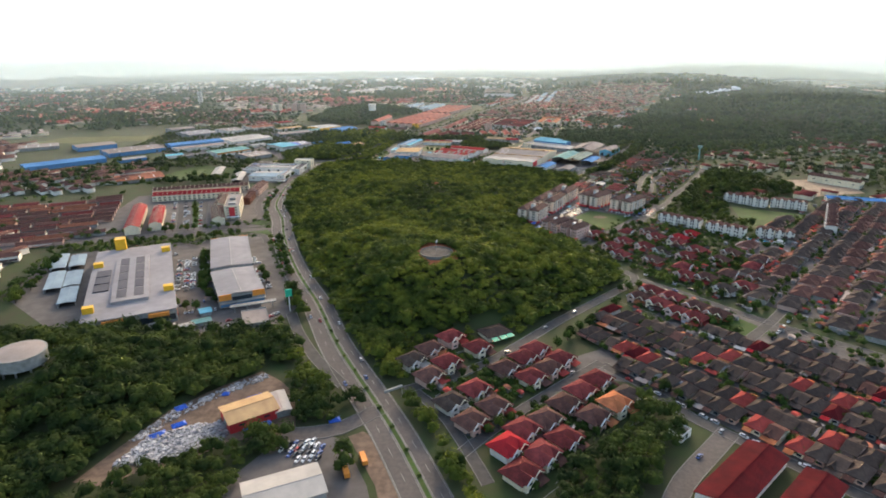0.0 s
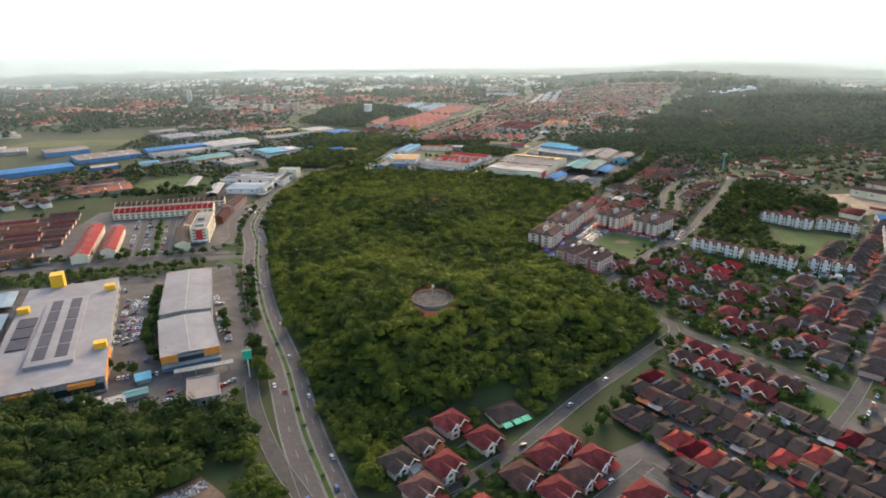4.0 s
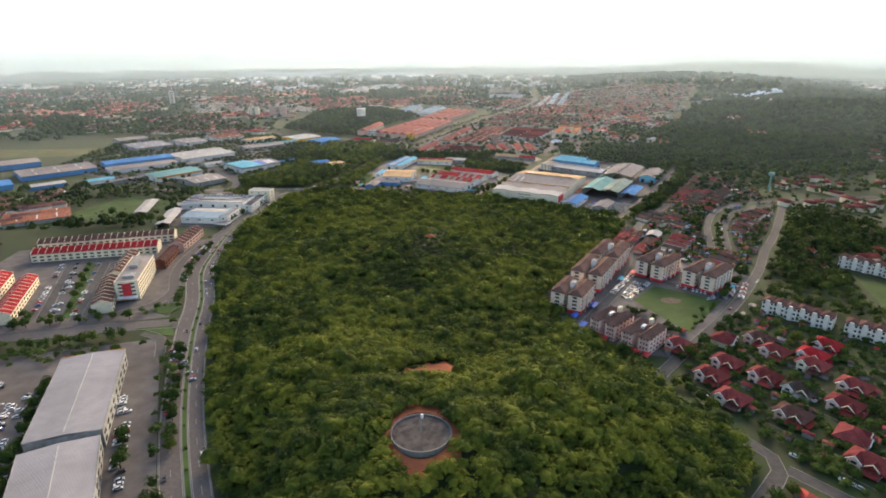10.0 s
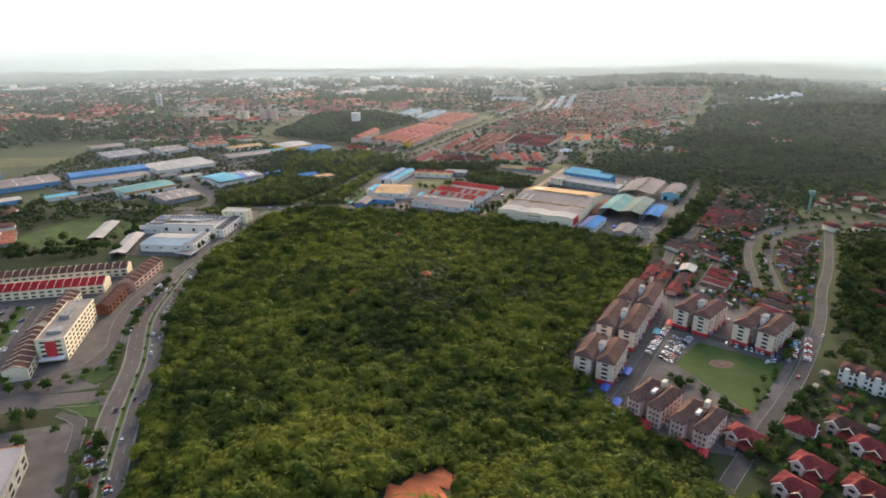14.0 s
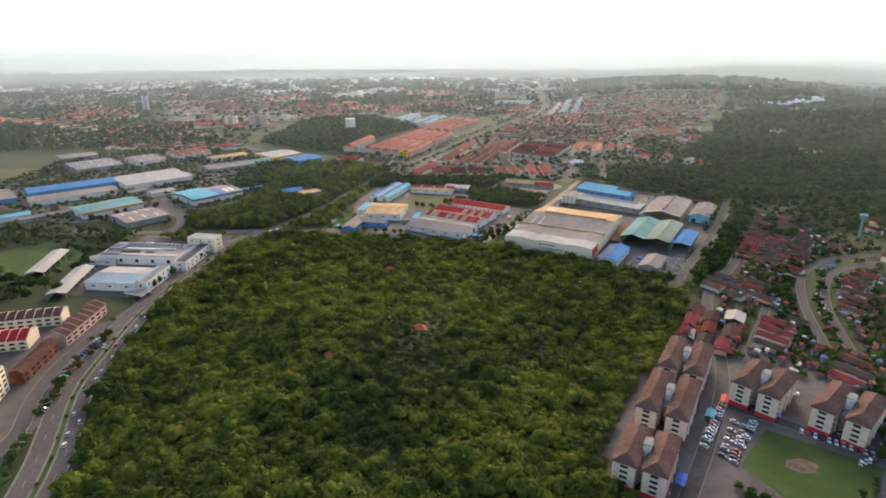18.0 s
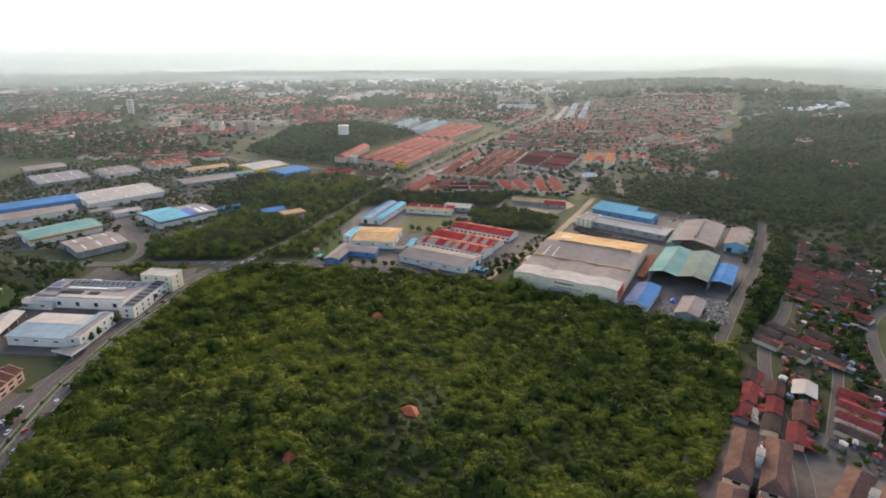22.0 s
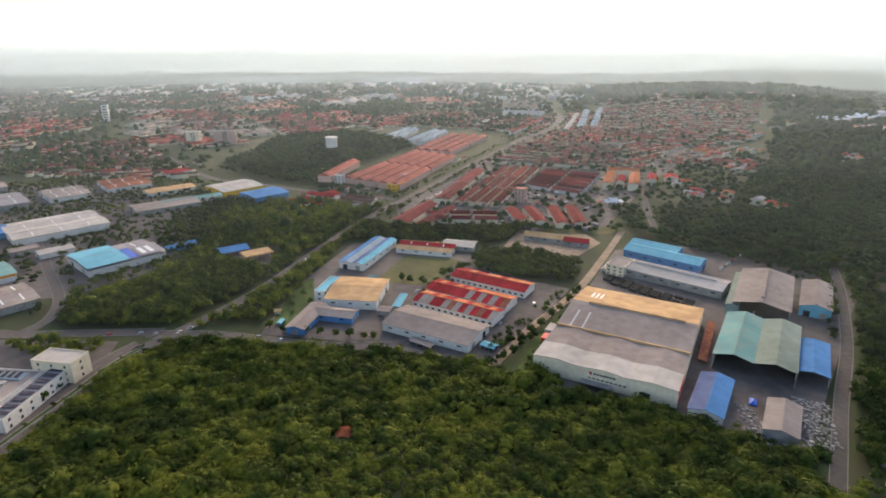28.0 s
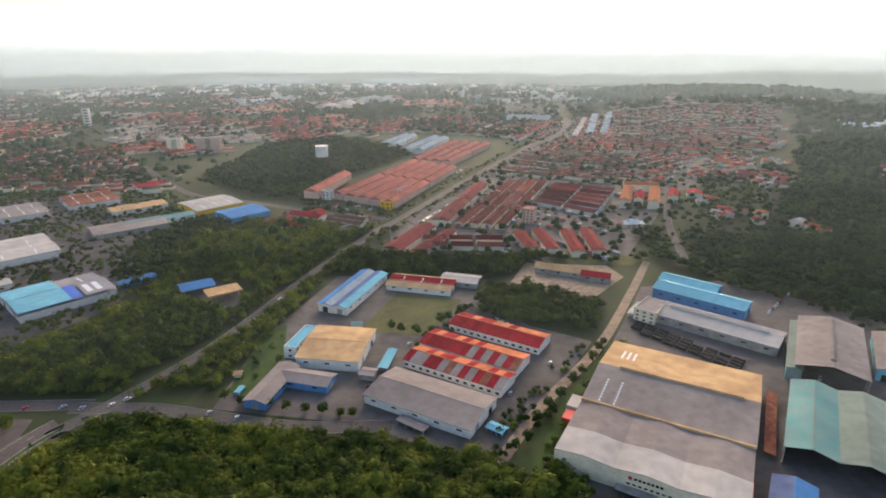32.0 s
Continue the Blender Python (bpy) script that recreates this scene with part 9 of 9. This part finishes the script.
def smoke():
    """White smoke of a small fire drifting low over the houses."""
    rs = np.random.default_rng(7)
    V, F, o = [], [], 0
    for i in range(60):
        u = rs.uniform(0, 1) ** 1.6
        r = rs.uniform(1.5, 3.5) + 4 * u
        v, f = lump(8, r, rs.uniform(0.5, 0.9), rs)
        x, y = 770 + 95 * u + rs.normal() * 4, 1965 - 95 * u + rs.normal() * 10
        px, py = plan(x, y, FIT_GRID_BACK)
        V.append(v + [x, y, float(hz(px, py)[0]) + 5 + 18 * u + rs.normal() * 2.5]); F.append(f + o); o += len(v)
    M["smoke"] = mat("white_smoke", (0.86, 0.88, 0.9), 1.0, 0.15, 0.05, spec=0.0)
    tagged(new("smoke", np_mesh("smoke", np.concatenate(V), np.concatenate(F), M["smoke"], True)), "white smoke drifting low over far houses", "smoke", kind="stuff")


smoke()


def far_sky():
    """Glowing backdrop beyond the plain; pale distant haze is painted on by height."""
    m = bpy.data.materials.new("hazy_distance")
    m.use_nodes = True
    nt = m.node_tree
    nt.nodes.clear()
    N, L = nt.nodes.new, nt.links.new
    out, em, tr, mx = N("ShaderNodeOutputMaterial"), N("ShaderNodeEmission"), N("ShaderNodeBsdfTransparent"), N("ShaderNodeMixShader")
    tc, sp, rp, mr = N("ShaderNodeTexCoord"), N("ShaderNodeSeparateXYZ"), N("ShaderNodeValToRGB"), N("ShaderNodeMapRange")
    L(tc.outputs["Object"], sp.inputs[0])
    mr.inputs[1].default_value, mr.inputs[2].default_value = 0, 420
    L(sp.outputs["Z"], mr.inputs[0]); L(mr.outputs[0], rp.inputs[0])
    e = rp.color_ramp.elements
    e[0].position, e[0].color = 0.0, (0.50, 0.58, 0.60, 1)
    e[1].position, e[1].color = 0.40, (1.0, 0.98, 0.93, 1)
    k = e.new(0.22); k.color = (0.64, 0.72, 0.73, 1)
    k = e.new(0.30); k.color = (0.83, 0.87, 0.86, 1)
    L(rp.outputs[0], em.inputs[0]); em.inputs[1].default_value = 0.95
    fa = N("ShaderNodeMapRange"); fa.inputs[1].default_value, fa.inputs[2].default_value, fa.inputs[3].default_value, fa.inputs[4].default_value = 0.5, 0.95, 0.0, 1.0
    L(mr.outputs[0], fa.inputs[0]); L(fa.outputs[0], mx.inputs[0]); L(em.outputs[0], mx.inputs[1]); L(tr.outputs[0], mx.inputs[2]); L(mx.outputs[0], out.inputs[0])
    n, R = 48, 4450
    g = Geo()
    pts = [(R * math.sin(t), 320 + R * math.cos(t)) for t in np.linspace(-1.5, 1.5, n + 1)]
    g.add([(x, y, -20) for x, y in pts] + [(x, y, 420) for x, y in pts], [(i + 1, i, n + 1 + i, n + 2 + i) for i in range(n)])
    tagged(new("backdrop", g.mesh("backdrop", m)), "glowing backdrop painted with pale horizon haze", "backdrop", kind="structure")


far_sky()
